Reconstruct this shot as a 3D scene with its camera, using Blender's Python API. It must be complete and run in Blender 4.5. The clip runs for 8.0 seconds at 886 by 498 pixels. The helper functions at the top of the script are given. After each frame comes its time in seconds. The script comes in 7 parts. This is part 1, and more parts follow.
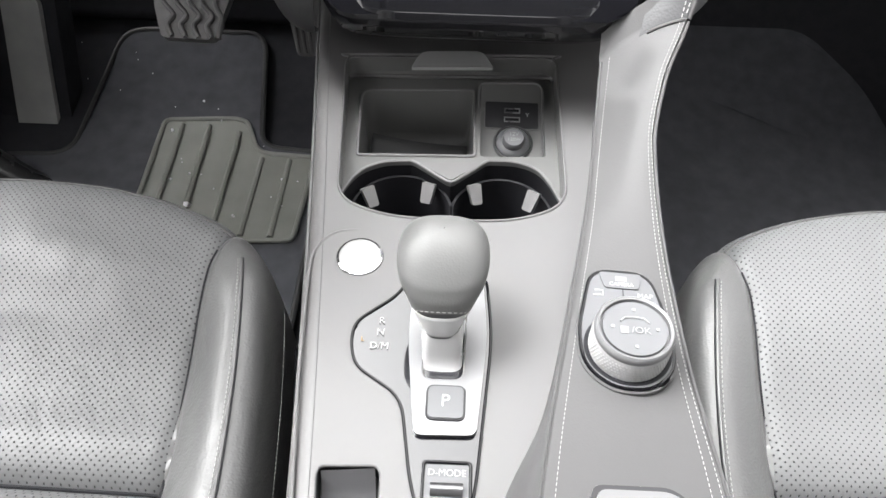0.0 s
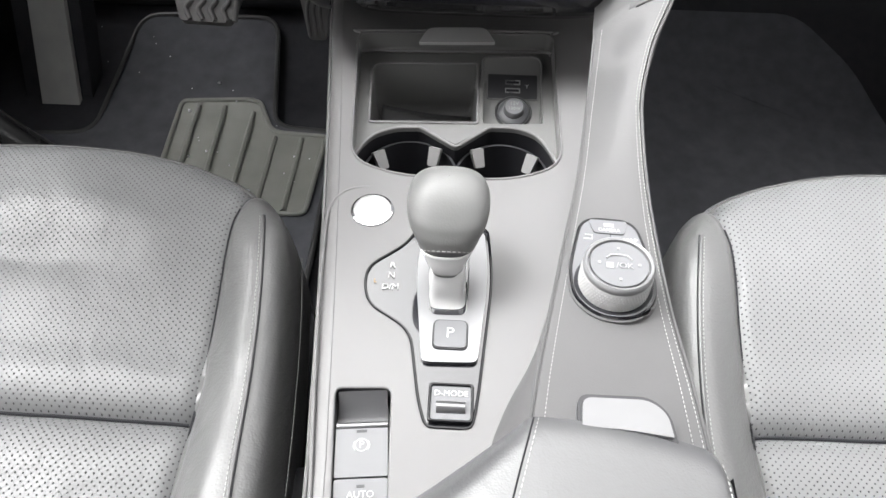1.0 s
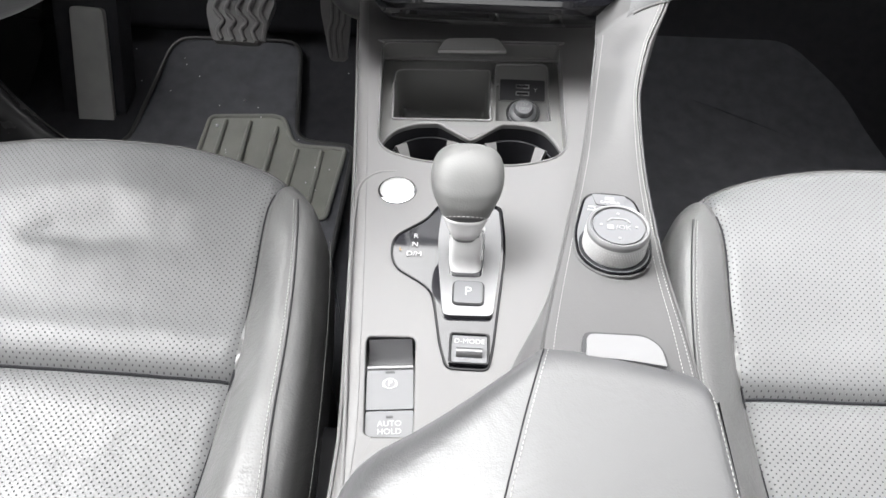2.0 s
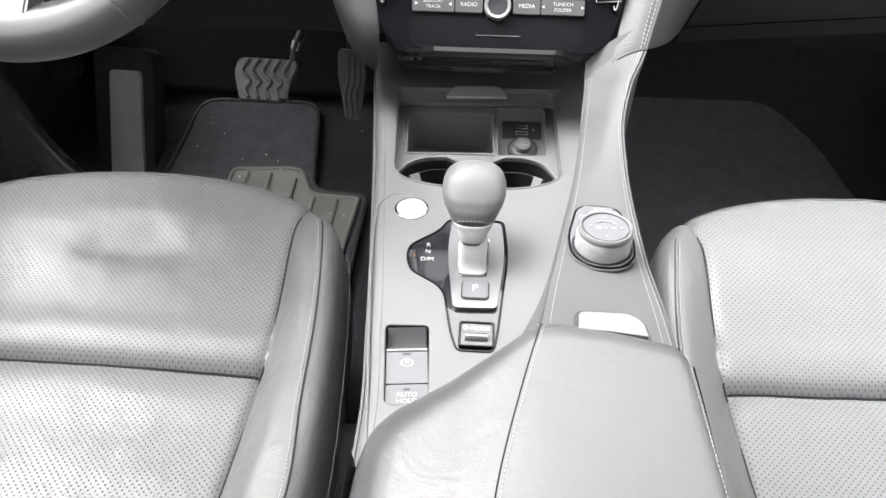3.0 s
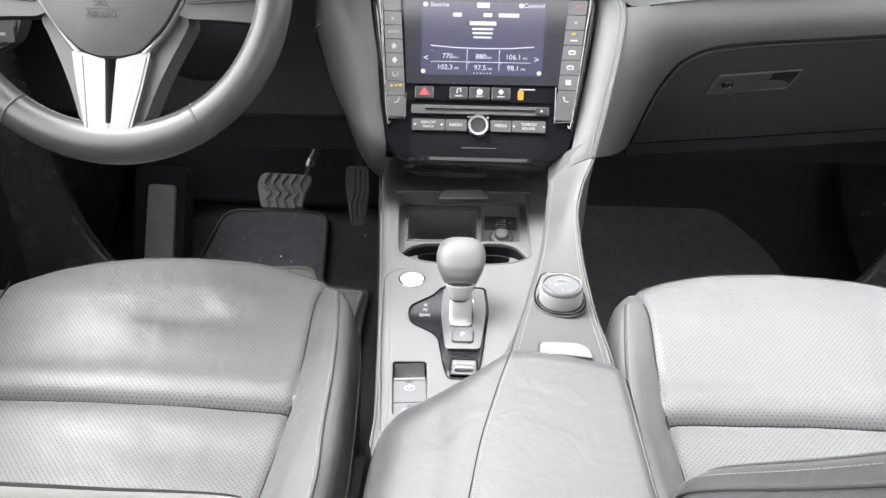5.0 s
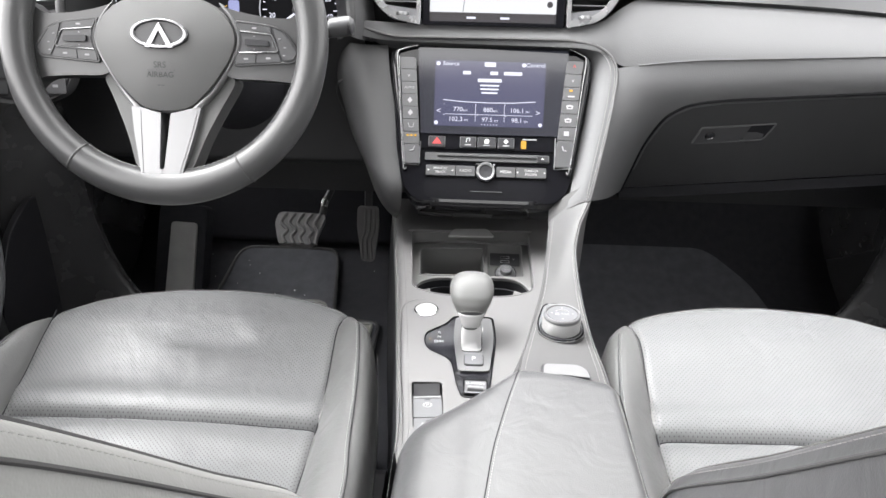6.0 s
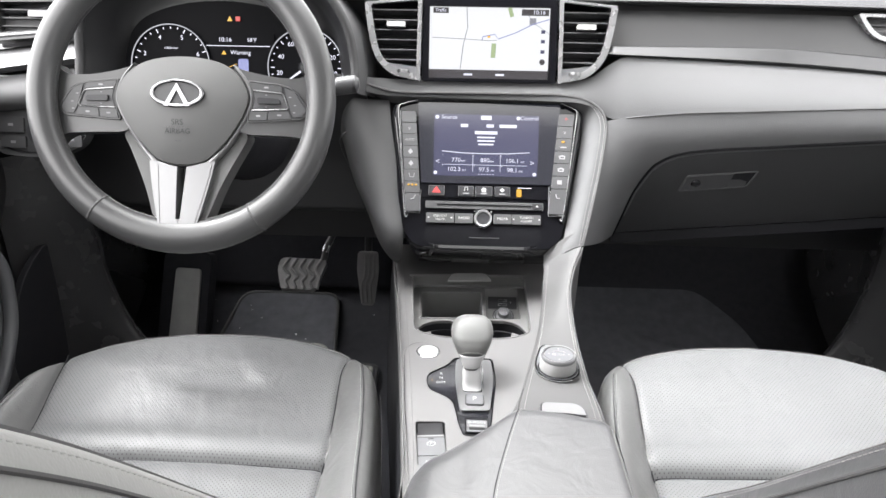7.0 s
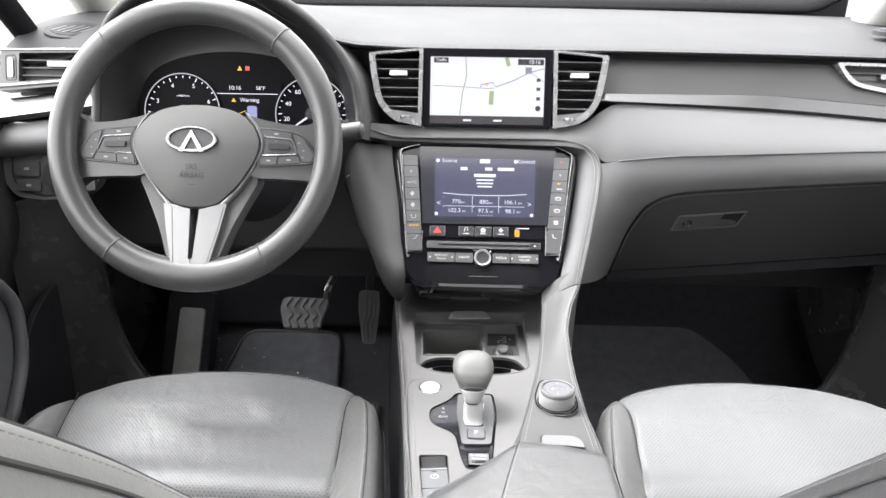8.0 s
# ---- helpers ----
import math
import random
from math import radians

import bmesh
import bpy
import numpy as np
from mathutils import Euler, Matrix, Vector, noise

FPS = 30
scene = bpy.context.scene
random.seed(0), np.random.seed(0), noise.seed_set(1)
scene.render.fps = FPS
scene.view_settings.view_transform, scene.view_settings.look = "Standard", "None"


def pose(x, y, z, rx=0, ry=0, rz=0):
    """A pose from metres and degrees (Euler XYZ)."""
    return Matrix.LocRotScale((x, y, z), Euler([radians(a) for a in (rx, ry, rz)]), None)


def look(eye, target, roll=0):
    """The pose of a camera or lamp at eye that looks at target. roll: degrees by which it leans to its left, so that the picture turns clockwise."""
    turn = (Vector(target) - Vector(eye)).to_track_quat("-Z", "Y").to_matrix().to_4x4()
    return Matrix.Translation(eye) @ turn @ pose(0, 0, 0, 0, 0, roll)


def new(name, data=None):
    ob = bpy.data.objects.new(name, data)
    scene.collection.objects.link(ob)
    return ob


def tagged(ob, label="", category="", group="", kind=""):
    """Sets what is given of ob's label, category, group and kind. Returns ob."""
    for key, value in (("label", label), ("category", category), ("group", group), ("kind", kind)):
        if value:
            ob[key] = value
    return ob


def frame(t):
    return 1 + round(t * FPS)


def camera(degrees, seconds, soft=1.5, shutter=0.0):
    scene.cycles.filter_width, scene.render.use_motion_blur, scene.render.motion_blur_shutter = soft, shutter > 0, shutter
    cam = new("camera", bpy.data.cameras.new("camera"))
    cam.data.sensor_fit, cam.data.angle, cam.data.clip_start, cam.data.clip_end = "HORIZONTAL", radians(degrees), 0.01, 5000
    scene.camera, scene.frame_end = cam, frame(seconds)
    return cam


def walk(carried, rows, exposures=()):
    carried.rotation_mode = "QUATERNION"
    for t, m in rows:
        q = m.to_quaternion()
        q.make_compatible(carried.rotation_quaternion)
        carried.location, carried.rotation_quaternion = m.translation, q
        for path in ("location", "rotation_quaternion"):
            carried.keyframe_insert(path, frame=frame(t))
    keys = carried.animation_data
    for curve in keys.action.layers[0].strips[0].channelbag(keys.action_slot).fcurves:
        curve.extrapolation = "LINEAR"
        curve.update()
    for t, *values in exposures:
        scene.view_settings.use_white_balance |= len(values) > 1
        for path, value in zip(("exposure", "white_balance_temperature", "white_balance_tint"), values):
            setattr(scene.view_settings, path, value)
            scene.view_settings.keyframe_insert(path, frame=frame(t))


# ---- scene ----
cam = camera(65.3, 8.0)
PATH = [
    (0.0, (-0.013, 0.0149, 0.7843), (-0.047, 1.2749, -0.7689), 1.2),
    (0.5, (-0.01, -0.0075, 0.7911), (-0.05, 1.2381, -0.7738), 1.1),
    (1.0, (-0.011, -0.036, 0.7997), (-0.059, 1.2125, -0.7621), 0.8),
    (1.5, (-0.016, -0.0682, 0.804), (-0.073, 1.211, -0.7332), 0.8),
    (3.0, (-0.018, -0.1981, 0.8172), (-0.104, 1.2944, -0.5105), 0.5),
    (3.5, (-0.011, -0.2338, 0.8113), (-0.103, 1.3463, -0.4117), 0.4),
    (4.0, (-0.009, -0.2686, 0.8245), (-0.102, 1.3807, -0.3027), -0.1),
    (4.5, (-0.005, -0.3117, 0.8443), (-0.093, 1.3701, -0.2352), 0.1),
    (6.0, (-0.026, -0.4392, 0.9077), (-0.097, 1.3217, -0.0374), 1.0),
    (6.5, (-0.029, -0.4578, 0.9188), (-0.095, 1.3322, 0.0302), 0.8),
    (7.0, (-0.033, -0.4753, 0.9288), (-0.091, 1.3408, 0.0948), 0.8),
    (7.5, (-0.035, -0.4947, 0.9358), (-0.09, 1.3466, 0.1571), 0.7),
    (8.0, (-0.038, -0.508, 0.9402), (-0.09, 1.3546, 0.2136), 0.7),
]
SKY, SUN, STOPS = 0.15, 0.5, 3.27
walk(cam, [(t, look(eye, target, roll)) for t, eye, target, roll in PATH], [(0.0, STOPS - 0.19), (1.5, STOPS - 0.17), (3.5, STOPS), (4.5, STOPS), (8.0, STOPS)])

# ---- light ----
world = bpy.data.worlds.new("overcast_sky")
scene.world = world
world.use_nodes = True
wn, wl = world.node_tree.nodes, world.node_tree.links
sky = wn.new("ShaderNodeTexSky")
sky.sky_type, sky.sun_disc = "NISHITA", False
sky.sun_elevation, sky.sun_rotation = radians(60), radians(-75)
sky.air_density, sky.dust_density = 1.0, 4.0
grey = wn.new("ShaderNodeHueSaturation")
grey.inputs["Saturation"].default_value = 0.0
wl.new(sky.outputs[0], grey.inputs["Color"])
wl.new(grey.outputs[0], wn["Background"].inputs["Color"])
wn["Background"].inputs["Strength"].default_value = SKY
sun_data = bpy.data.lights.new("sun", "SUN")
sun_data.energy, sun_data.angle, sun_data.color = SUN, radians(140), (1.0, 0.945, 0.950)
sun = new("sun", sun_data)
sun.matrix_world = look((-3.2, 1.0, 5.6), (0.0, 0.3, 0.4))


# ---- materials ----
def material(name, base, rough, metal=0.0, vary=0.12, vscale=14.0, grain=0.0, bump=0.0, coat=0.0, spec=0.5, rvary=0.08, cells=False, wrinkle=0.0):
    """A surface with stains at one scale and grain at another."""
    m = bpy.data.materials.new(name)
    m.use_nodes = True
    n, l = m.node_tree.nodes, m.node_tree.links
    p = n["Principled BSDF"]
    p.inputs["Metallic"].default_value = metal
    p.inputs["Specular IOR Level"].default_value = spec
    p.inputs["Coat Weight"].default_value = coat
    p.inputs["Coat Roughness"].default_value = 0.05
    co = n.new("ShaderNodeTexCoord")
    big = n.new("ShaderNodeTexNoise")
    big.inputs["Scale"].default_value, big.inputs["Detail"].default_value = vscale, 5
    l.new(co.outputs["Object"], big.inputs["Vector"])
    mix = n.new("ShaderNodeMix")
    mix.data_type = "RGBA"
    mix.inputs["A"].default_value = (*[c * (1 - vary) for c in base], 1)
    mix.inputs["B"].default_value = (*[min(1, c * (1 + vary)) for c in base], 1)
    l.new(big.outputs["Fac"], mix.inputs["Factor"])
    l.new(mix.outputs["Result"], p.inputs["Base Color"])
    rr = n.new("ShaderNodeMapRange")
    rr.inputs["To Min"].default_value, rr.inputs["To Max"].default_value = max(0.02, rough - rvary), min(1, rough + rvary)
    l.new(big.outputs["Fac"], rr.inputs["Value"])
    l.new(rr.outputs["Result"], p.inputs["Roughness"])
    if grain:
        if cells:
            g = n.new("ShaderNodeTexVoronoi")
            g.feature = "SMOOTH_F1"
            out = g.outputs["Distance"]
        else:
            g = n.new("ShaderNodeTexNoise")
            g.inputs["Detail"].default_value = 3
            out = g.outputs["Fac"]
        g.inputs["Scale"].default_value = grain
        l.new(co.outputs["Object"], g.inputs["Vector"])
        b = n.new("ShaderNodeBump")
        b.inputs["Strength"].default_value, b.inputs["Distance"].default_value = bump, 0.001
        l.new(out, b.inputs["Height"])
        l.new(b.outputs["Normal"], p.inputs["Normal"])
        if wrinkle:
            soft = n.new("ShaderNodeTexNoise")
            soft.inputs["Scale"].default_value, soft.inputs["Detail"].default_value, soft.inputs["Distortion"].default_value = 26.0, 4, 0.8
            l.new(co.outputs["Object"], soft.inputs["Vector"])
            wb = n.new("ShaderNodeBump")
            wb.inputs["Strength"].default_value, wb.inputs["Distance"].default_value = wrinkle, 0.006
            l.new(soft.outputs["Fac"], wb.inputs["Height"])
            l.new(wb.outputs["Normal"], b.inputs["Normal"])
    return m


def perforate(m, pitch, row, radius):
    """Turns a leather into one with staggered rows of small punched holes, in plan."""
    n, l = m.node_tree.nodes, m.node_tree.links
    p = n["Principled BSDF"]
    co = n.new("ShaderNodeTexCoord")
    sep = n.new("ShaderNodeSeparateXYZ")
    l.new(co.outputs["Object"], sep.inputs[0])

    def op(kind, a, b=None):
        q = n.new("ShaderNodeMath")
        q.operation = kind
        for i, v in enumerate((a, b)):
            if v is None:
                continue
            if isinstance(v, (int, float)):
                q.inputs[i].default_value = v
            else:
                l.new(v, q.inputs[i])
        return q.outputs[0]

    def lattice(shift):
        u = op("SUBTRACT", op("FRACT", op("ADD", op("MULTIPLY", sep.outputs["X"], 1 / pitch), shift + 100)), 0.5)
        v = op("SUBTRACT", op("FRACT", op("ADD", op("MULTIPLY", sep.outputs["Y"], 1 / row), shift + 100)), 0.5)
        u, v = op("MULTIPLY", u, pitch), op("MULTIPLY", v, row)
        return op("SQRT", op("ADD", op("MULTIPLY", u, u), op("MULTIPLY", v, v)))

    d = op("MINIMUM", lattice(0.0), lattice(0.5))
    r = n.new("ShaderNodeMapRange")
    r.inputs["From Min"].default_value, r.inputs["From Max"].default_value = radius * 0.7, radius * 1.25
    l.new(d, r.inputs["Value"])
    old = p.inputs["Base Color"].links[0].from_socket
    mix = n.new("ShaderNodeMix")
    mix.data_type = "RGBA"
    mix.inputs["A"].default_value = (0.044, 0.044, 0.045, 1)
    l.new(r.outputs["Result"], mix.inputs["Factor"])
    l.new(old, mix.inputs["B"])
    l.new(mix.outputs["Result"], p.inputs["Base Color"])
    nb = p.inputs["Normal"].links[0].from_node
    hole = n.new("ShaderNodeBump")
    hole.inputs["Strength"].default_value, hole.inputs["Distance"].default_value = 0.7, 0.001
    l.new(r.outputs["Result"], hole.inputs["Height"])
    l.new(nb.outputs["Normal"], hole.inputs["Normal"])
    l.new(hole.outputs["Normal"], p.inputs["Normal"])
    sp = n.new("ShaderNodeMath")
    sp.operation = "MULTIPLY"
    sp.inputs[1].default_value = 0.38
    l.new(r.outputs["Result"], sp.inputs[0])
    l.new(sp.outputs[0], p.inputs["Specular IOR Level"])
    return m


def glow(name, color, strength, gloss=0.25):
    m = material(name, (0.01, 0.01, 0.012), gloss, vary=0.0, rvary=0.02)
    p = m.node_tree.nodes["Principled BSDF"]
    p.inputs["Emission Color"].default_value = (*color, 1)
    p.inputs["Emission Strength"].default_value = strength
    return m


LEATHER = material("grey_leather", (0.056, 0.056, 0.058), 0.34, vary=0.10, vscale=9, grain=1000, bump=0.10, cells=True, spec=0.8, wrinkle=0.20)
LEATHER_PERF = perforate(material("perforated_leather", (0.106, 0.107, 0.109), 0.42, vary=0.12, vscale=9, grain=560, bump=0.22, cells=True, wrinkle=0.30), 0.0054, 0.0052, 0.00060)
LEATHER_SIDE = material("smooth_leather", (0.069, 0.068, 0.069), 0.56, spec=0.26, vary=0.12, vscale=9, grain=1000, bump=0.09, cells=True, wrinkle=0.10)
RIM_DARK = material("dark_wheel_leather", (0.034, 0.034, 0.035), 0.36, spec=0.5, vary=0.12, vscale=20, grain=900, bump=0.12, cells=True)
RIM_LEATHER = material("wheel_leather", (0.043, 0.043, 0.044), 0.31, vary=0.10, vscale=20, grain=900, bump=0.10, cells=True)
KNOB_LEATHER = material("knob_leather", (0.085, 0.085, 0.084), 0.50, vary=0.06, grain=900, bump=0.08, cells=True)
BOLSTER = material("bolster_leather", (0.088, 0.088, 0.088), 0.36, vary=0.12, vscale=9, grain=600, bump=0.18, cells=True, spec=0.65, wrinkle=0.22)
# seat leather made paler: window light on the driver's backrest, put into the colour
LIT_BACK_LEATHER = material("lit_back_leather", (0.25, 0.249, 0.243), 0.46, vary=0.08, vscale=9, grain=620, bump=0.18, cells=True, spec=0.35, wrinkle=0.2)
CONSOLE = material("soft_grey_plastic", (0.101, 0.099, 0.0995), 0.46, vary=0.05, vscale=30, grain=1500, bump=0.06)
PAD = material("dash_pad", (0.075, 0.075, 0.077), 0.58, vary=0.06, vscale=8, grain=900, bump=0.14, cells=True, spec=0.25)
PAD_TOP = material("dash_top_skin", (0.036, 0.036, 0.038), 0.66, vary=0.08, vscale=8, grain=700, bump=0.22, cells=True, spec=0.12)
TRIM = material("brushed_trim", (0.115, 0.115, 0.118), 0.34, metal=1.0, vary=0.05, vscale=40, grain=700, bump=0.03)
VENT = material("vent_frame_silver", (0.24, 0.24, 0.245), 0.28, metal=0.55, vary=0.05, vscale=40, grain=700, bump=0.03)
LIP_LEATHER = material("hood_lip_leather", (0.055, 0.055, 0.057), 0.46, vary=0.1, vscale=9, grain=620, bump=0.2, cells=True, spec=0.35)
PAD_MID = material("column_pad", (0.042, 0.042, 0.043), 0.50, vary=0.06, vscale=8, grain=900, bump=0.14, cells=True, spec=0.3)
KICK = material("kick_plastic", (0.024, 0.024, 0.025), 0.26, vary=0.03, vscale=20, grain=1200, bump=0.05)
BLACK = material("matt_black", (0.011, 0.011, 0.013), 0.60, vary=0.1, vscale=30, grain=1200, bump=0.05, spec=0.18)
GATE_BLACK = material("gloss_black_gate", (0.010, 0.010, 0.012), 0.05, vary=0.1, rvary=0.02, spec=1.0)
DOOR_BLACK = material("door_plastic", (0.018, 0.018, 0.019), 0.42, vary=0.12, vscale=20, grain=1200, bump=0.06, spec=0.4)
AIRBAG = material("airbag_skin", (0.072, 0.072, 0.072), 0.50, vary=0.06, vscale=20, grain=900, bump=0.10, cells=True, spec=0.4)
FASCIA = material("fascia_leather", (0.038, 0.038, 0.039), 0.42, vary=0.08, vscale=8, grain=900, bump=0.14, cells=True, spec=0.4)
SPOKE_SILVER = material("spoke_silver", (0.165, 0.165, 0.168), 0.32, metal=0.6, vary=0.04, vscale=40, grain=700, bump=0.03)
ACRYLIC = material("clear_acrylic", (0.46, 0.46, 0.46), 0.08, vary=0.04, spec=0.6)
ACRYLIC.node_tree.nodes["Principled BSDF"].inputs["Transmission Weight"].default_value = 0.25
PALE_SILVER = material("pale_silver_paint", (0.125, 0.125, 0.128), 0.36, metal=0.15, vary=0.03, vscale=40, rvary=0.03)
KEY_DARK = material("dark_thumb_key", (0.045, 0.045, 0.047), 0.40, vary=0.06, vscale=40, spec=0.4)
BADGE = material("badge_chrome", (0.19, 0.19, 0.195), 0.07, metal=1.0, vary=0.03, rvary=0.03)
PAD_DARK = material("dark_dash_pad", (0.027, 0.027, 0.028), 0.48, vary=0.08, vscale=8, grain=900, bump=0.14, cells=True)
PLASTIC = material("black_plastic", (0.015, 0.015, 0.016), 0.42, vary=0.15, vscale=20, grain=1200, bump=0.08)
TRAY = material("tray_plastic", (0.100, 0.100, 0.098), 0.36, vary=0.12, vscale=25, grain=1400, bump=0.06)
BUTTON = material("grey_button", (0.088, 0.089, 0.094), 0.38, vary=0.05, vscale=40)
BUTTON_DARK = material("dark_button", (0.022, 0.022, 0.024), 0.34, vary=0.06, vscale=40, spec=0.3)
PIANO = material("piano_black", (0.004, 0.004, 0.005), 0.06, vary=0.1, rvary=0.02, coat=0.0, spec=0.28)
PIANO_EDGE = material("piano_edge", (0.006, 0.006, 0.007), 0.07, vary=0.1, rvary=0.02, spec=0.42)
SILVER = material("satin_silver", (0.20, 0.20, 0.204), 0.40, metal=1.0, vary=0.04, vscale=40, grain=700, bump=0.03)
CHROME = material("chrome", (0.85, 0.85, 0.86), 0.10, metal=1.0, vary=0.02, rvary=0.03)
WHITE_CAP = material("silver_white_cap", (0.29, 0.29, 0.287), 0.35, vary=0.03, rvary=0.04, spec=0.8)
RUBBER = material("rubber", (0.030, 0.030, 0.031), 0.55, vary=0.2, vscale=30, grain=500, bump=0.15)
PEDAL = material("pedal_rubber", (0.115, 0.112, 0.112), 0.55, vary=0.25, vscale=40, grain=400, bump=0.2)
HEEL = material("heel_pad_vinyl", (0.21, 0.212, 0.195), 0.48, vary=0.22, vscale=22, grain=800, bump=0.15)
CARPET = material("carpet", (0.030, 0.0305, 0.035), 0.95, vary=0.35, vscale=60, grain=900, bump=0.9, spec=0.2)
# near-black colour that stands for the deep shade under the dash
TOE_SHADE = material("toe_shade", (0.010, 0.010, 0.012), 0.95, vary=0.35, vscale=60, grain=900, bump=0.9, spec=0.1)
MATCLOTH = material("mat_cloth", (0.084, 0.086, 0.096), 0.95, vary=0.35, vscale=45, grain=1100, bump=1.0, spec=0.2)
METAL_PLATE = material("worn_foot_plate", (0.34, 0.34, 0.33), 0.45, metal=0.1, vary=0.2, vscale=30, grain=300, bump=0.08)
THREAD = material("pale_thread", (0.28, 0.28, 0.272), 0.7, vary=0.1, vscale=300)
DARK_THREAD = material("dark_thread", (0.05, 0.05, 0.05), 0.7, vary=0.1, vscale=300)
INK = material("white_ink", (0.34, 0.34, 0.34), 0.5, vary=0.02)
INK_DIM = material("dim_ink", (0.20, 0.20, 0.205), 0.5, vary=0.02)
RED_INK = material("red_ink", (0.35, 0.02, 0.02), 0.5, vary=0.05)
HEADLINER = material("headliner_cloth", (0.26, 0.255, 0.25), 0.9, vary=0.05, vscale=10, grain=900, bump=0.3)
PILLAR = material("pillar_cloth", (0.44, 0.435, 0.42), 0.85, vary=0.05, vscale=10, grain=900, bump=0.2)
FRIT = material("black_cowl", (0.010, 0.010, 0.011), 0.85, vary=0.1, spec=0.04)
PAINT = material("body_paint", (0.30, 0.31, 0.33), 0.25, metal=0.4, vary=0.03, coat=0.6)
ASPHALT = material("asphalt", (0.05, 0.05, 0.05), 0.9, vary=0.3, vscale=3, grain=60, bump=0.6)
LINT = material("pale_lint", (0.75, 0.74, 0.78), 0.8, vary=0.1)
SCREEN_DARK = glow("dark_screen", (0.16, 0.17, 0.23), 0.012, 0.12)
SCREEN_BLUE = glow("blue_screen", (0.17, 0.17, 0.33), 0.046, 0.15)
SCREEN_MAP = glow("map_screen", (0.93, 0.94, 0.97), 0.105, 0.2)
GLOW_TEXT = glow("lit_text", (0.85, 0.86, 1.0), 0.13)
GLOW_AMBER = glow("amber_lamp", (1.0, 0.55, 0.03), 0.1)
GAUGE_RING = glow("lit_gauge_ring", (0.8, 0.82, 0.9), 0.07)
LENS = material("black_gauge_face", (0.004, 0.004, 0.005), 0.45, vary=0.1, rvary=0.02, spec=0.05)
GLOW_RED = glow("red_lamp", (0.9, 0.05, 0.03), 0.08)
MAP_ROAD = glow("map_road", (0.36, 0.36, 0.40), 0.085)
MAP_ROUTE = glow("map_route", (0.27, 0.30, 0.62), 0.1)
MAP_PARK = glow("map_park", (0.42, 0.53, 0.28), 0.1)
MAP_BAR = glow("map_bar", (0.10, 0.09, 0.09), 0.055)
glass = bpy.data.materials.new("window_glass")
glass.use_nodes = True
gp = glass.node_tree.nodes["Principled BSDF"]
gp.inputs["Transmission Weight"].default_value, gp.inputs["Roughness"].default_value, gp.inputs["IOR"].default_value = 1.0, 0.0, 1.01
gp.inputs["Base Color"].default_value = (0.95, 0.97, 0.96, 1)


# ---- building helpers ----
def tab(x, rows):
    """A smooth curve through (x, value) rows."""
    if x <= rows[0][0]:
        return rows[0][1]
    if x >= rows[-1][0]:
        return rows[-1][1]
    i = max(k for k in range(len(rows) - 1) if rows[k][0] <= x)
    (x0, a), (x1, b) = rows[i], rows[i + 1]
    h = x1 - x0

    def slope(k):
        if k == 0 or k == len(rows) - 1:
            j = 0 if k == 0 else k - 1
            return (rows[j + 1][1] - rows[j][1]) / (rows[j + 1][0] - rows[j][0])
        s0 = (rows[k][1] - rows[k - 1][1]) / (rows[k][0] - rows[k - 1][0])
        s1 = (rows[k + 1][1] - rows[k][1]) / (rows[k + 1][0] - rows[k][0])
        return 0.0 if s0 * s1 <= 0 else 2 * s0 * s1 / (s0 + s1)

    t = (x - x0) / h
    m0, m1 = slope(i) * h, slope(i + 1) * h
    return (2 * t**3 - 3 * t**2 + 1) * a + (t**3 - 2 * t**2 + t) * m0 + (-2 * t**3 + 3 * t**2) * b + (t**3 - t**2) * m1


def spline(pts, n=8, closed=False):
    """Points on a smooth curve through pts."""
    pts = [Vector(p) for p in pts]
    out, k = [], len(pts)
    for i in range(k if closed else k - 1):
        g = (lambda j: pts[j % k]) if closed else (lambda j: pts[min(max(j, 0), k - 1)])
        p0, p1, p2, p3 = g(i - 1), g(i), g(i + 1), g(i + 2)
        for s in range(n):
            t = s / n
            out.append(0.5 * (2 * p1 + (p2 - p0) * t + (2 * p0 - 5 * p1 + 4 * p2 - p3) * t * t + (3 * p1 - 3 * p2 + p3 - p0) * t**3))
    if not closed:
        out.append(pts[-1])
    return out


def rounded(pts, r, n=5):
    """A polygon with rounded corners; r is one radius or one a corner."""
    out, k = [], len(pts)
    for i, p in enumerate(pts):
        p, a, b = Vector(p), Vector(pts[i - 1]), Vector(pts[(i + 1) % k])
        ri = r[i] if isinstance(r, (list, tuple)) else r
        da, db = (a - p), (b - p)
        d = min(ri, da.length * 0.48, db.length * 0.48)
        q0, q1 = p + da.normalized() * d, p + db.normalized() * d
        for s in range(n + 1):
            t = s / n
            out.append((1 - t) ** 2 * q0 + 2 * t * (1 - t) * p + t * t * q1)
    return out


def box2(x0, y0, x1, y1):
    return [(x0, y0), (x1, y0), (x1, y1), (x0, y1)]


def ellipse(cx, cy, a, b, n=40):
    return [Vector((cx + a * math.cos(2 * math.pi * i / n), cy + b * math.sin(2 * math.pi * i / n))) for i in range(n)]


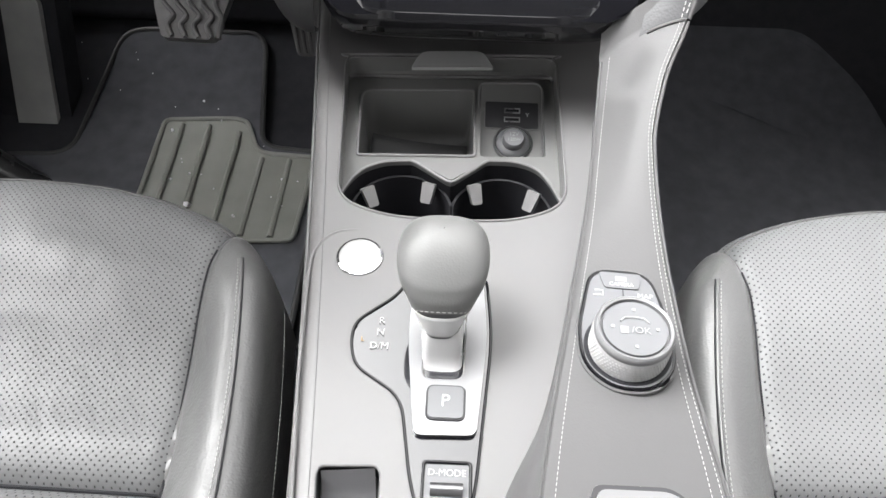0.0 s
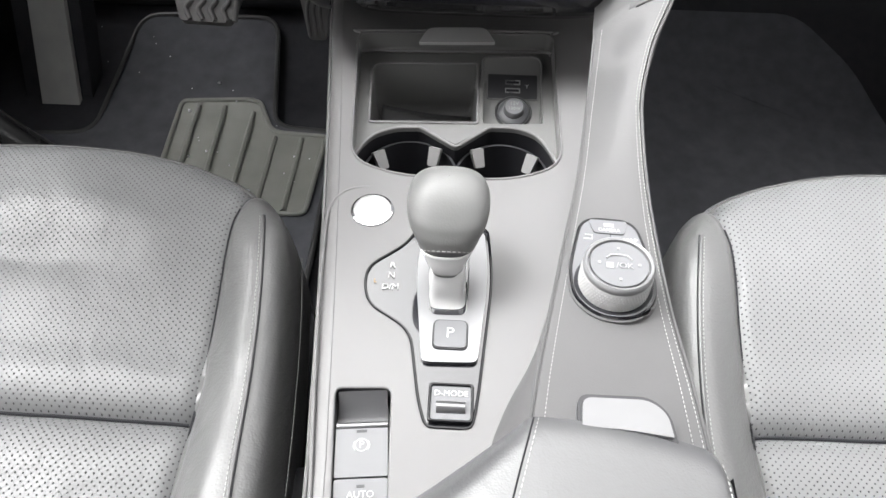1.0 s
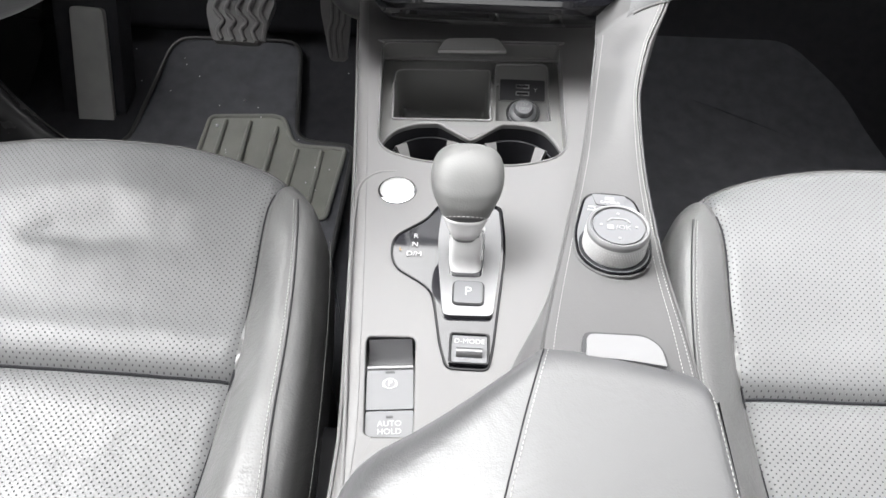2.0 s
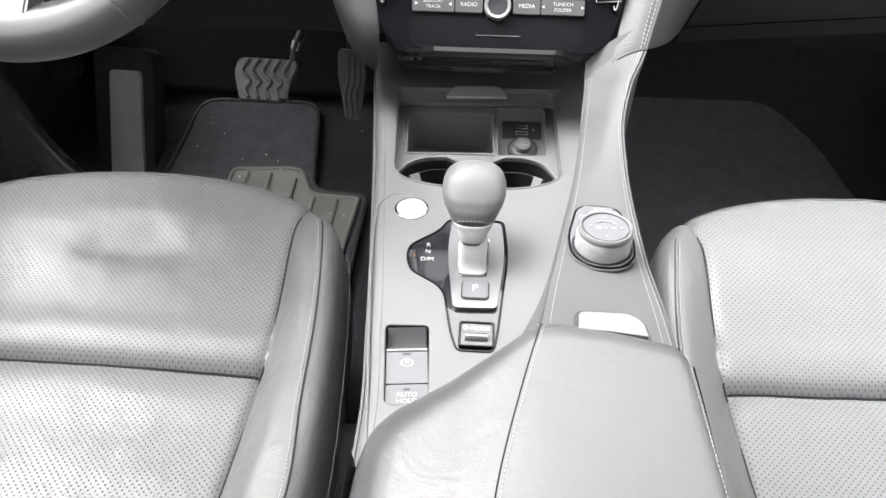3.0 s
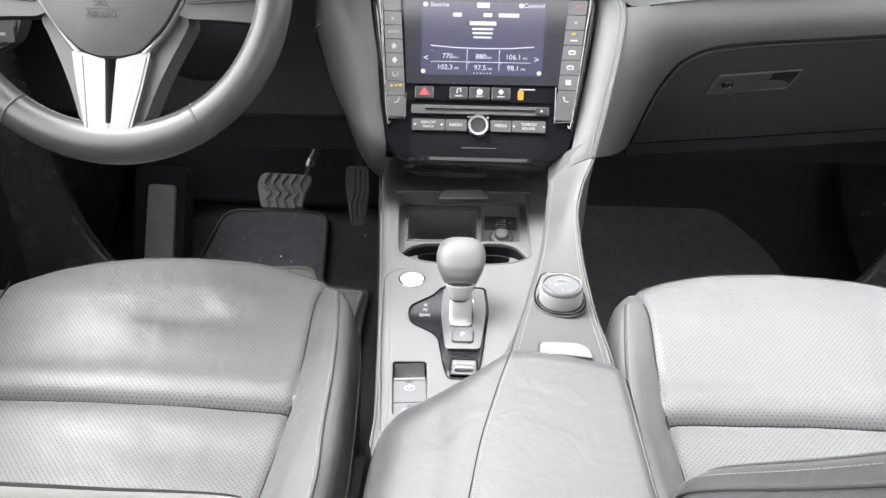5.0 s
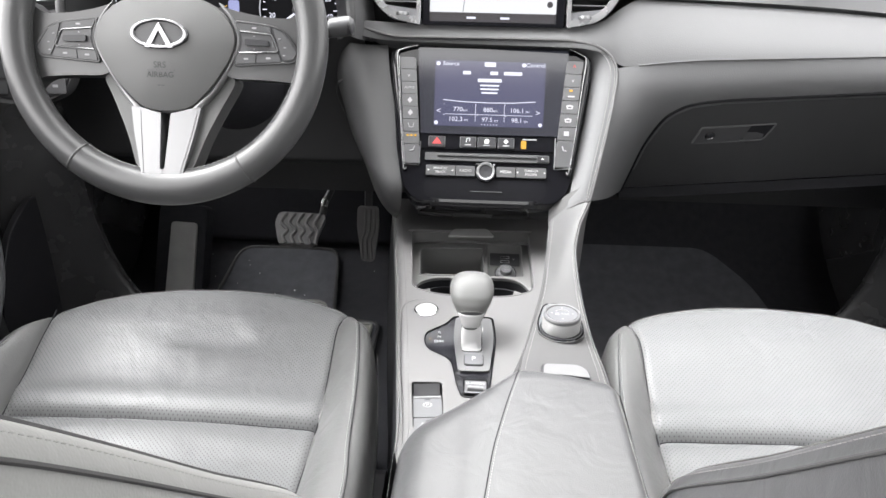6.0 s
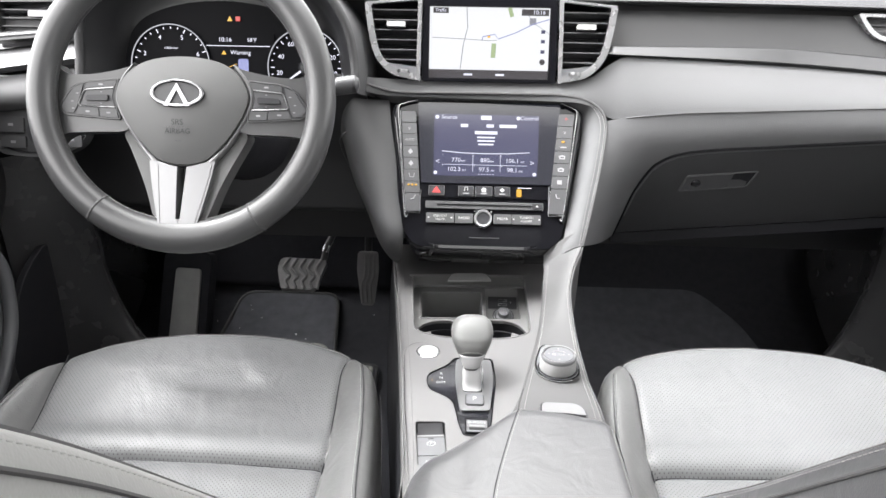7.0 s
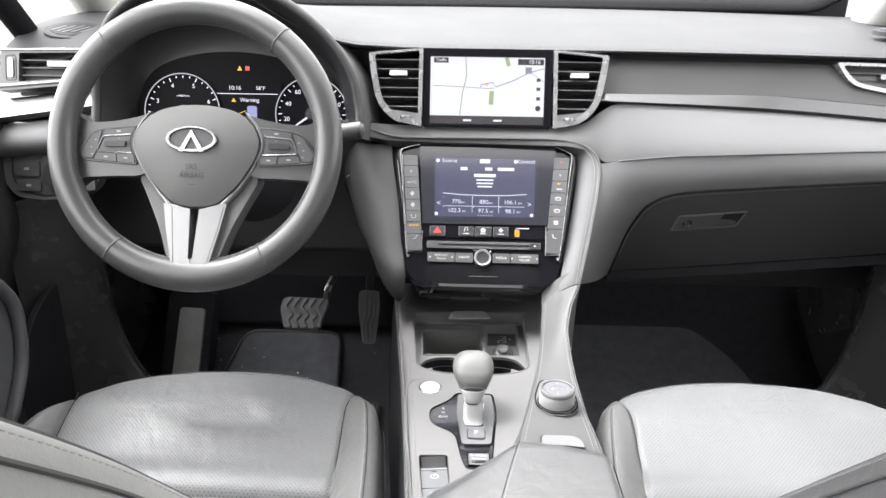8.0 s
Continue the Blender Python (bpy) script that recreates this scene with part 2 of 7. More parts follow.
def slab(outline, h0, h1, holes=(), m=None):
    """A plate of that outline between two heights, with holes through it."""
    bm = bmesh.new()
    for loop in (outline, *holes):
        vs = [bm.verts.new((p[0], p[1], h0)) for p in loop]
        for i in range(len(vs)):
            bm.edges.new((vs[i - 1], vs[i]))
    bmesh.ops.triangle_fill(bm, use_beauty=True, edges=bm.edges[:], normal=(0, 0, 1))
    up = bmesh.ops.extrude_face_region(bm, geom=bm.faces[:])["geom"]
    bmesh.ops.translate(bm, verts=[v for v in up if isinstance(v, bmesh.types.BMVert)], vec=(0, 0, h1 - h0))
    bmesh.ops.recalc_face_normals(bm, faces=bm.faces[:])
    if m is not None:
        bm.transform(m)
    return bm


def sheet(f, nu, nv, close_u=False):
    """A surface f(u, v), u and v from 0 to 1."""
    bm = bmesh.new()
    g = [[bm.verts.new(f(i / nu, j / nv)) for j in range(nv + 1)] for i in range(nu if close_u else nu + 1)]
    for i in range(nu):
        for j in range(nv):
            a, b = g[i], g[(i + 1) % len(g)]
            bm.faces.new((a[j], b[j], b[j + 1], a[j + 1]))
    return bm


def loft(rows, closed=False):
    """A surface through rows of points of one length."""
    bm = bmesh.new()
    g = [[bm.verts.new(p) for p in row] for row in rows]
    n = len(rows[0])
    for a, b in zip(g, g[1:]):
        for j in range(n if closed else n - 1):
            bm.faces.new((a[j], a[(j + 1) % n], b[(j + 1) % n], b[j]))
    return bm


def capped(bm):
    bmesh.ops.holes_fill(bm, edges=[e for e in bm.edges if e.is_boundary], sides=0)
    bmesh.ops.recalc_face_normals(bm, faces=bm.faces[:])
    return bm


def tube(path, r, n=8, closed=False):
    """A round bar along a path; r is a number or a function of 0..1."""
    path = [Vector(p) for p in path]
    k, rows, ref = len(path), [], None
    for i, p in enumerate(path):
        a = path[i - 1] if (i or closed) else p
        b = path[(i + 1) % k] if (i < k - 1 or closed) else p
        d = (b - a).normalized()
        if ref is None:
            ref = d.orthogonal().normalized()
        ref = (ref - d * ref.dot(d)).normalized()
        side, rad = d.cross(ref), (r(i / (k - 1)) if callable(r) else r)
        rows.append([p + rad * (math.cos(2 * math.pi * s / n) * ref + math.sin(2 * math.pi * s / n) * side) for s in range(n)])
    if closed:
        rows.append(rows[0])
        bm = loft(rows, True)
        bmesh.ops.remove_doubles(bm, verts=bm.verts[:], dist=1e-6)
        bmesh.ops.recalc_face_normals(bm, faces=bm.faces[:])
        return bm
    return capped(loft(rows, True))


def lathe(profile, m, n=40):
    """A turned body about local z from (radius, height) rows."""
    rows = [[m @ Vector((max(r, 1e-5) * math.cos(2 * math.pi * s / n), max(r, 1e-5) * math.sin(2 * math.pi * s / n), h)) for s in range(n)] for r, h in profile]
    bm = loft(rows, True)
    bmesh.ops.recalc_face_normals(bm, faces=bm.faces[:])
    return bm


def resample(path, step):
    path = [Vector(p) for p in path]
    out, left = [path[0]], step
    for a, b in zip(path, path[1:]):
        d, pos = (b - a).length, 0.0
        while d - pos >= left:
            pos += left
            out.append(a.lerp(b, pos / d))
            left = step
        left -= d - pos
    return out


def stitches(path, step=0.0062, part_len=0.0042, r=0.0006, lift=(0, 0, 0)):
    """A row of sewn stitches along a path."""
    bm = bmesh.new()
    lift = Vector(lift)
    pts = resample(path, step)
    for a, b in zip(pts, pts[1:]):
        d = (b - a).normalized()
        s = d.orthogonal().normalized()
        t = d.cross(s)
        e = a + d * part_len
        rows = []
        for q, k in ((a, 0.5), (a + d * 0.0006, 1), (e - d * 0.0006, 1), (e, 0.5)):
            rows.append([bm.verts.new(q + lift + k * r * (s * x + t * y)) for x, y in ((1, 0), (0, 1), (-1, 0), (0, -1))])
        for p, q in zip(rows, rows[1:]):
            for j in range(4):
                bm.faces.new((p[j], p[(j + 1) % 4], q[(j + 1) % 4], q[j]))
    return bm


def thing(name, label, category, at=(0, 0, 0), group="", kind=""):
    ob = new(name)
    ob.empty_display_size = 0.05
    ob.location = at
    return tagged(ob, label, category, group, kind)


def part(name, bm, mat, parent=None, label="", bevel=0.0, seg=2, solid=0.0, angle=38):
    """One mesh from a bmesh, under a thing or under a part."""
    me = bpy.data.meshes.new(name)
    bm.to_mesh(me)
    bm.free()
    me.materials.append(mat)
    me.shade_smooth()
    me.set_sharp_from_angle(angle=radians(angle))
    ob = new(name, me)
    if parent is not None:
        ob.parent = parent
        if parent.type == "EMPTY":
            ob.matrix_parent_inverse = Matrix.Translation(-parent.location)
    if solid:
        s = ob.modifiers.new("thickness", "SOLIDIFY")
        s.thickness, s.offset = solid, -1
    if bevel:
        b = ob.modifiers.new("edge", "BEVEL")
        b.width, b.segments, b.limit_method, b.angle_limit = bevel, seg, "ANGLE", radians(40)
        b.harden_normals = True
    if label:
        tagged(ob, label)
    return ob


def text(body, size, m, mat, parent, lift=0.0004, name="marking", align="CENTER"):
    """Printed letters lying in the plane of m."""
    cu = bpy.data.curves.new("t", "FONT")
    cu.body, cu.size, cu.align_x, cu.align_y, cu.extrude, cu.resolution_u = body, size, align, "CENTER", 0.0001, 3
    tmp = new("t", cu)
    me = bpy.data.meshes.new_from_object(tmp.evaluated_get(bpy.context.evaluated_depsgraph_get()))
    bpy.data.objects.remove(tmp)
    bpy.data.curves.remove(cu)
    bm = bmesh.new()
    bm.from_mesh(me)
    bpy.data.meshes.remove(me)
    bm.transform(m @ Matrix.Translation((0, 0, lift)))
    return part(name, bm, mat, parent)


def basis(o, up, n):
    """A pose with its x to the right, y along up and z along n."""
    up, n = Vector(up).normalized(), Vector(n).normalized()
    x = up.cross(n)
    return Matrix(((x.x, up.x, n.x, o[0]), (x.y, up.y, n.y, o[1]), (x.z, up.z, n.z, o[2]), (0, 0, 0, 1)))


STACK = basis((-0.003, 0.475, 0.544), (0, 0.72, 1), (0, -1, 0.72))
UPPER = basis((-0.003, 0.600, 0.780), (0, 0.30, 1), (0, -1, 0.30))
GLOVE = basis((0, 0.566, 0.580), (0, -0.5, 1), (0, -1, -0.5))
WA = radians(21)
WHEEL = basis((-0.373, 0.334, 0.745), (0, math.sin(WA), math.cos(WA)), (0, -math.cos(WA), math.sin(WA)))
CLUSTER = basis((-0.397, 0.575, 0.749), (0, 0.28, 1), (0, -1, 0.28))


def on(m, x, y, z=0.0):
    return m @ Vector((x, y, z))


def at2(m, x, y, z=0.0, turn=0.0):
    return m @ pose(x, y, z, 0, 0, turn)


TOP = 0.424

# ---- the cabin shell ----
def floor_height(y):
    return tab(y, [(-2, 0.085), (0.72, 0.088), (0.80, 0.098), (0.95, 0.150), (1.12, 0.34), (1.25, 0.62)])


floor = part("floor", sheet(lambda u, v: (-0.80 + 1.6 * u, -1.1 + 2.35 * v, floor_height(-1.1 + 2.35 * v) - 0.006), 20, 90), CARPET, solid=0.02)
tagged(floor, "black carpeted car floor rising to the firewall", "floor", kind="structure")
# sheet added over the driver's carpet to darken the toe board like shade
part("toe_shade_sheet", sheet(lambda u, v: (-0.79 + 0.62 * u, 0.955 + 0.29 * v, floor_height(0.955 + 0.29 * v) + 0.012), 8, 24), TOE_SHADE, floor, "near-black sheet standing for the shade on the toe board", solid=0.004)
firewall = part("wall_north", slab(box2(-0.85, 0.0, 0.85, 0.95), 0, 0.03, m=basis((0, 1.26, 0.0), (0, 0, 1), (0, -1, 0))), BLACK)
tagged(firewall, "dark carpeted firewall under the dashboard", "wall", kind="structure")
ground = part("ground", sheet(lambda u, v: (-400 + 800 * u, -400 + 800 * v, -0.32), 8, 8), ASPHALT)
tagged(ground, "flat grey asphalt outside the car", "ground", kind="structure")

roof = part("ceiling", slab(rounded(box2(-0.62, -1.9, 0.62, 0.19), 0.06), 1.235, 1.28), HEADLINER, bevel=0.01)
tagged(roof, "pale cloth headliner over the front seats", "ceiling", kind="structure")
# unseen wall added behind the seats; its height sets the light from the rear
rear = part("wall_south", slab(box2(-0.80, 0.0, 0.80, 0.72), 0, 0.05, m=basis((0, -1.15, 0.06), (0, 0, 1), (0, 1, 0))), PLASTIC)
tagged(rear, "unseen dark back wall limiting light from behind", "wall", kind="structure")

ws = part("window_1", sheet(lambda u, v: ((-0.74 + 1.48 * u) * (1 - 0.22 * v), 1.10 - 0.92 * v + 0.05 * (2 * u - 1) ** 2 * -1, 0.905 + 0.365 * v), 12, 6), glass)
ws.visible_shadow = False
tagged(ws, "clear sloping windscreen above the dashboard", "windscreen", kind="structure")
cowl = part("trim", sheet(lambda u, v: (-0.86 + 1.72 * u, 1.075 + 0.25 * v, 0.890 + 0.024 * math.sin(min(v * 2, 1) * 1.57) + 0.09 * max(0, abs(2 * u - 1) - 0.82) / 0.18), 60, 6), FRIT, solid=0.01)
tagged(cowl, "black wiper cowl below the windscreen", "cowl", kind="structure")
hood = part("backdrop", sheet(lambda u, v: ((-0.85 + 1.7 * u), 1.25 + 0.9 * v, 0.86 - 0.12 * v * v - 0.06 * (2 * u - 1) ** 2), 16, 10), PAINT, solid=0.01)
tagged(hood, "grey painted bonnet outside the windscreen", "bonnet", kind="structure")

for sgn in (-1, 1):
    name = "door_1" if sgn < 0 else "door_2"
    X = lambda x: sgn * x

    def inner(u, v, sgn=sgn):
        y = -1.1 + 2.2 * u
        z = 0.09 + 0.64 * v
        b = 0.03 * math.exp(-((z - 0.56) / 0.07) ** 2) * (1 if y < 0.5 else max(0, 1 - (y - 0.5) / 0.15))
        return (sgn * (0.735 + 0.02 * math.sin(v * 3.14) + 0.075 * min(1, max(0, (y - 0.36) / 0.16)) - b), y, z)

    door = part(name, sheet(inner, 60, 40), DOOR_BLACK, solid=0.03 * sgn)
    tagged(door, "dark plastic and leather door panel, closed", "door", kind="structure")
    pocket = spline([(X(0.715), 0.10, 0.28), (X(0.71), 0.30, 0.29), (X(0.71), 0.385, 0.36), (X(0.71), 0.412, 0.44), (X(0.71), 0.40, 0.50), (X(0.71), 0.34, 0.535), (X(0.715), 0.10, 0.545)], 8)
    part("pocket_trim", tube(pocket, 0.010, 10), BUTTON, door, "grey curved trim of the door pocket")
    part("pocket", loft([[(p.x + sgn * 0.004, 0.10, p.z) for p in pocket], [(p.x + sgn * 0.008, p.y, p.z) for p in pocket]]), BUTTON, door)
    part("armrest", tube(spline([(X(0.70), -0.5, 0.58), (X(0.69), 0.1, 0.585), (X(0.715), 0.30, 0.575), (X(0.74), 0.36, 0.56)], 8), lambda t: 0.034 - 0.02 * t**4, 14), LEATHER_SIDE, door)

    def kick_face(u, v, sgn=sgn):
        y, z = 0.54 + 0.54 * u, 0.09 + 0.50 * v
        ridge = math.exp(-((y - 0.655) / 0.075) ** 2)
        inset = 0.100 * ridge + 0.14 * ridge * max(0.0, (0.46 - z) / 0.37) ** 3
        return (sgn * (0.80 - inset - 0.02 * max(0.0, (y - 0.75) / 0.33)), y, z)

    part("kick_panel", sheet(kick_face, 44, 30), KICK, door, "glossy dark kick panel beside the footwell", angle=80)
    part("speaker_panel", slab(rounded([(0.42, 0.10), (0.62, 0.12), (0.635, 0.34), (0.60, 0.44), (0.50, 0.40), (0.44, 0.30)], 0.04), 0.0, 0.012, m=basis((X(0.765), 0, 0), (0, 0, 1), (-sgn, 0, 0)) @ Matrix.Diagonal((-sgn, 1, 1, 1))), BLACK, door, "dark grey lower door panel", bevel=0.005)
    pillar = part("trim", tube([(X(0.85), 1.12, 0.80), (X(0.80), 0.98, 0.90), (X(0.68), 0.56, 1.11), (X(0.58), 0.18, 1.25)], lambda t: 0.055 - 0.012 * t, 12), PILLAR)
    tagged(pillar, "pale cloth windscreen pillar trim", "pillar", kind="structure")
    seal = part("trim", tube([(X(0.80), 0.58, 0.985), (X(0.80), 0.66, 0.912), (X(0.80), 0.735, 0.832)], 0.021, 12), FRIT)
    tagged(seal, "black rubber window seal above the door", "window seal", kind="structure")
    rail = part("trim", tube([(X(0.58), 0.20, 1.25), (X(0.60), -0.3, 1.27), (X(0.60), -1.2, 1.25)], 0.05, 10), HEADLINER)
    tagged(rail, "pale cloth roof rail above the door", "rail", kind="structure")
    post = part("trim", tube([(X(0.74), -0.42, 0.80), (X(0.66), -0.50, 1.05), (X(0.60), -0.55, 1.26)], 0.05, 10), PILLAR)
    tagged(post, "pale door post trim behind the seat", "pillar", kind="structure")

# ---- floor mats and pedals ----
mat_outline = rounded([(-0.68, 0.28), (-0.20, 0.28), (-0.205, 0.742), (-0.300, 0.750), (-0.322, 0.945), (-0.548, 0.945), (-0.572, 0.722), (-0.68, 0.715)], [0.03, 0.02, 0.02, 0.03, 0.03, 0.04, 0.03, 0.02])


def drape(bm, up):
    """Lays a flat body on the rising floor."""
    bmesh.ops.subdivide_edges(bm, edges=[e for e in bm.edges if e.calc_length() > 0.08], cuts=3)
    for v in bm.verts:
        v.co.z += floor_height(v.co.y) + up
    return bm


mat_d = thing("floor_mat", "black cloth driver's floor mat with a vinyl heel pad", "floor mat", (-0.41, 0.6, 0.09))
part("cloth", drape(slab(mat_outline, 0.0, 0.007), 0.0), MATCLOTH, mat_d, bevel=0.002)
part("edge_binding", tube([(p.x, p.y, floor_height(p.y) + 0.006) for p in mat_outline], 0.004, 8, True), RUBBER, mat_d)
heel_out = rounded([(-0.438, 0.560), (-0.222, 0.575), (-0.216, 0.728), (-0.300, 0.733), (-0.326, 0.790), (-0.345, 0.795), (-0.448, 0.788)], [0.01, 0.01, 0.008, 0.02, 0.02, 0.008, 0.012])
heel = part("heel_pad", drape(slab(heel_out, 0.007, 0.011), 0.0), HEEL, mat_d, "worn grey-green ribbed vinyl heel pad")
part("rim", tube([(p.x, p.y, floor_height(p.y) + 0.0115) for p in heel_out], 0.0035, 8, True), HEEL, heel)
for x0, x1, y1 in ((-0.412, -0.420, 0.780), (-0.372, -0.380, 0.780), (-0.330, -0.334, 0.770), (-0.291, -0.292, 0.722), (-0.252, -0.252, 0.720)):
    part("rib", tube([(x0, 0.578, floor_height(0.578) + 0.011), (x1, y1, floor_height(y1) + 0.0108)], 0.0042, 8), HEEL, heel)
random.seed(4)
for i in range(34):
    x, y = (random.uniform(-0.44, -0.24), random.uniform(0.60, 0.84)) if i < 16 else (random.uniform(-0.64, -0.23), random.uniform(0.58, 0.92))
    s = random.uniform(0.0007, 0.0024 if i < 16 else 0.0011) if i else 0.006
    if i == 0:
        x, y = -0.372, 0.625
    b = bmesh.new()
    bmesh.ops.create_icosphere(b, subdivisions=1, radius=s)
    for v in b.verts:
        v.co *= random.uniform(0.6, 1.3)
    b.transform(pose(x, y, floor_height(y) + 0.0125 + s * 0.4))
    tagged(part("lint", b, LINT), "small pale speck of lint on the mat", "lint", "specks on the mat")

mat_p = thing("floor_mat", "plain black cloth passenger floor mat", "floor mat", (0.44, 0.6, 0.09))
p_out = rounded([(0.19, 0.28), (0.66, 0.28), (0.66, 0.70), (0.60, 0.90), (0.52, 0.98), (0.20, 0.98)], 0.04)
part("cloth", drape(slab(p_out, 0.0, 0.003), 0.0), MATCLOTH, mat_p, bevel=0.001)

BP = basis((-0.374, 0.820, 0.266), (0.02, 0.62, 0.40), (0, -0.40, 0.62))
brake = thing("brake_pedal", "dark ribbed rubber brake pedal on a steel arm", "pedal", (-0.374, 0.83, 0.15))
bp_out = rounded([(-0.037, -0.036), (0.034, -0.036), (0.050, 0.030), (0.046, 0.040), (-0.050, 0.040), (-0.053, 0.012)], [0.008, 0.008, 0.01, 0.008, 0.012, 0.01])
part("pad", slab(bp_out, -0.012, 0.0, m=BP), PEDAL, brake, bevel=0.003)
for i in range(5):
    x0 = -0.034 + i * 0.0175
    wave = [(x0 + 0.002, 0.037), (x0 - 0.006, 0.015), (x0 + 0.010, -0.004), (x0 + 0.004, -0.018), (x0 + 0.012, -0.034)]
    wave = [(min(max(x, -0.042), 0.040), y) for x, y in wave]
    part("ridge", tube([on(BP, p.x, p.y, 0.0008) for p in spline([(a, b, 0) for a, b in wave], 5)], 0.0036, 8), PEDAL, brake)
part("arm", tube(spline([on(BP, 0.038, 0.02, -0.014), (-0.327, 0.872, 0.305), (-0.312, 0.90, 0.345), (-0.30, 0.96, 0.46)], 6), 0.007, 10), PLASTIC, brake, "black steel pedal arm")
part("bush", tube([(-0.330, 0.866, 0.298), (-0.326, 0.874, 0.309)], 0.0085, 12), CHROME, brake)

AP = basis((-0.243, 0.885, 0.225), (0.0, 0.25, 1), (-0.05, -1, 0.25))
gas = thing("accelerator_pedal", "tall black ribbed rubber accelerator pedal", "pedal", (-0.243, 0.90, 0.15))
ap_out = rounded([(-0.014, -0.060), (0.014, -0.060), (0.024, 0.020), (0.022, 0.062), (-0.022, 0.062), (-0.024, 0.020)], 0.008)
part("pad", slab(ap_out, -0.010, 0.0, m=AP), PEDAL, gas, bevel=0.003)
for x0 in (-0.012, -0.002, 0.008):
    part("ridge", tube([on(AP, p.x, p.y, 0.0008) for p in spline([(x0 + 0.008, 0.056, 0), (x0 + 0.006, 0.010, 0), (x0 - 0.001, -0.014, 0), (x0 + 0.001, -0.054, 0)], 5)], 0.0028, 8), PEDAL, gas)
part("arm", tube([(-0.243, 0.90, 0.23), (-0.243, 0.95, 0.40)], 0.009, 8), PLASTIC, gas)

FR = basis((-0.640, 0.830, 0.165), (0.05, 0.5, 1), (0, -1, 0.5))
rest = thing("footrest", "worn grey metal driver's footrest plate", "footrest", (-0.64, 0.84, 0.1))
part("plate", slab(rounded([(-0.031, -0.100), (0.029, -0.100), (0.027, 0.092), (-0.027, 0.092)], 0.009), -0.006, 0.004, m=FR), METAL_PLATE, rest, bevel=0.002)
part("support", slab(rounded(box2(-0.06, -0.13, 0.045, 0.13), 0.02), -0.05, -0.007, m=FR), CARPET, rest, bevel=0.012, seg=4)

# ---- the centre console ----
EDGE_L = [(-0.6, -0.090), (0.07, -0.0885), (0.146, -0.095), (0.349, -0.1177), (0.54, -0.1423), (0.64, -0.155)]
RIDGE = [(-0.1, 0.0), (0.05, 0.0), (0.118, 0.0093), (0.143, 0.0174), (0.188, 0.0385), (0.266, 0.0581), (0.389, 0.0832), (0.556, 0.104), (0.64, 0.112)]
console = thing("center_console", "grey plastic and leather centre console between the seats", "console", (0, 0.2, 0.09))
ys = [0.64 - 1.24 * i / 40 for i in range(41)]
cubby = rounded([(-0.1135, 0.516), (0.068, 0.524), (0.0655, 0.352), (0.030, 0.335), (-0.016, 0.3325), (-0.064, 0.335), (-0.0985, 0.350)], [0.012, 0.012, 0.020, 0.03, 0.03, 0.03, 0.020])
epb_hole = rounded([(-0.0815, 0.1545), (-0.0735, 0.0825), (-0.0440, 0.0835), (-0.0485, 0.1560)], 0.005)
gate = rounded([(0.0085, 0.284), (0.0120, 0.240), (0.0035, 0.150), (0.0005, 0.1325), (-0.0265, 0.1325), (-0.0320, 0.150), (-0.0400, 0.197), (-0.0690, 0.216), (-0.0735, 0.232), (-0.0725, 0.247), (-0.0480, 0.268), (-0.0405, 0.284)], [0.006, 0.02, 0.01, 0.005, 0.005, 0.01, 0.012, 0.008, 0.01, 0.008, 0.012, 0.006])
start_hole = ellipse(-0.0757, 0.2975, 0.0150, 0.0148, 32)
outer = [Vector((tab(y, EDGE_L) + 0.010, y)) for y in ys] + [Vector((tab(y, RIDGE) + 0.012, y)) for y in reversed(ys)]
top = part("top_panel", slab(outer, TOP - 0.004, TOP, [cubby, epb_hole, gate, start_hole]), CONSOLE, console, "satin grey console top panel", bevel=0.0014)
lip_rows, side_rows = [], []
for y in ys:
    x = tab(y, EDGE_L)
    side_rows.append([(x - 0.020, y, 0.085), (x - 0.014, y, 0.25), (x - 0.007, y, 0.36), (x - 0.0035, y, 0.396)])
    lip_rows.append([(x - 0.0035, y, 0.396), (x - 0.0025, y, 0.405), (x, y, 0.4165), (x + 0.0025, y, 0.4215), (x + 0.006, y, 0.4238), (x + 0.0105, y, TOP)])
part("side_panel", loft(side_rows), BLACK, console, "black side of the console towards the driver")
part("side_lip", loft(lip_rows), CONSOLE, console, "grey rounded side edge")
part("edge_strip", tube([(tab(y, EDGE_L) - 0.0005, y, 0.4185) for y in ys[:30]], 0.0012, 6), CONSOLE, console, "thin pale edge line")

# the open tray in front: lid slot, tray, ports and cup holders
well = part("tray_wall", loft([[(p.x, p.y, TOP - 0.002) for p in cubby] + [(cubby[0].x, cubby[0].y, TOP - 0.002)], [(p.x * 0.985 - 0.0003, p.y - 0.002, TOP - 0.020) for p in cubby + cubby[:1]], [(p.x * 0.96 - 0.0008, (p.y - 0.43) * 0.97 + 0.43, TOP - 0.100) for p in cubby + cubby[:1]]]), TRAY, console, "dark tray wall")
part("rolled_lid", sheet(lambda u, v: (-0.112 + 0.178 * u, 0.5195 + 0.0075 * u - 0.005 * v + 0.002 * math.sin(v * 3.14), TOP - 0.0025 - 0.0150 * v), 20, 8), TRAY, console, "retracted dark roller lid", solid=0.002)
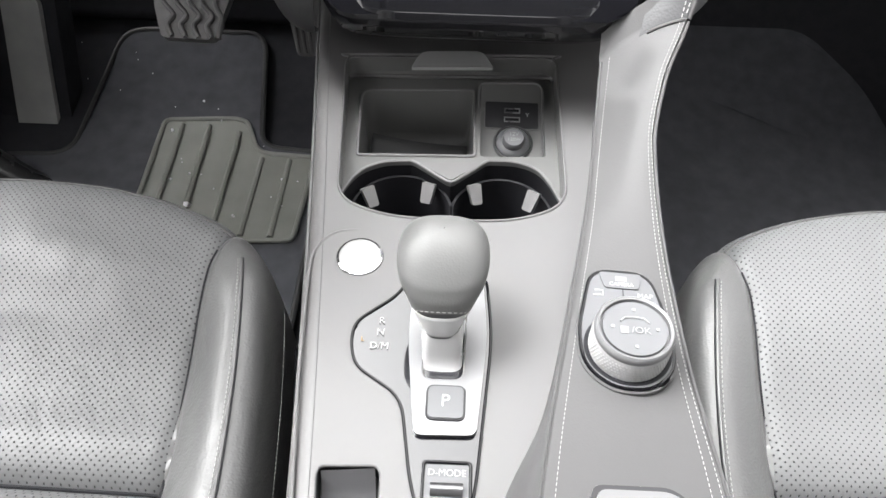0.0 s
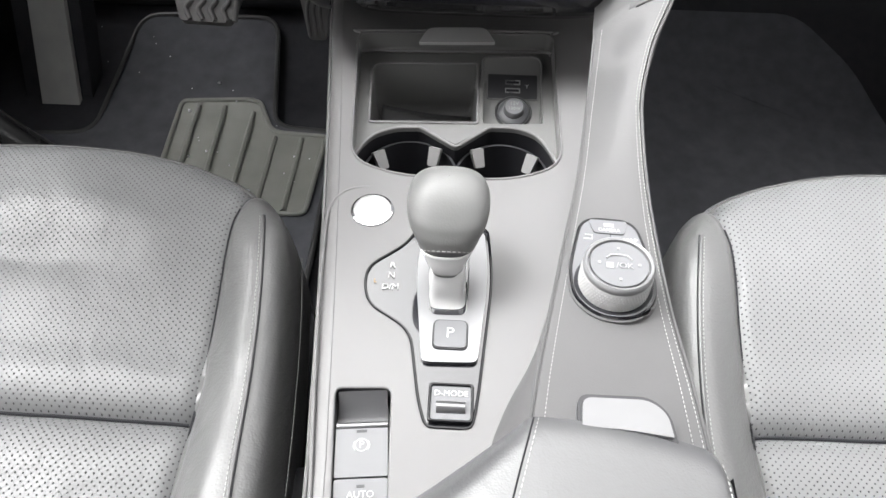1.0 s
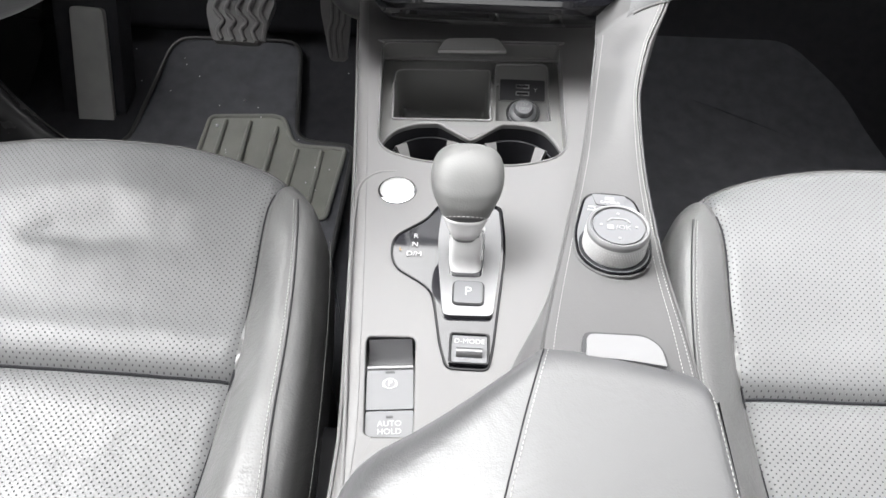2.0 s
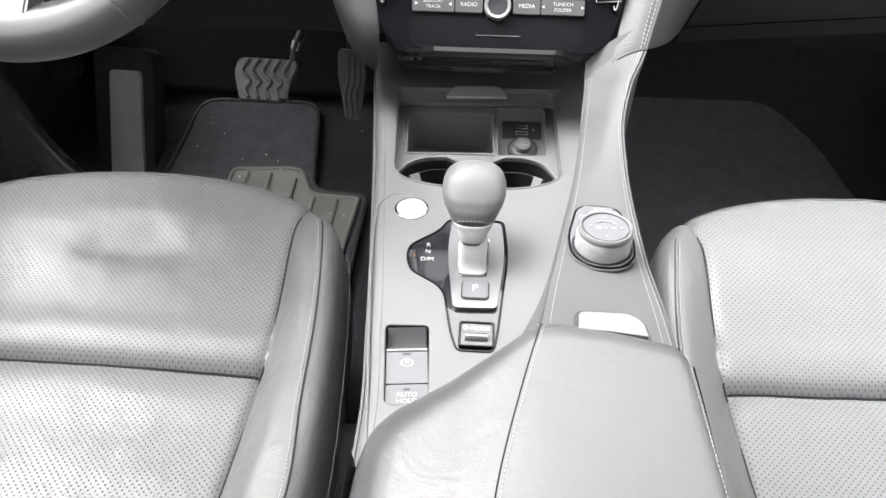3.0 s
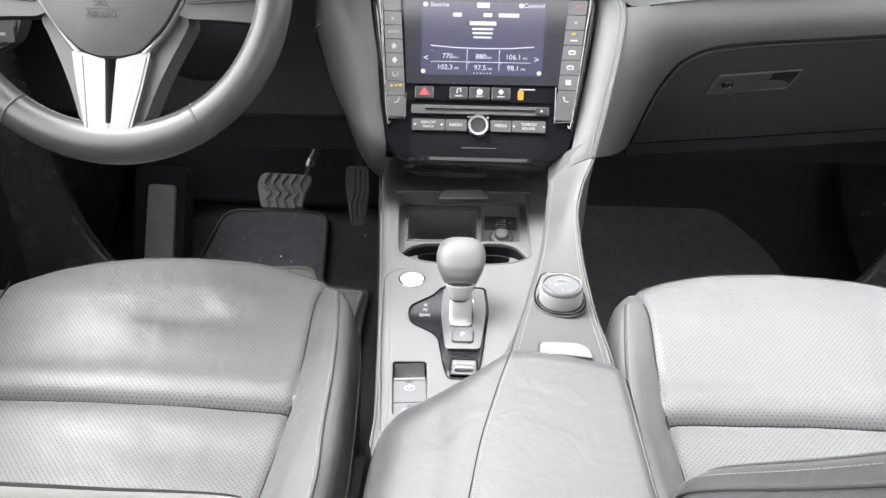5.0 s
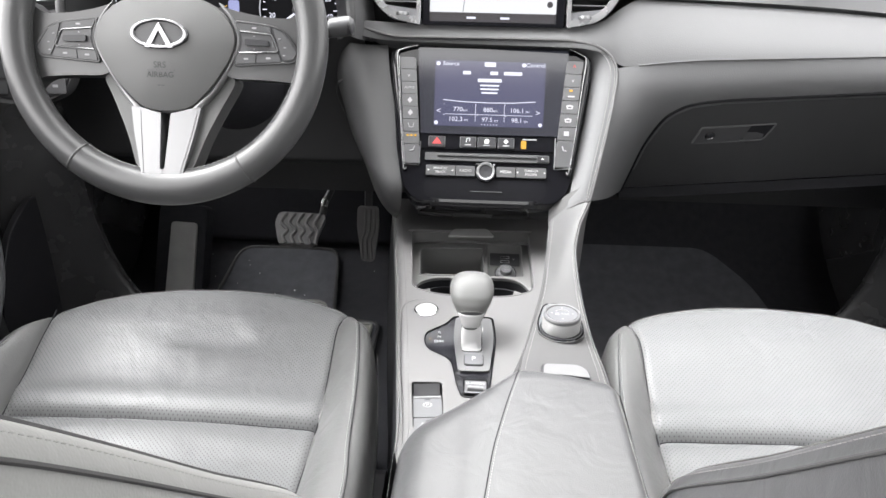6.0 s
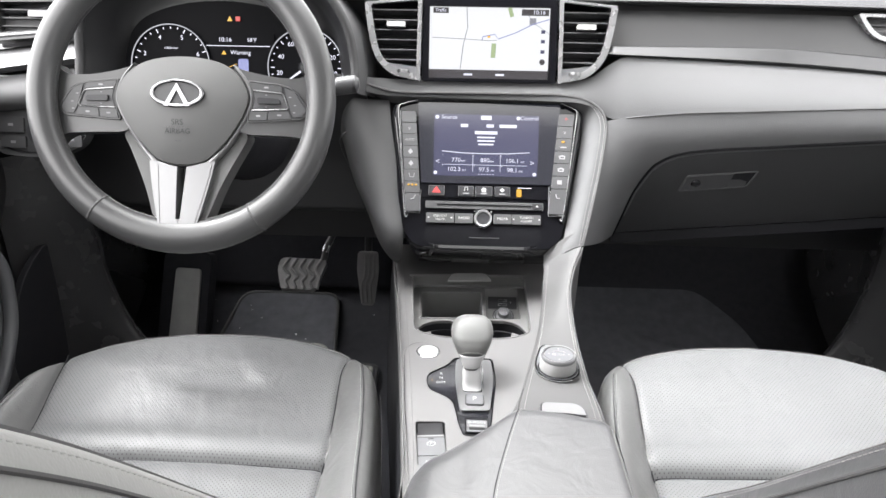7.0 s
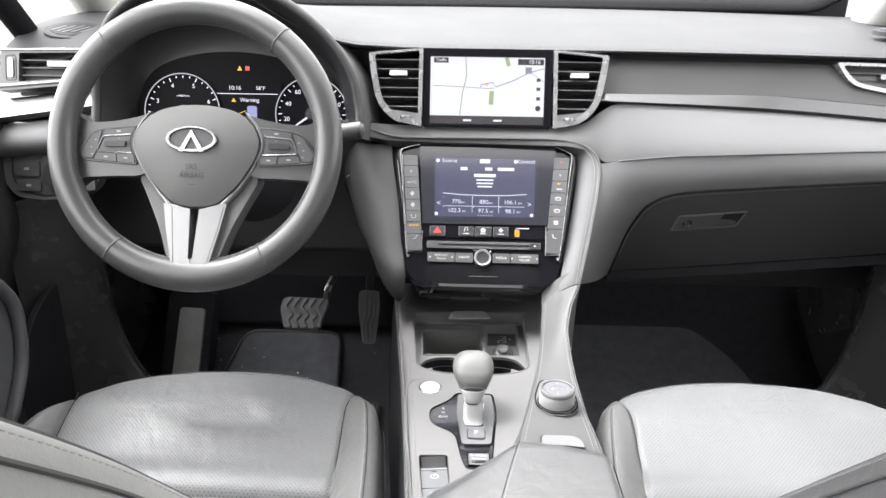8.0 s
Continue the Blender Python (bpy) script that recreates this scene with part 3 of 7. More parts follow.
part("lid_bead", tube(spline([(-0.1120, 0.5080, TOP - 0.0005), (-0.1105, 0.5155, TOP + 0.0006), (-0.1030, 0.5200, TOP + 0.0008), (0.0570, 0.5270, TOP + 0.0008), (0.0650, 0.5230, TOP + 0.0006), (0.0670, 0.5160, TOP - 0.0005)], 5), 0.0013, 8), CONSOLE, console, "pale bead along the lid slot")
part("lid_edge", tube(spline([(-0.1125, 0.5040, TOP - 0.0150), (-0.1080, 0.5105, TOP - 0.0150), (-0.0600, 0.5125, TOP - 0.0150), (0.0200, 0.5160, TOP - 0.0150), (0.0620, 0.5175, TOP - 0.0150), (0.0660, 0.5120, TOP - 0.0150)], 5), 0.0016, 8), CONSOLE, console, "pale lower edge of the lid")
tab_out = rounded([(-0.0490, 0.5235), (0.0040, 0.5265), (0.0135, 0.5065), (-0.0565, 0.5030)], [0.008, 0.008, 0.002, 0.002])
bmt = slab(tab_out, 0, 0.003)
for v in bmt.verts:
    v.co.z += TOP - 0.0015 + (v.co.y - 0.503) * 0.10
part("lid_tab", bmt, WHITE_CAP, console, "satin silver lid pull", bevel=0.0012)
part("slot_edge", tube([(p.x, p.y, TOP + 0.0002) for p in cubby], 0.0010, 8, True), CONSOLE, console, "soft edge round the tray opening")
SZ = 0.407
rim_z = TOP - 0.030
lobe_l = spline([(x, y, 0) for x, y in ((-0.1022, 0.3600), (-0.0973, 0.3781), (-0.0875, 0.3950), (-0.0700, 0.4050), (-0.0500, 0.4075))], 6)
lobe_r = spline([(x, y, 0) for x, y in ((0.0110, 0.4105), (0.0320, 0.4100), (0.0481, 0.4025), (0.0580, 0.3870), (0.0655, 0.3660))], 6)
front = [Vector((p.x, p.y)) for p in lobe_l] + [Vector((-0.0500, 0.4075)), Vector((-0.0460, 0.4055)), Vector((-0.0215, 0.3868)), Vector((-0.0184, 0.3855)), Vector((-0.0152, 0.3870)), Vector((0.0075, 0.4085))] + [Vector((p.x, p.y)) for p in lobe_r] + [Vector((0.0655, 0.3660))]
tray_hole = rounded([(-0.0990, 0.4935), (-0.0015, 0.4985), (-0.0005, 0.4160), (-0.0930, 0.4125)], [0.012, 0.004, 0.003, 0.003])
port_hole = rounded([(0.0040, 0.4740), (0.0560, 0.4760), (0.0555, 0.4190), (0.0040, 0.4165)], 0.003)
shelf_back = [(0.0668, 0.4217), (0.0674, 0.4732), (0.0670, 0.5120), (0.0640, 0.5180), (-0.1090, 0.5100), (-0.1140, 0.5040), (-0.1108, 0.4626), (-0.1058, 0.4117)]
part("tray_shelf", slab([*front, *[Vector(p) for p in shelf_back]], SZ - 0.004, SZ, [tray_hole, port_hole]), TRAY, console, "dark grey shelf round tray and ports", bevel=0.0012, seg=3)
part("tray_edge", tube([(p.x, p.y, SZ + 0.0004) for p in tray_hole], 0.0014, 8, True), CONSOLE, console, "pale tray edge")
bowl_c = Vector((-0.049, 0.455))
part("tray_bowl", loft([[(bowl_c.x + (p.x - bowl_c.x) * k, bowl_c.y + (p.y - bowl_c.y) * k, z) for p in tray_hole + tray_hole[:1]] for k, z in ((1.0, SZ - 0.001), (0.985, SZ - 0.010), (0.95, SZ - 0.045), (0.90, SZ - 0.054), (0.02, SZ - 0.056))]), TRAY, console, "dark grey open tray", angle=80)
liner = lambda u, v: (-0.0900 + 0.0840 * u, 0.4760 + 0.0030 * u - 0.0560 * v, SZ - 0.0340 - 0.0030 * math.sin(u * 3.1) - 0.014 * u - 0.006 * v)
part("tray_mat", sheet(liner, 20, 8), RUBBER, console, "black rubber tray liner", solid=0.0016)
part("liner_edge", tube([liner(k / 20, 0.0) for k in range(21)], 0.0010, 6), CONSOLE, console, "pale liner edge")
part("liner_rib", tube([liner(0.1 + 0.9 * k / 20, 0.22) for k in range(21)], 0.0008, 6), TRAY, console)
PORT = basis((0.0300, 0.4700, 0.4045), (0, 1, 0.33), (0, -0.33, 1))
bez = rounded([(-0.0285, -0.0560), (0.0262, -0.0540), (0.0262, 0.0335), (-0.0270, 0.0310)], [0.003, 0.003, 0.010, 0.004])
part("port_bezel", slab(bez, -0.012, 0.0, m=PORT), TRAY, console, "dark grey port panel", bevel=0.0018, seg=3)
part("bezel_edge", tube([on(PORT, p.x, p.y, 0.0) for p in bez], 0.0012, 6, True), CONSOLE, console, "pale edge of the port panel")
usb = part("port_panel", slab(rounded(box2(-0.0220, -0.0125, 0.0222, 0.0125), 0.0015), 0.0, 0.0012, m=PORT), BUTTON_DARK, console, "black panel with two USB sockets", bevel=0.0005)
part("panel_edge", tube([on(PORT, p.x, p.y, 0.0004) for p in rounded(box2(-0.0224, -0.0130, 0.0226, 0.0130), 0.0018)], 0.0007, 6, True), CONSOLE, usb)
for k in (0.0040, -0.0045):
    part("socket_frame", slab(box2(-0.0065, k - 0.0024, 0.0070, k + 0.0024), 0.001, 0.0020, [box2(-0.0056, k - 0.0016, 0.0061, k + 0.0016)], m=PORT), VENT, usb)
    part("socket_tongue", slab(box2(-0.0050, k - 0.0003, 0.0055, k + 0.0009), 0.001, 0.0019, m=PORT), BLACK, usb)
text("Y", 0.0055, at2(PORT, 0.0130, 0.0, 0.0012), INK, usb)
plug = at2(PORT, 0.0012, -0.0265, 0.0)
part("power_socket", lathe([(0.0165, -0.004), (0.0165, 0.0012), (0.0152, 0.0022), (0.0142, 0.0012)], plug), KEY_DARK, console, "dark socket rim")
part("socket_cap", lathe([(0.0142, -0.002), (0.0140, 0.0020), (0.0122, 0.0042), (0.0095, 0.0052), (0.0090, 0.0098), (0.0078, 0.0112), (0.0, 0.0115)], plug), BUTTON, console, "grey power socket cap")
text("12V", 0.0050, at2(plug, 0, 0.0022, 0.0115), INK_DIM, console)
text("120W", 0.0042, at2(plug, 0, -0.0028, 0.0115), INK_DIM, console)

cup_l, cup_r, cy = -0.055, 0.021, 0.366
part("divider_wall", loft([[(p.x, p.y + 0.0006, SZ - 0.003) for p in front], [(p.x, p.y + 0.0016, rim_z - 0.055) for p in front]]), BLACK, console, "black cup holder wall")
part("divider_edge", tube([(p.x, p.y + 0.0010, SZ + 0.0002) for p in front], 0.0013, 8), CONSOLE, console, "pale divider edge")
part("divider_web", slab(rounded([(-0.0440, 0.4048), (-0.0184, 0.3872), (0.0062, 0.4078)], 0.0025), SZ - 0.002, SZ + 0.0016), CONSOLE, console, "pale grey web between the cup holders", bevel=0.001)
for cx in (cup_l, cup_r):
    hold = part("cup_holder", lathe([(0.0, -0.070), (0.034, -0.070), (0.0365, -0.066), (0.0375, 0.0), (0.0395, 0.0)], pose(cx, cy, rim_z), 36), BLACK, console, "black round cup holder")
    part("base_ring", lathe([(0.026, -0.0695), (0.027, -0.066), (0.029, -0.066), (0.030, -0.0695)], pose(cx, cy, rim_z), 36), BUTTON, hold)
fins = [(-0.0825, 0.3820, 30), (-0.0345, 0.3890, -16), (-0.0005, 0.3895, 16), (0.0465, 0.3840, -30)]
for x, y, a in fins:
    part("grip_fin", slab(rounded([(-0.0052, 0.0), (0.0052, 0.0), (0.0042, -0.016), (-0.0036, -0.016)], 0.0015), -0.004, 0.003, m=pose(x, y + 0.002, rim_z + 0.007, 48, 0, a)), CONSOLE, console, "grey sprung cup grip", bevel=0.001)
part("cup_floor", slab([(-0.10, 0.40), (0.064, 0.40), (0.064, 0.334), (-0.10, 0.334)], rim_z - 0.080, rim_z - 0.073), PLASTIC, console)

# soft rising edge of the island, start button, gate, parking brake
part("island_edge", tube(spline([(-0.0790, 0.0300, TOP - 0.0004), (-0.0865, 0.0930, TOP - 0.0004), (-0.0965, 0.1700, TOP - 0.0004), (-0.1030, 0.2280, TOP - 0.0004), (-0.1075, 0.2860, TOP - 0.0004), (-0.1060, 0.3030, TOP - 0.0004), (-0.0995, 0.3140, TOP - 0.0004), (-0.0905, 0.3195, TOP - 0.0005), (-0.0780, 0.3215, TOP - 0.0010)], 6), 0.0012, 8), CONSOLE, console, "soft raised edge line")
part("start_ring", lathe([(0.0152, -0.004), (0.0152, 0.0012), (0.0138, 0.0016), (0.0136, -0.001)], pose(-0.0757, 0.2975, TOP)), CHROME, console)
part("start_button", lathe([(0.0137, -0.004), (0.0137, -0.0002), (0.0125, 0.0006), (0.0, 0.0002)], pose(-0.0757, 0.2975, TOP)), WHITE_CAP, console, "round silver-white start button")
gp_ = part("gate_panel", slab(gate, TOP - 0.004, TOP - 0.0005), GATE_BLACK, console, "glossy black selector panel", bevel=0.0006)
part("gate_trim", tube([(p.x, p.y, TOP + 0.0002) for p in gate], 0.0009, 6, True), PIANO, gp_)
for s, y in (("R", 0.2480), ("N", 0.2395), ("D/M", 0.2300)):
    text(s, 0.0064, pose(-0.0560, y, TOP), INK, gp_)
text("L", 0.0045, pose(-0.0665, 0.2345, TOP), GLOW_AMBER, gp_)
dm_m = pose(-0.0122, 0.1475, TOP)
dm = part("mode_switch", slab(rounded(box2(-0.0135, -0.0125, 0.0135, 0.0125), 0.003), -0.001, 0.003, [rounded(box2(-0.0118, -0.0108, 0.0118, 0.0108), 0.002)], m=dm_m), PIANO, console, "drive mode rocker in a glossy frame", bevel=0.0007)
part("face", slab(box2(-0.0116, -0.0106, 0.0116, 0.0106), -0.001, 0.0016, m=dm_m), BUTTON, dm, "grey face")
part("rocker", sheet(lambda u, v: on(dm_m, -0.0085 + 0.017 * u, 0.001 - 0.009 * v, 0.0016 + 0.0035 * math.sin(math.pi * min(1, v * 1.15)) ** 0.7 if 0 < v < 0.87 else on(dm_m, 0, 0, 0.0012).z - TOP), 8, 16), SILVER, dm, "silver rocker bar")
text("D-MODE", 0.0052, at2(dm_m, 0, 0.0058, 0.0016), INK, dm)
epb_m = pose(-0.0618, 0.119, TOP, 0, 0, 5.5)
epb = part("brake_switch", loft([[(p.x, p.y, TOP - 0.001) for p in epb_hole + epb_hole[:1]], [(p.x, p.y, TOP - 0.016) for p in epb_hole + epb_hole[:1]]]), PLASTIC, console, "black recess with parking brake switch")
part("recess_floor", slab(epb_hole, TOP - 0.018, TOP - 0.0155), PLASTIC, epb)
scoop = lambda u, v: on(epb_m, -0.0145 + 0.0290 * u, 0.0355 - 0.022 * v, -0.002 - 0.0105 * math.sin(v * 2.2))
part("finger_scoop", sheet(scoop, 6, 14), KEY_DARK, epb, "glossy black finger scoop")
part("switch_edge", tube([on(epb_m, -0.0148, 0.0140, -0.0042), on(epb_m, 0.0148, 0.0140, -0.0042)], 0.0024, 10), SILVER, epb, "bright switch edge")
part("switch", slab(rounded(box2(-0.0150, -0.0165, 0.0150, 0.0142), 0.001), -0.012, -0.0030, m=epb_m), BUTTON, epb, "grey parking brake switch", bevel=0.0008)
part("button", slab(rounded(box2(-0.0150, -0.0365, 0.0150, -0.0175), 0.002), -0.012, -0.0030, m=epb_m), BUTTON, epb, "grey brake hold button", bevel=0.0008)
part("indicator", slab(box2(-0.0030, 0.0095, 0.0030, 0.0110), -0.0030, -0.0027, m=epb_m), BUTTON_DARK, epb)
part("indicator", slab(box2(-0.0022, -0.0225, 0.0022, -0.0210), -0.0030, -0.0027, m=epb_m), BUTTON_DARK, epb)
part("marking", slab(ellipse(0, 0.002, 0.0040, 0.0040, 24), -0.003, -0.0027, [ellipse(0, 0.002, 0.0034, 0.0034, 24)], m=epb_m), INK, epb)
text("( P )", 0.0062, at2(epb_m, 0, 0.002, -0.0030), INK, epb)
text("AUTO", 0.0054, at2(epb_m, 0, -0.0265, -0.0030), INK, epb)
text("HOLD", 0.0054, at2(epb_m, 0, -0.0318, -0.0030), INK, epb)

# passenger-side wing with the control dial
STITCH_X = [(0.10, 0.027), (0.13, 0.0316), (0.231, 0.053), (0.326, 0.073), (0.465, 0.091), (0.55, 0.098)]
WING_Z = [(0.08, 0.474), (0.12, 0.4705), (0.20, 0.459), (0.28, 0.4545), (0.36, 0.4610), (0.43, 0.4800), (0.50, 0.505)]
OUT_X = [(0.08, 0.1225), (0.14, 0.1215), (0.206, 0.118), (0.287, 0.1165), (0.355, 0.1155), (0.40, 0.1240), (0.435, 0.139), (0.50, 0.162)]
OUT_Z = [(0.08, 0.464), (0.14, 0.460), (0.206, 0.455), (0.287, 0.457), (0.355, 0.478), (0.435, 0.517), (0.50, 0.545)]
rows = []
wy = [0.086 + 0.354 * i / 60 for i in range(61)]


def eased(y, table):
    """The curve of a table, averaged over a short stretch."""
    return sum(tab(y + d, table) for d in (-0.03, -0.02, -0.01, 0.0, 0.01, 0.02, 0.03)) / 7


def wing_z(y, k):
    """Height of the wing's face, k from its inner seam to its outer edge."""
    zs, zo = eased(y, WING_Z), eased(y, OUT_Z)
    flat = 0.65 * (1 - min(1, max(0, (y - 0.33) / 0.11)))
    swell = 0.0016 + 0.0050 * min(1, max(0, (y - 0.35) / 0.09)) ** 2
    return zs + (zo - zs) * (k + flat * (k * k * (3 - 2 * k) - k)) + swell * math.sin(k * 3.14) ** 0.8


for y in wy:
    a, s, o = tab(y, RIDGE), tab(y, STITCH_X), tab(y, OUT_X)
    zs, zo = eased(y, WING_Z), eased(y, OUT_Z)
    face = [(s + 0.001 + (o - s - 0.004) * k, y, wing_z(y, k)) for k in (0.0, 0.04, 0.08, 0.14, 0.2, 0.35, 0.5, 0.65, 0.8, 0.86, 0.92, 0.96, 1.0)]
    rows.append([(a, y, TOP - 0.006), (a + 0.002, y, TOP + 0.003), (a + (s - a) * 0.55, y, TOP + (zs - TOP) * 0.62), (s - 0.002, y, zs - 0.003)] + face + [(o - 0.0005, y, zo - 0.006), (o - 0.003, y, zo - 0.03), (o - 0.006, y, 0.30), (o - 0.004, y, 0.085)])
wing = part("wing", loft(rows), LEATHER_SIDE, console, "padded grey leather wing beside the passenger")
last = [Vector(p) for p in rows[-1][3:]]
ext = [[p + Vector((0, 0.584, 0.812)) * (0.022 * k / 12) + Vector((-0.004, 0.812, -0.584)) * (0.0030 * min(1, k / 2)) for p in last[:14]] for k in range(13)]
part("wing_end", loft(ext), LEATHER_SIDE, console, "leather wing running up beside the stack", angle=80)
for k in (0.06, 0.925, 0.985):
    part("stitching", stitches([(tab(y, STITCH_X) + 0.001 + (tab(y, OUT_X) - tab(y, STITCH_X) - 0.004) * k, y, wing_z(y, k) + 0.0004) for y in wy], 0.0028, 0.0019, 0.00024), THREAD, wing, "pale stitching")
part("end_seam", tube([(x, y - 0.0005, z + 0.0006) for x, y, z in rows[-1][10:17]], 0.0011, 6), LEATHER_SIDE, wing, "cross seam at the upper end")
part("piping", tube([(tab(y, OUT_X) - 0.001, y, eased(y, OUT_Z) - 0.0015) for y in wy], 0.0012, 6), LEATHER_SIDE, wing)
part("seam", tube([(tab(y, STITCH_X) - 0.001, y, eased(y, WING_Z) - 0.0012) for y in wy], 0.0009, 6), LEATHER_SIDE, wing)

DIAL = basis((0.0835, 0.222, 0.4585), (0.06, 1, -0.04), (0, 0.04, 1))
dial = thing("control_dial", "silver knurled infotainment dial with buttons in a black surround", "control dial", (0.0835, 0.222, 0.458))
d_out = rounded([(-0.0195, 0.047), (0.0165, 0.047), (0.0265, 0.005), (0.0255, -0.022), (0.012, -0.036), (-0.010, -0.037), (-0.0255, -0.024), (-0.0285, 0.000)], 0.012)
part("surround", slab(d_out, -0.006, 0.0020, m=DIAL), LEATHER_SIDE, dial, "dark leather-look rim", bevel=0.0016)
d_in = [Vector((p.x * 0.93, p.y * 0.94 + 0.0002)) for p in d_out]
part("bezel", tube([on(DIAL, p.x, p.y, 0.0024) for p in d_in], 0.0011, 6, True), PIANO, dial)
part("panel", slab([Vector((p.x * 0.90, p.y * 0.92)) for p in d_out], 0.0, 0.0032, m=DIAL), BUTTON, dial, "grey button panel", bevel=0.0006)
part("camera_button", slab(rounded([(-0.0140, 0.0425), (0.0110, 0.0425), (0.0085, 0.0310), (-0.0110, 0.0310)], 0.0025), 0.0030, 0.0042, m=DIAL), BUTTON, dial, bevel=0.0005)
text("CAMERA", 0.0036, at2(DIAL, -0.0012, 0.0335, 0.0042), INK, dial)
part("marking", slab(box2(-0.0045, 0.0360, 0.0020, 0.0395), 0.0042, 0.0045, m=DIAL), INK_DIM, dial)
text("MAP", 0.0046, at2(DIAL, 0.0120, 0.0268, 0.0032), INK, dial)
text("VOICE", 0.0034, at2(DIAL, 0.0125, 0.0222, 0.0032), INK_DIM, dial)
part("marking", tube([on(DIAL, -0.0165, 0.0290, 0.0034), on(DIAL, -0.0120, 0.0290, 0.0034), on(DIAL, -0.0120, 0.0255, 0.0034), on(DIAL, -0.0175, 0.0255, 0.0034)], 0.0005, 6), INK, dial)
part("divider", slab(box2(-0.0008, 0.019, 0.0, 0.031), 0.0032, 0.0034, m=DIAL), BUTTON_DARK, dial)
part("well", slab(ellipse(-0.0006, -0.0095, 0.0236, 0.0232, 48), 0.0030, 0.0036, m=DIAL), BLACK, dial, "black gap round the dial")
dk = at2(DIAL, -0.0006, -0.0095, 0.0) @ Matrix.Diagonal((0.985, 0.985, 1.24, 1))
part("knurled_ring", lathe([(0.0205, 0.001), (0.0214, 0.003), (0.0214, 0.0135), (0.0208, 0.0148)], dk, 96), WHITE_CAP, dial, "knurled silver ring")
kb = bmesh.new()
for row in range(6):
    for k in range(72):
        a = 2 * math.pi * (k + 0.5 * (row % 2)) / 72
        c, sn = math.cos(a), math.sin(a)
        h = 0.0036 + row * 0.0018
        t_ = Vector((-sn, c, 0)) * 0.0008
        r0 = Vector((c, sn, 0))
        q = [r0 * 0.0213 + Vector((0, 0, h)) + d for d in (t_, Vector((0, 0, 0.0009)), -t_, Vector((0, 0, -0.0009)))]
        q = [kb.verts.new(dk @ v) for v in q]
        tip = kb.verts.new(dk @ (r0 * 0.0219 + Vector((0, 0, h))))
        for j in range(4):
            kb.faces.new((q[j], q[(j + 1) % 4], tip))
tagged(part("knurling", kb, WHITE_CAP, dial), kind="stuff")
part("top_ring", lathe([(0.0210, 0.0146), (0.0214, 0.0160), (0.0210, 0.0180), (0.0200, 0.0188), (0.0186, 0.0184), (0.0182, 0.0165), (0.0172, 0.0165)], dk, 64), PALE_SILVER, dial, "polished top ring")
part("push_cap", lathe([(0.0174, 0.0165), (0.0170, 0.0180), (0.0, 0.0178)], dk, 48), BUTTON, dial, "grey push cap")
text("/OK", 0.0058, at2(dk, 0.0030, -0.0018, 0.0180), INK_DIM, dial)
part("marking", slab(box2(-0.0078, -0.0040, -0.0036, 0.0004), 0.0180, 0.0183, m=dk), INK_DIM, dial)
part("marking", tube([on(dk, -0.0075, 0.0035, 0.0182), on(dk, -0.0050, 0.0062, 0.0182), on(dk, 0.0, 0.0068, 0.0182), on(dk, 0.0050, 0.0062, 0.0182), on(dk, 0.0075, 0.0035, 0.0182)], 0.0006, 6), INK_DIM, dial)
for x, y in ((0, 0.0118), (0, -0.0118), (0.0118, 0), (-0.0118, 0)):
    part("marking", slab(rounded(box2(x - 0.0009, y - 0.0009, x + 0.0009, y + 0.0009), 0.0004), 0.0179, 0.0183, m=dk), INK_DIM, dial)

# padded armrest lid
FRONT = [(-0.086, 0.030), (-0.080, 0.052), (-0.066, 0.062), (-0.042, 0.074), (-0.020, 0.087), (0.004, 0.103), (0.018, 0.113), (0.031, 0.1215), (0.060, 0.1200), (0.095, 0.1150), (0.120, 0.1080), (0.128, 0.095)]


def arm(u, v):
    x = -0.086 + 0.214 * u
    yf = tab(x, FRONT)
    y = yf - (yf + 0.62) * max(0, v - 0.12) / 0.88
    crest = 0.474 + 0.012 * min(1, max(0, (0.1 - y) / 0.25)) + 0.004 * math.sin(3.14 * min(1, max(0, (x + 0.03) / 0.155)))
    left = max(0.0, (0.028 - x) / 0.114)
    crest -= 0.016 * left**1.6
    d = max(0.0, 1 - (x + 0.086) / 0.030)
    crest -= 0.036 * (1 - math.sqrt(max(0.0, 1 - d * d)))
    d = max(0.0, 1 - (0.128 - x) / 0.012)
    crest -= 0.012 * (1 - math.sqrt(max(0.0, 1 - d * d)))
    front = max(0.0, 1 - (yf - y) / (0.014 + 0.030 * left))
    crest -= (0.012 + 0.020 * left) * (1 - math.sqrt(max(0.0, 1 - front * front)))
    if v < 0.12:
        low = 0.420 if x < 0.03 else 0.448
        crest = low + (crest - low) * (v / 0.12)
    return (x, y, crest)


rest_pad = part("armrest", sheet(arm, 70, 90), LEATHER, console, "padded grey leather armrest lid")
stl_x = [(-0.62, -0.035), (-0.2, -0.020), (-0.011, 0.000), (0.06, 0.015), (0.1215, 0.0310)]


def arm_top(x, y):
    yf = tab(x, FRONT)
    return arm((x + 0.086) / 0.214, 0.12 + 0.88 * max(0, yf - y) / (yf + 0.62))[2]


ay = [0.1185 - 0.6 * i / 60 for i in range(61)]
part("stitching", stitches([(tab(y, stl_x) + 0.0026, y, arm_top(tab(y, stl_x) + 0.0026, y) + 0.0004) for y in ay], 0.0032, 0.0022, 0.00032), THREAD, rest_pad, "pale stitching")
part("seam", tube([(tab(y, stl_x), y, arm_top(tab(y, stl_x), y) + 0.0001) for y in ay], 0.0005, 6), BLACK, rest_pad)
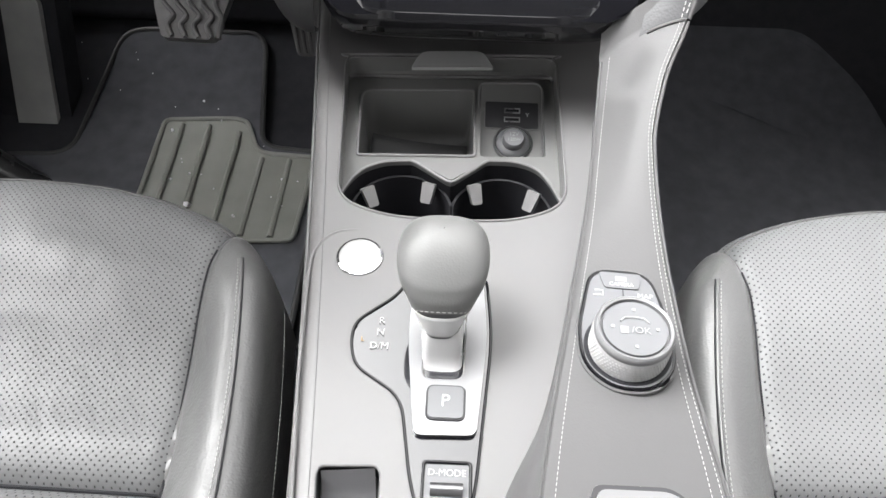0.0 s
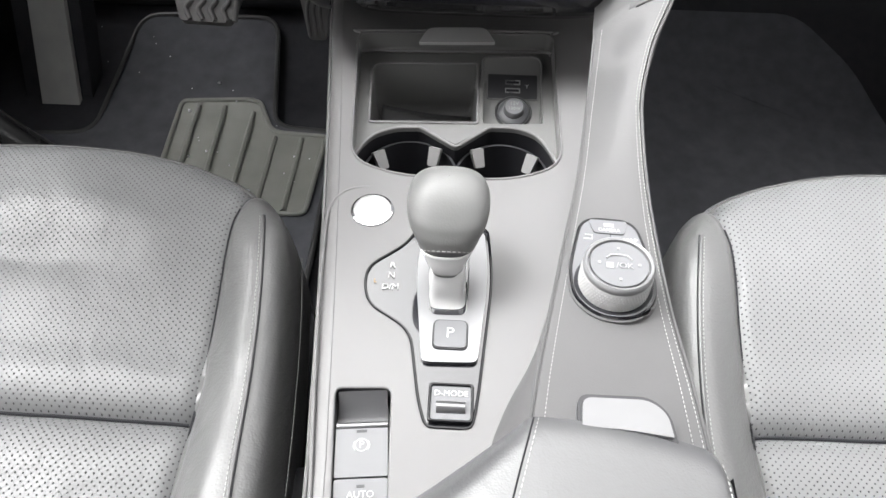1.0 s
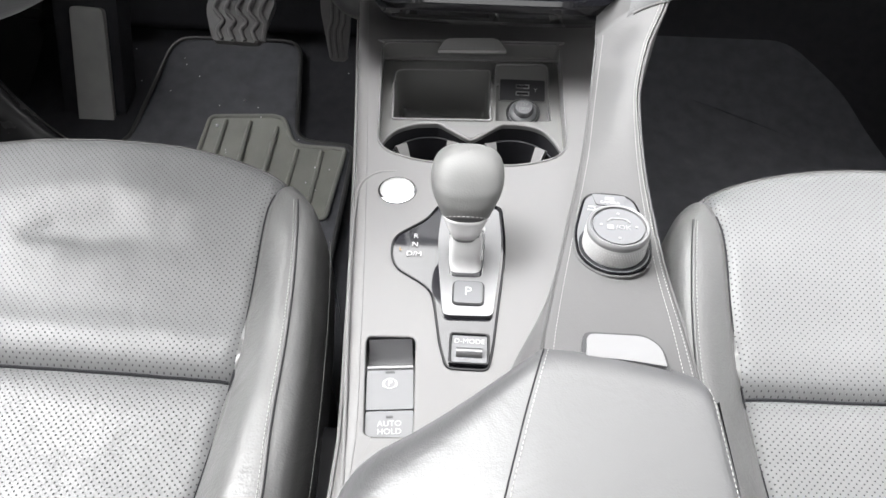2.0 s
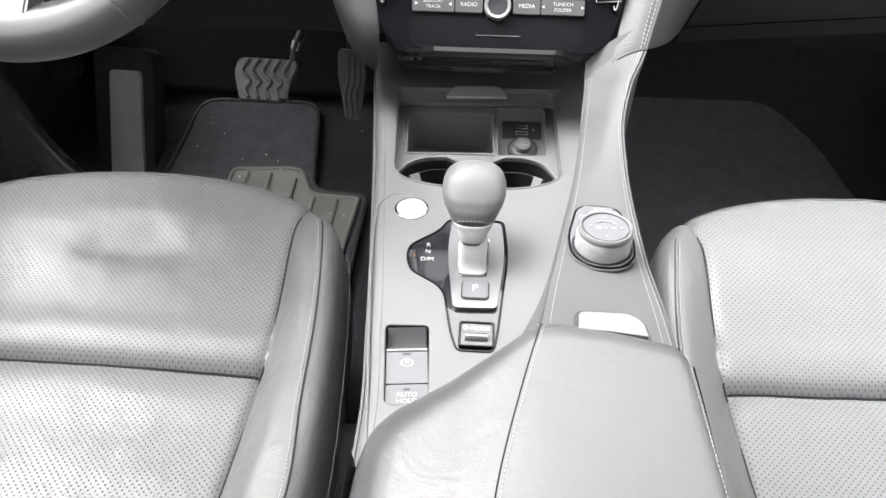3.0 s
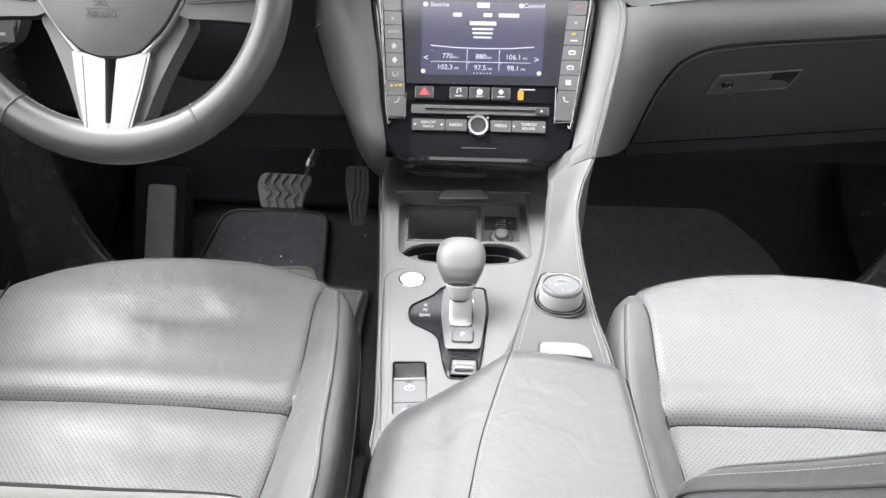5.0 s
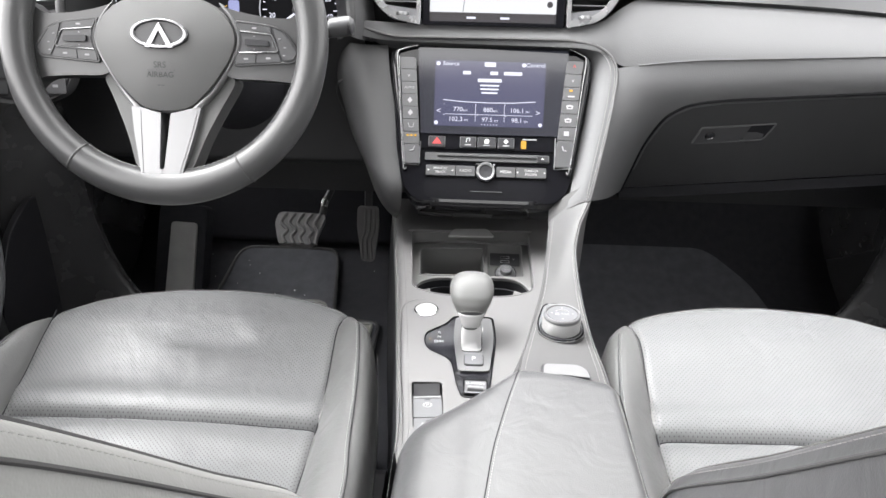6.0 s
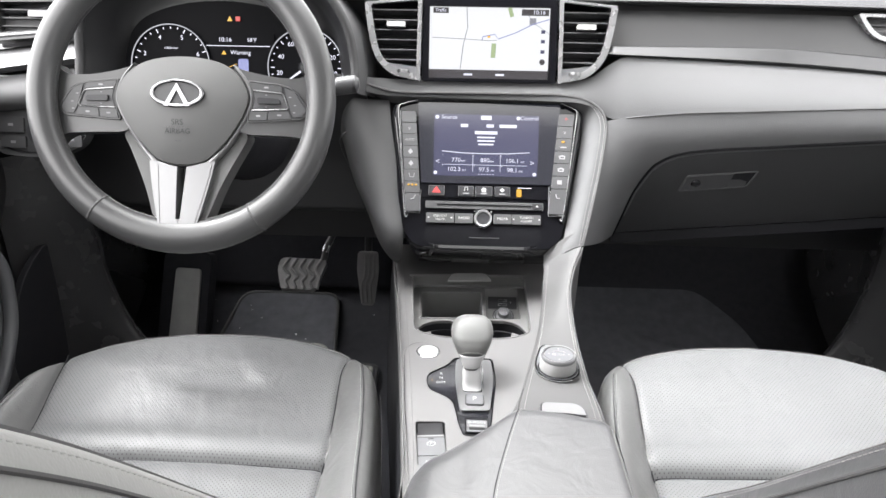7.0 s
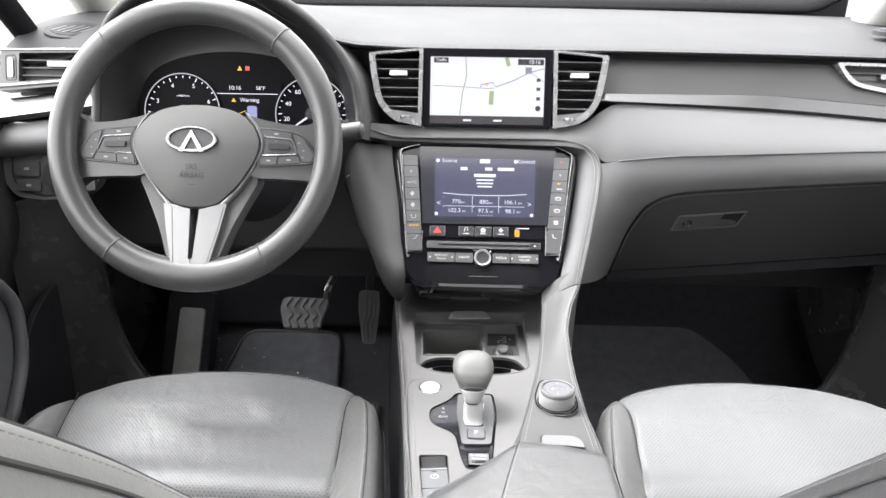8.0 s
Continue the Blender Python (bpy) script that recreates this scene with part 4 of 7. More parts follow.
part("stitching", stitches([(0.1225, y, arm_top(0.1225, y) + 0.0006) for y in [0.10 - 0.5 * i / 40 for i in range(41)]], 0.0032, 0.0022, 0.00032), THREAD, rest_pad, "pale stitching")
part("skirt", loft([[(-0.086, 0.03, 0.45), (-0.084, -0.6, 0.45)], [(-0.084, 0.035, 0.40), (-0.084, -0.6, 0.40)], [(-0.10, 0.035, 0.09), (-0.10, -0.6, 0.09)]]), BLACK, console)
part("skirt", loft([[(0.128, 0.095, 0.466), (0.128, -0.6, 0.466)], [(0.130, 0.097, 0.40), (0.130, -0.6, 0.40)], [(0.134, 0.097, 0.09), (0.134, -0.6, 0.09)]]), BLACK, console)
latch_out = rounded([(0.0545, 0.1150), (0.0560, 0.1310), (0.0900, 0.1310), (0.0985, 0.1240), (0.1000, 0.1110), (0.0780, 0.1140)], [0.001, 0.005, 0.010, 0.010, 0.001, 0.02])
latch = part("latch_recess", slab([Vector((0.077 + (p.x - 0.077) * 1.10, 0.120 + (p.y - 0.120) * 1.25)) for p in latch_out], 0.4640, 0.4716), BUTTON_DARK, console, "dark leather latch surround", bevel=0.0018)
part("latch", slab(latch_out, 0.4660, 0.4738), PALE_SILVER, latch, "satin silver armrest latch", bevel=0.0016)

# ---- the gear selector ----
GT = TOP - 0.0027
sel = thing("gear_selector", "grey leather gear selector on a silver plate", "gear selector", (-0.0165, 0.235, TOP))
pl_out = rounded([(0.0062, 0.279), (0.0095, 0.240), (0.0030, 0.1745), (-0.0315, 0.1735), (-0.0395, 0.240), (-0.0375, 0.279)], [0.005, 0.02, 0.005, 0.005, 0.02, 0.005])
well_out = rounded([(-0.0305, 0.262), (-0.0035, 0.262), (-0.0045, 0.2085), (-0.0290, 0.2080)], 0.006)
part("base_plate", slab(pl_out, TOP - 0.002, GT + 0.0055, [well_out]), SILVER, sel, "satin silver base plate", bevel=0.0018, seg=3)
part("slot_wall", loft([[(-0.017 + (p.x + 0.017) * k, 0.235 + (p.y - 0.235) * k, z) for p in well_out + well_out[:1]] for k, z in ((1.0, GT + 0.0050), (0.93, GT + 0.0020), (0.88, GT + 0.0012))]), ACRYLIC, sel, "sloping pale wall of the slot", angle=80)
part("slot_floor", slab([Vector((-0.017 + (p.x + 0.017) * 0.90, 0.235 + (p.y - 0.235) * 0.90)) for p in well_out], GT - 0.001, GT + 0.0014), PALE_SILVER, sel, "pale slot floor")
park = part("park_button", slab(rounded(box2(-0.0245, 0.1835, -0.0045, 0.2030), 0.0035), GT + 0.0035, GT + 0.0072), BUTTON, sel, "grey square park button", bevel=0.0009)
part("button_gap", tube([(p.x, p.y, GT + 0.0057) for p in rounded(box2(-0.0250, 0.1830, -0.0040, 0.2035), 0.0038)], 0.0008, 6, True), PLASTIC, sel)
text("P", 0.0105, pose(-0.0147, 0.1935, GT + 0.0072), INK, park)

# egg-shaped knob: height, centre in depth, half width, half depth
KNOB = [(0.4480, 0.2325, 0.0100, 0.0108), (0.4550, 0.2355, 0.0128, 0.0142), (0.4630, 0.2415, 0.0172, 0.0188), (0.4735, 0.2504, 0.0226, 0.0266), (0.4780, 0.2522, 0.0246, 0.0273), (0.4840, 0.2545, 0.0257, 0.0266), (0.4910, 0.2556, 0.0240, 0.0215), (0.4970, 0.2568, 0.0198, 0.0152), (0.5010, 0.2576, 0.0124, 0.0080), (0.5028, 0.2580, 0.0004, 0.0004)]
KH = [(0.0, 0.4480), (0.15, 0.4550), (0.30, 0.4630), (0.42, 0.4735), (0.50, 0.4780), (0.60, 0.4840), (0.72, 0.4910), (0.84, 0.4970), (0.94, 0.5010), (1.0, 0.5028)]


def knob(u, v, grow=1.0):
    """A point of the knob: u round it from the passenger's side, v from its foot to its crown."""
    z = tab(v, KH)
    cy_, w, d = (tab(z, [(r[0], r[k]) for r in KNOB]) for k in (1, 2, 3))
    c, q = math.cos(2 * math.pi * u), math.sin(2 * math.pi * u)
    c, q = (math.copysign(abs(k) ** 0.76, k) for k in (c, q))
    return Vector((-0.0190 + w * c * grow, cy_ + d * q * grow, z))


def hem(u):
    """How high the leather ends: lowest at the sides."""
    return 0.39 - 0.12 * abs(math.cos(2 * math.pi * u)) ** 2


kn = part("knob", sheet(lambda u, v: knob(u, hem(u) + (1 - hem(u)) * v), 64, 34, True), KNOB_LEATHER, sel, "smooth grey leather knob", angle=80)
part("stitching", stitches([knob(i / 96, hem(i / 96) + 0.018, 1.004) for i in range(97)], 0.0032, 0.0022, 0.0003), THREAD, kn, "pale stitching")
part("knob_skirt", sheet(lambda u, v: knob(u, hem(u) * v, 0.985), 64, 20, True), KEY_DARK, sel, "dark grey skirt under the leather", angle=80)
part("collar_insert", sheet(lambda u, v: knob(0.75 + (u - 0.5) * (0.30 - 0.03 * v), 0.06 + 0.29 * v, 1.02), 16, 10), ACRYLIC, sel, "pale glassy insert on the front of the skirt", solid=0.0006)
neck_rows = [[(-0.0180 + wx * math.copysign(abs(math.cos(a)) ** 0.5, math.cos(a)), yc + wy_ * math.copysign(abs(math.sin(a)) ** 0.5, math.sin(a)), z) for a in [2 * math.pi * i / 32 for i in range(32)]] for z, wx, wy_, yc in ((GT + 0.0010, 0.0128, 0.0125, 0.2260), (GT + 0.0050, 0.0120, 0.0100, 0.2275), (GT + 0.0130, 0.0118, 0.0100, 0.2290), (0.4440, 0.0122, 0.0108, 0.2315), (0.4500, 0.0100, 0.0098, 0.2335))]
part("neck", loft(neck_rows, True), ACRYLIC, sel, "pale glassy neck under the knob", angle=60)

# ---- the two front seats ----
def seat(cx, inner, label):
    """A leather bucket seat; inner is +1 where the console lies at its right."""
    s_ = thing("car_seat", label, "car seat", (cx, 0.1, 0.09), "front seats")
    YC = 0.164 if inner > 0 else 0.180
    dz = 0.0 if inner > 0 else -0.010
    W = lambda lx: cx + inner * lx

    def insert_w(y, lx):
        return tab(y, [(-0.15, 0.150), (0.05, 0.176), (0.16, 0.179), (0.25, 0.178), (0.32, 0.176), (0.37, 0.186)]) + (0.0 if lx > 0 else 0.012 + 0.14 * max(0, y - 0.13))

    def front(lx):
        return tab(abs(lx), [(0.0, 0.416), (0.06, 0.413), (0.112, 0.404), (0.16, 0.387), (0.19, 0.368), (0.215, 0.345), (0.235, 0.315), (0.26, 0.28)]) + (0.0 if inner > 0 else 0.006)

    def top_z(lx, y):
        z = 0.340 + dz + tab(y, [(-0.15, 0.010), (0.0, 0.0), (0.10, 0.002), (0.164, 0.004), (0.22, 0.012), (0.33, 0.034), (0.42, 0.035)]) + (0.0 if inner > 0 else 0.010 * min(1, max(0, (y - 0.2) / 0.15)))
        w = insert_w(y, lx)
        a = abs(lx)
        z += 0.006 * math.cos(min(1, a / w) * 1.57)
        bol = tab(y, [(-0.15, 0.050), (0.05, 0.036), (0.16, 0.030), (0.30, 0.014), (0.36, 0.004), (0.42, 0.0)])
        if a > w:
            z += bol * math.sin(min(1, (a - w) / 0.040) * 1.57)
        z -= 0.0040 * math.exp(-((a - w) / 0.0035) ** 2)
        if a < w:
            z -= 0.012 * math.exp(-abs((y - YC) / 0.0050) ** 1.3)
            z += 0.0055 * math.exp(-((y - YC - 0.026) / 0.020) ** 2) + 0.0035 * math.exp(-((y - YC + 0.029) / 0.022) ** 2)
            if inner < 0:
                z += (0.0011 * noise.noise(Vector((lx * 15, y * 18, 5.3))) + 0.0006 * noise.noise(Vector((lx * 55, y * 22, 1.7)))) * min(1, max(0, (w - a) / 0.04))
            if inner > 0:
                wob = 0.012 * noise.noise(Vector((lx * 22, y * 26, 2.2)))
                z -= 0.0095 * math.exp(-(((lx - 0.034 + wob) / 0.060) ** 2 + ((y - 0.292 + wob) / 0.030) ** 2))
                z -= 0.0025 * math.exp(-(((lx + 0.012 + wob) / 0.026) ** 2 + ((y - 0.283 - wob) / 0.012) ** 2))
                crease = 1 - abs(noise.noise(Vector((lx * 9 + y * 16, y * 26 - lx * 7, 9.4))))
                z += 0.0011 * crease**4 * min(1, max(0, (w - a) / 0.05)) * (1.0 if y < YC else 0.35 * min(1, max(0, (0.39 - y) / 0.06)))
                fold = (lx + 0.10) * 0.80 + (y - 0.20) * 0.60
                z -= 0.0012 * math.exp(-((fold + wob * 0.6) / 0.0035) ** 2) * math.exp(-(((lx + 0.05) / 0.08) ** 2))
                z += (0.0008 * noise.noise(Vector((lx * 17, y * 20, 3.1))) + 0.0005 * noise.noise(Vector((lx * 60 + y * 30, y * 24, 7.7)))) * min(1, max(0, (w - a) / 0.04))
        return z

    def outer_x(y):
        return tab(y, [(-0.14, 0.256), (0.065, 0.253), (0.20, 0.243), (0.31, 0.229), (0.36, 0.214), (0.42, 0.200)])

    def cushion(u, v):
        q = 2 * u - 1
        a = abs(q)
        lx = min(a / 0.84, 1) * 0.22
        y = fr = side = 0.0
        for _ in range(3):
            yf = front(lx)
            if v < 0.36:
                y, fr = -0.14 + (YC + 0.14) * v / 0.36, 0.0
            elif v < 0.80:
                y, fr = YC + (yf - 0.035 - YC) * (v - 0.36) / 0.44, 0.0
            else:
                fr = (v - 0.80) / 0.20
                y = yf - 0.035 + 0.035 * math.sin(min(fr * 2.2, 1.5708))
            w, ox = insert_w(y, q), outer_x(y) + (0.0 if q > 0 else 0.024)
            rail = max(ox - 0.030, w + 0.008)
            if a < 0.64:
                lx = a / 0.64 * w
            elif a < 0.84:
                lx = w + (a - 0.64) / 0.20 * (rail - w)
            else:
                side = (a - 0.84) / 0.16
                lx = rail + (max(ox, rail + 0.012) - rail) * math.sin(min(side * 1.9, 1.5708))
        lx = math.copysign(lx, q)
        z = top_z(lx, y)
        drop_s = 0.030 * (1 - math.cos(min(side * 1.9, 1.5708))) + 0.13 * max(0, side - 0.45)
        drop_f = 0.036 * (1 - math.cos(min(fr * 2.2, 1.5708))) + 0.16 * max(0, fr - 0.5)
        return Vector((W(lx), y, z - drop_s - drop_f)), a, v, side

    NU, NV = 150, 125
    grid = [[cushion(i / NU, j / NV) for j in range(NV + 1)] for i in range(NU + 1)]

    def region(test, name, mat, parent, label=""):
        bm, made = bmesh.new(), {}

        def vert(i, j):
            if (i, j) not in made:
                made[i, j] = bm.verts.new(grid[i][j][0])
            return made[i, j]

        for i in range(NU):
            for j in range(NV):
                if test(2 * (i + 0.5) / NU - 1, (j + 0.5) / NV):
                    c = [vert(i, j), vert(i + 1, j), vert(i + 1, j + 1), vert(i, j + 1)]
                    bm.faces.new(c if inner > 0 else c[::-1])
        return part(name, bm, mat, parent, label, angle=80)

    region(lambda q, v: abs(q) < 0.64 and v > 0.36, "cushion_front", LEATHER_PERF, s_, "perforated grey leather")
    region(lambda q, v: abs(q) < 0.64 and v <= 0.36, "cushion_rear", LEATHER_PERF, s_, "perforated grey leather")
    bi = region(lambda q, v: q >= 0.64, "bolster", BOLSTER, s_, "smooth grey leather side bolster")
    bo = region(lambda q, v: q <= -0.64, "bolster", BOLSTER, s_, "smooth grey leather side bolster")

    for sg, bl in ((1, bi), (-1, bo)):
        line = []
        for i in range(50):
            y = -0.10 + (0.425 if sg > 0 else 0.37) * i / 49
            lx = tab(y, [(-0.10, 0.232), (0.045, 0.231), (0.11, 0.2245), (0.226, 0.2155), (0.319, 0.202), (0.355, 0.187)]) + (0.0 if sg > 0 else 0.024)
            line.append(Vector((W(sg * lx), y, top_z(sg * lx, y) + 0.0006)))
        part("seam", tube([p + Vector((inner * sg * 0.0042, 0, -0.0006)) for p in line], 0.0005, 6), BLACK, bl)
        part("welt", tube([p + Vector((inner * sg * 0.0022, 0, -0.0010)) for p in line], 0.0015, 8), BOLSTER, bl, "raised welt beside the seam")
        part("stitching", stitches(line, 0.0034, 0.0023, 0.00034), THREAD, bl, "pale stitching")
        low = [Vector((W(sg * (outer_x(y) + 0.0006 + (0.0 if sg > 0 else 0.024))), y, top_z(sg * (outer_x(y) - 0.03), y) - 0.045)) for y in [-0.1 + 0.42 * k / 40 for k in range(41)]]
        part("stitching", stitches([p + Vector((inner * sg * 0.001, 0, 0)) for p in low], 0.0034, 0.0023, 0.00034), THREAD, bl, "pale stitching")
        part("groove", tube([Vector((W(sg * insert_w(y, sg)), y, top_z(sg * insert_w(y, sg), y) + 0.0003)) for y in [-0.12 + 0.46 * k / 60 for k in range(61)]], 0.0010, 6), BLACK, bl, "dark sewn groove")
    part("crease", tube([Vector((W(lx), YC, top_z(lx, YC) + 0.0022)) for lx in [-0.175 + 0.35 * k / 50 for k in range(51)]], 0.0013, 6), BLACK, s_, "dark sewn crease across the cushion")
    edge = []
    for i in range(61):
        lx = -0.185 + 0.37 * i / 60
        k = 0.28
        yf = front(lx)
        y = yf - 0.035 + 0.035 * math.sin(k * 2.2)
        edge.append(Vector((W(lx), y, top_z(lx, y) - 0.036 * (1 - math.cos(k * 2.2)) + 0.0008)))
    part("seam", tube(edge, 0.0010, 6), LEATHER_SIDE, s_)
    part("base", slab(rounded(box2(cx - 0.225, -0.14, cx + 0.225, 0.29), 0.05), 0.10, 0.27), PLASTIC, s_, "black plastic seat base")
    part("side_shield", slab(rounded([(-0.16, 0.12), (0.28, 0.14), (0.31, 0.24), (0.22, 0.275), (-0.16, 0.30)], 0.03), 0.0, 0.016, m=basis((W(0.262), 0, 0), (0, 0, 1), (-1, 0, 0))), BLACK, s_, "black plastic seat side shield", bevel=0.004)

    # backrest, leaning back
    BY = -0.060 if inner > 0 else -0.010
    D = Vector((0, -0.60, 0.80))
    N = Vector((0, 0.80, 0.60))

    def back(u, v):
        q = 2 * u - 1
        a = abs(q)
        wid = tab(v, [(0.0, 0.238), (0.12, 0.240), (0.30, 0.216), (0.5, 0.207), (0.8, 0.196), (1.0, 0.180)])
        crest = tab(v, [(0.0, 0.050), (0.15, 0.066), (0.35, 0.060), (0.6, 0.048), (0.85, 0.022), (1.0, 0.004)])
        if a < 0.62:
            lx = a / 0.62 * wid * 0.68
            h = 0.004 * math.cos(a / 0.62 * 1.57) - 0.006 * math.exp(-(((a - 0.62)) / 0.015) ** 2)
        elif a < 0.86:
            k = (a - 0.62) / 0.24
            lx = wid * (0.68 + 0.20 * k)
            h = crest * math.sin(k * 1.5708) ** 1.2
        else:
            k = (a - 0.86) / 0.14
            lx = wid * (0.88 + 0.12 * math.sin(min(1.57, k * 2.0)))
            h = crest - 0.028 * (1 - math.cos(min(1.57, k * 2.0))) - 0.12 * max(0, k - 0.4)
        base = Vector((0, BY, 0.375 + dz))
        L = 0.66 * v
        bend = 0.030 * v * v
        if v > 0.9:
            h -= 0.10 * ((v - 0.9) / 0.1) ** 2
        p = base + D * L + N * (h + bend)
        return Vector((W(math.copysign(lx, q)), p.y, p.z))

    NB, MB = 100, 70
    bgrid = [[back(i / NB, j / MB) for j in range(MB + 1)] for i in range(NB + 1)]

    def bregion(lo, hi, name, mat, label=""):
        bm, made = bmesh.new(), {}
        for i in range(NB):
            if not lo <= (i + 0.5) / NB < hi:
                continue
            for j in range(MB):
                c = []
                for a, b in ((i, j), (i + 1, j), (i + 1, j + 1), (i, j + 1)):
                    if (a, b) not in made:
                        made[a, b] = bm.verts.new(bgrid[a][b])
                    c.append(made[a, b])
                bm.faces.new(c if inner > 0 else c[::-1])
        return part(name, bm, mat, s_, label, angle=80)

    bregion(0.19, 0.81, "back_insert", LEATHER_PERF, "perforated grey leather")
    # driver's bolsters take the paler copy, as if lit from the door window
    b1 = bregion(-1, 0.19, "back_bolster", LIT_BACK_LEATHER if inner > 0 else LEATHER, "smooth grey leather back bolster")
    b2 = bregion(0.81, 2, "back_bolster", LIT_BACK_LEATHER if inner > 0 else LEATHER, "smooth grey leather back bolster")
    for bl, u in ((b1, 0.072), (b2, 0.928), (b1, 0.045), (b2, 0.955)):
        part("stitching", stitches([back(u, 0.02 + 0.9 * k / 50) + N * 0.0008 for k in range(51)], 0.0052, 0.0036, 0.00034), THREAD, bl, "pale stitching")
        part("seam", tube([back(u + (0.006 if u > 0.5 else -0.006), 0.02 + 0.9 * k / 50) for k in range(51)], 0.0014, 6), LEATHER_SIDE, bl)
    bp = Vector((0, BY, 0.375 + dz))
    part("back_shell", loft([[Vector((W(lx), *(bp + D * L - N * (0.055 + 0.02 * math.cos(lx / 0.2 * 1.4)))[1:])) for lx in [-0.21 + 0.42 * k / 12 for k in range(13)]] for L in [0.66 * k / 8 for k in range(9)]]), PLASTIC, s_, "dark seat back shell", solid=0.01)
    hp = bp + D * 0.76 + N * 0.05
    hb = bmesh.new()
    bmesh.ops.create_cube(hb, size=1)
    bmesh.ops.scale(hb, vec=(0.25, 0.10, 0.17), verts=hb.verts[:])
    hb.transform(Matrix.Translation((cx, hp.y - 0.02, hp.z + 0.03)) @ pose(0, 0, 0, 20))
    part("headrest", hb, LEATHER, s_, "padded grey leather headrest", bevel=0.035, seg=5)
    for k in (-0.06, 0.06):
        part("headrest_post", tube([(cx + k, hp.y - 0.01, hp.z - 0.10), (cx + k, hp.y - 0.02, hp.z + 0.02)], 0.006, 8), CHROME, s_)
    return s_


seat(-0.373, 1, "grey leather driver's seat with perforated, creased cushion")
seat(0.383, -1, "grey leather passenger seat with smooth perforated cushion")

# ---- the dashboard ----
dash = thing("dashboard", "dark grey padded dashboard with silver trim and two screens", "dashboard", (0, 0.65, 0.45))
EDGE_Z = [(-0.80, 0.812), (-0.70, 0.818), (-0.64, 0.836), (-0.58, 0.872), (-0.50, 0.910), (-0.42, 0.926), (-0.36, 0.917), (-0.324, 0.896), (-0.27, 0.866), (-0.199, 0.849), (-0.092, 0.8455), (0.12, 0.8452), (0.383, 0.8438), (0.608, 0.8405), (0.80, 0.836)]
EDGE_Y = [(-0.80, 0.620), (-0.62, 0.605), (-0.50, 0.575), (-0.40, 0.565), (-0.32, 0.580), (-0.24, 0.606), (-0.15, 0.620), (0.80, 0.620)]


def dash_top(u, v):
    x = -0.80 + 1.6 * u
    z, y = tab(x, EDGE_Z), tab(x, EDGE_Y)
    if v < 0.25:
        a = v / 0.25 * 1.5708
        return (x, y + 0.005 * (1 - math.sin(a)), z - 0.005 - 0.005 * math.cos(a))
    k = (v - 0.25) / 0.75
    back = 0.886 - 0.012 * (2 * u - 1) ** 2
    m_ = min(1, max(0, (x + 0.62) / 0.1))
    lift = (1 - math.exp(-k / 0.2)) * (1 - m_) + k**0.8 * m_
    return (x, y + 0.005 + (1.08 - y - 0.005) * k, z - 0.005 + (back - z + 0.005) * lift)


top_pad = part("top_pad", sheet(dash_top, 120, 40), PAD_TOP, dash, "padded grey dash top")
for off in (0.012,):
    part("stitching", stitches([(x, tab(x, EDGE_Y) + off, tab(x, EDGE_Z) - 0.0035) for x in [-0.78 + 1.56 * i / 150 for i in range(151)]], 0.0050, 0.0034, 0.0004), BUTTON, top_pad)
part("under_fold", sheet(lambda u, v: (-0.80 + 1.6 * u, tab(-0.80 + 1.6 * u, EDGE_Y) + 0.005 + 0.022 * v, tab(-0.80 + 1.6 * u, EDGE_Z) - 0.010 - 0.004 * v), 100, 3), PAD_DARK, dash)
part("backing", slab(box2(-0.80, 0.40, 0.80, 0.825), 0, 0.02, m=basis((0, 0.74, 0.0), (0, 0, 1), (0, -1, 0))), PLASTIC, dash, "dark inner dash body")

STRIP_T = [(0.185, -0.0031), (0.404, -0.0022), (0.613, -0.0152), (0.80, -0.034)]
STRIP_B = [(0.185, -0.0180), (0.404, -0.0257), (0.613, -0.0396), (0.80, -0.060)]
U = lambda x, v, w=0.0: on(UPPER, x + 0.003, v, w)


def fascia(u, v):
    x = 0.180 + 0.62 * u
    t = tab(x, STRIP_T)
    e = (tab(x, EDGE_Z) - 0.014 - 0.78) / 0.958
    return U(x, t + (e - t) * v, -0.012 + 0.010 * math.sin(v * 1.2) - 0.022 * v)


part("upper_fascia", sheet(fascia, 40, 10), FASCIA, dash, "dark leather upper fascia")


def strip(u, v):
    x = 0.176 + 0.624 * u
    t, b = tab(x, STRIP_T), tab(x, STRIP_B)
    return U(x, b + (t - b) * v, 0.004 - 0.007 * v - 0.007 * max(0, 0.16 - v) / 0.16)


part("trim_strip", sheet(strip, 50, 12), TRIM, dash, "satin silver trim strip", solid=0.004)
MID_T = [(-0.24, 0.7300), (-0.15, 0.7240), (0.0, 0.7215), (0.105, 0.7225), (0.150, 0.7300), (0.180, 0.7500), (0.205, 0.7610), (0.404, 0.7545), (0.613, 0.7415), (0.80, 0.721)]
MID_B = [(-0.24, 0.7140), (-0.144, 0.7005), (0.0, 0.6990), (0.118, 0.6985), (0.158, 0.6920), (0.1845, 0.6760), (0.215, 0.6820), (0.303, 0.6930), (0.4785, 0.7025), (0.6176, 0.7085), (0.80, 0.712)]
MID_Y = [(-0.24, 0.585), (-0.144, 0.576), (0.0, 0.572), (0.158, 0.566), (0.22, 0.548), (0.40, 0.532), (0.80, 0.530)]


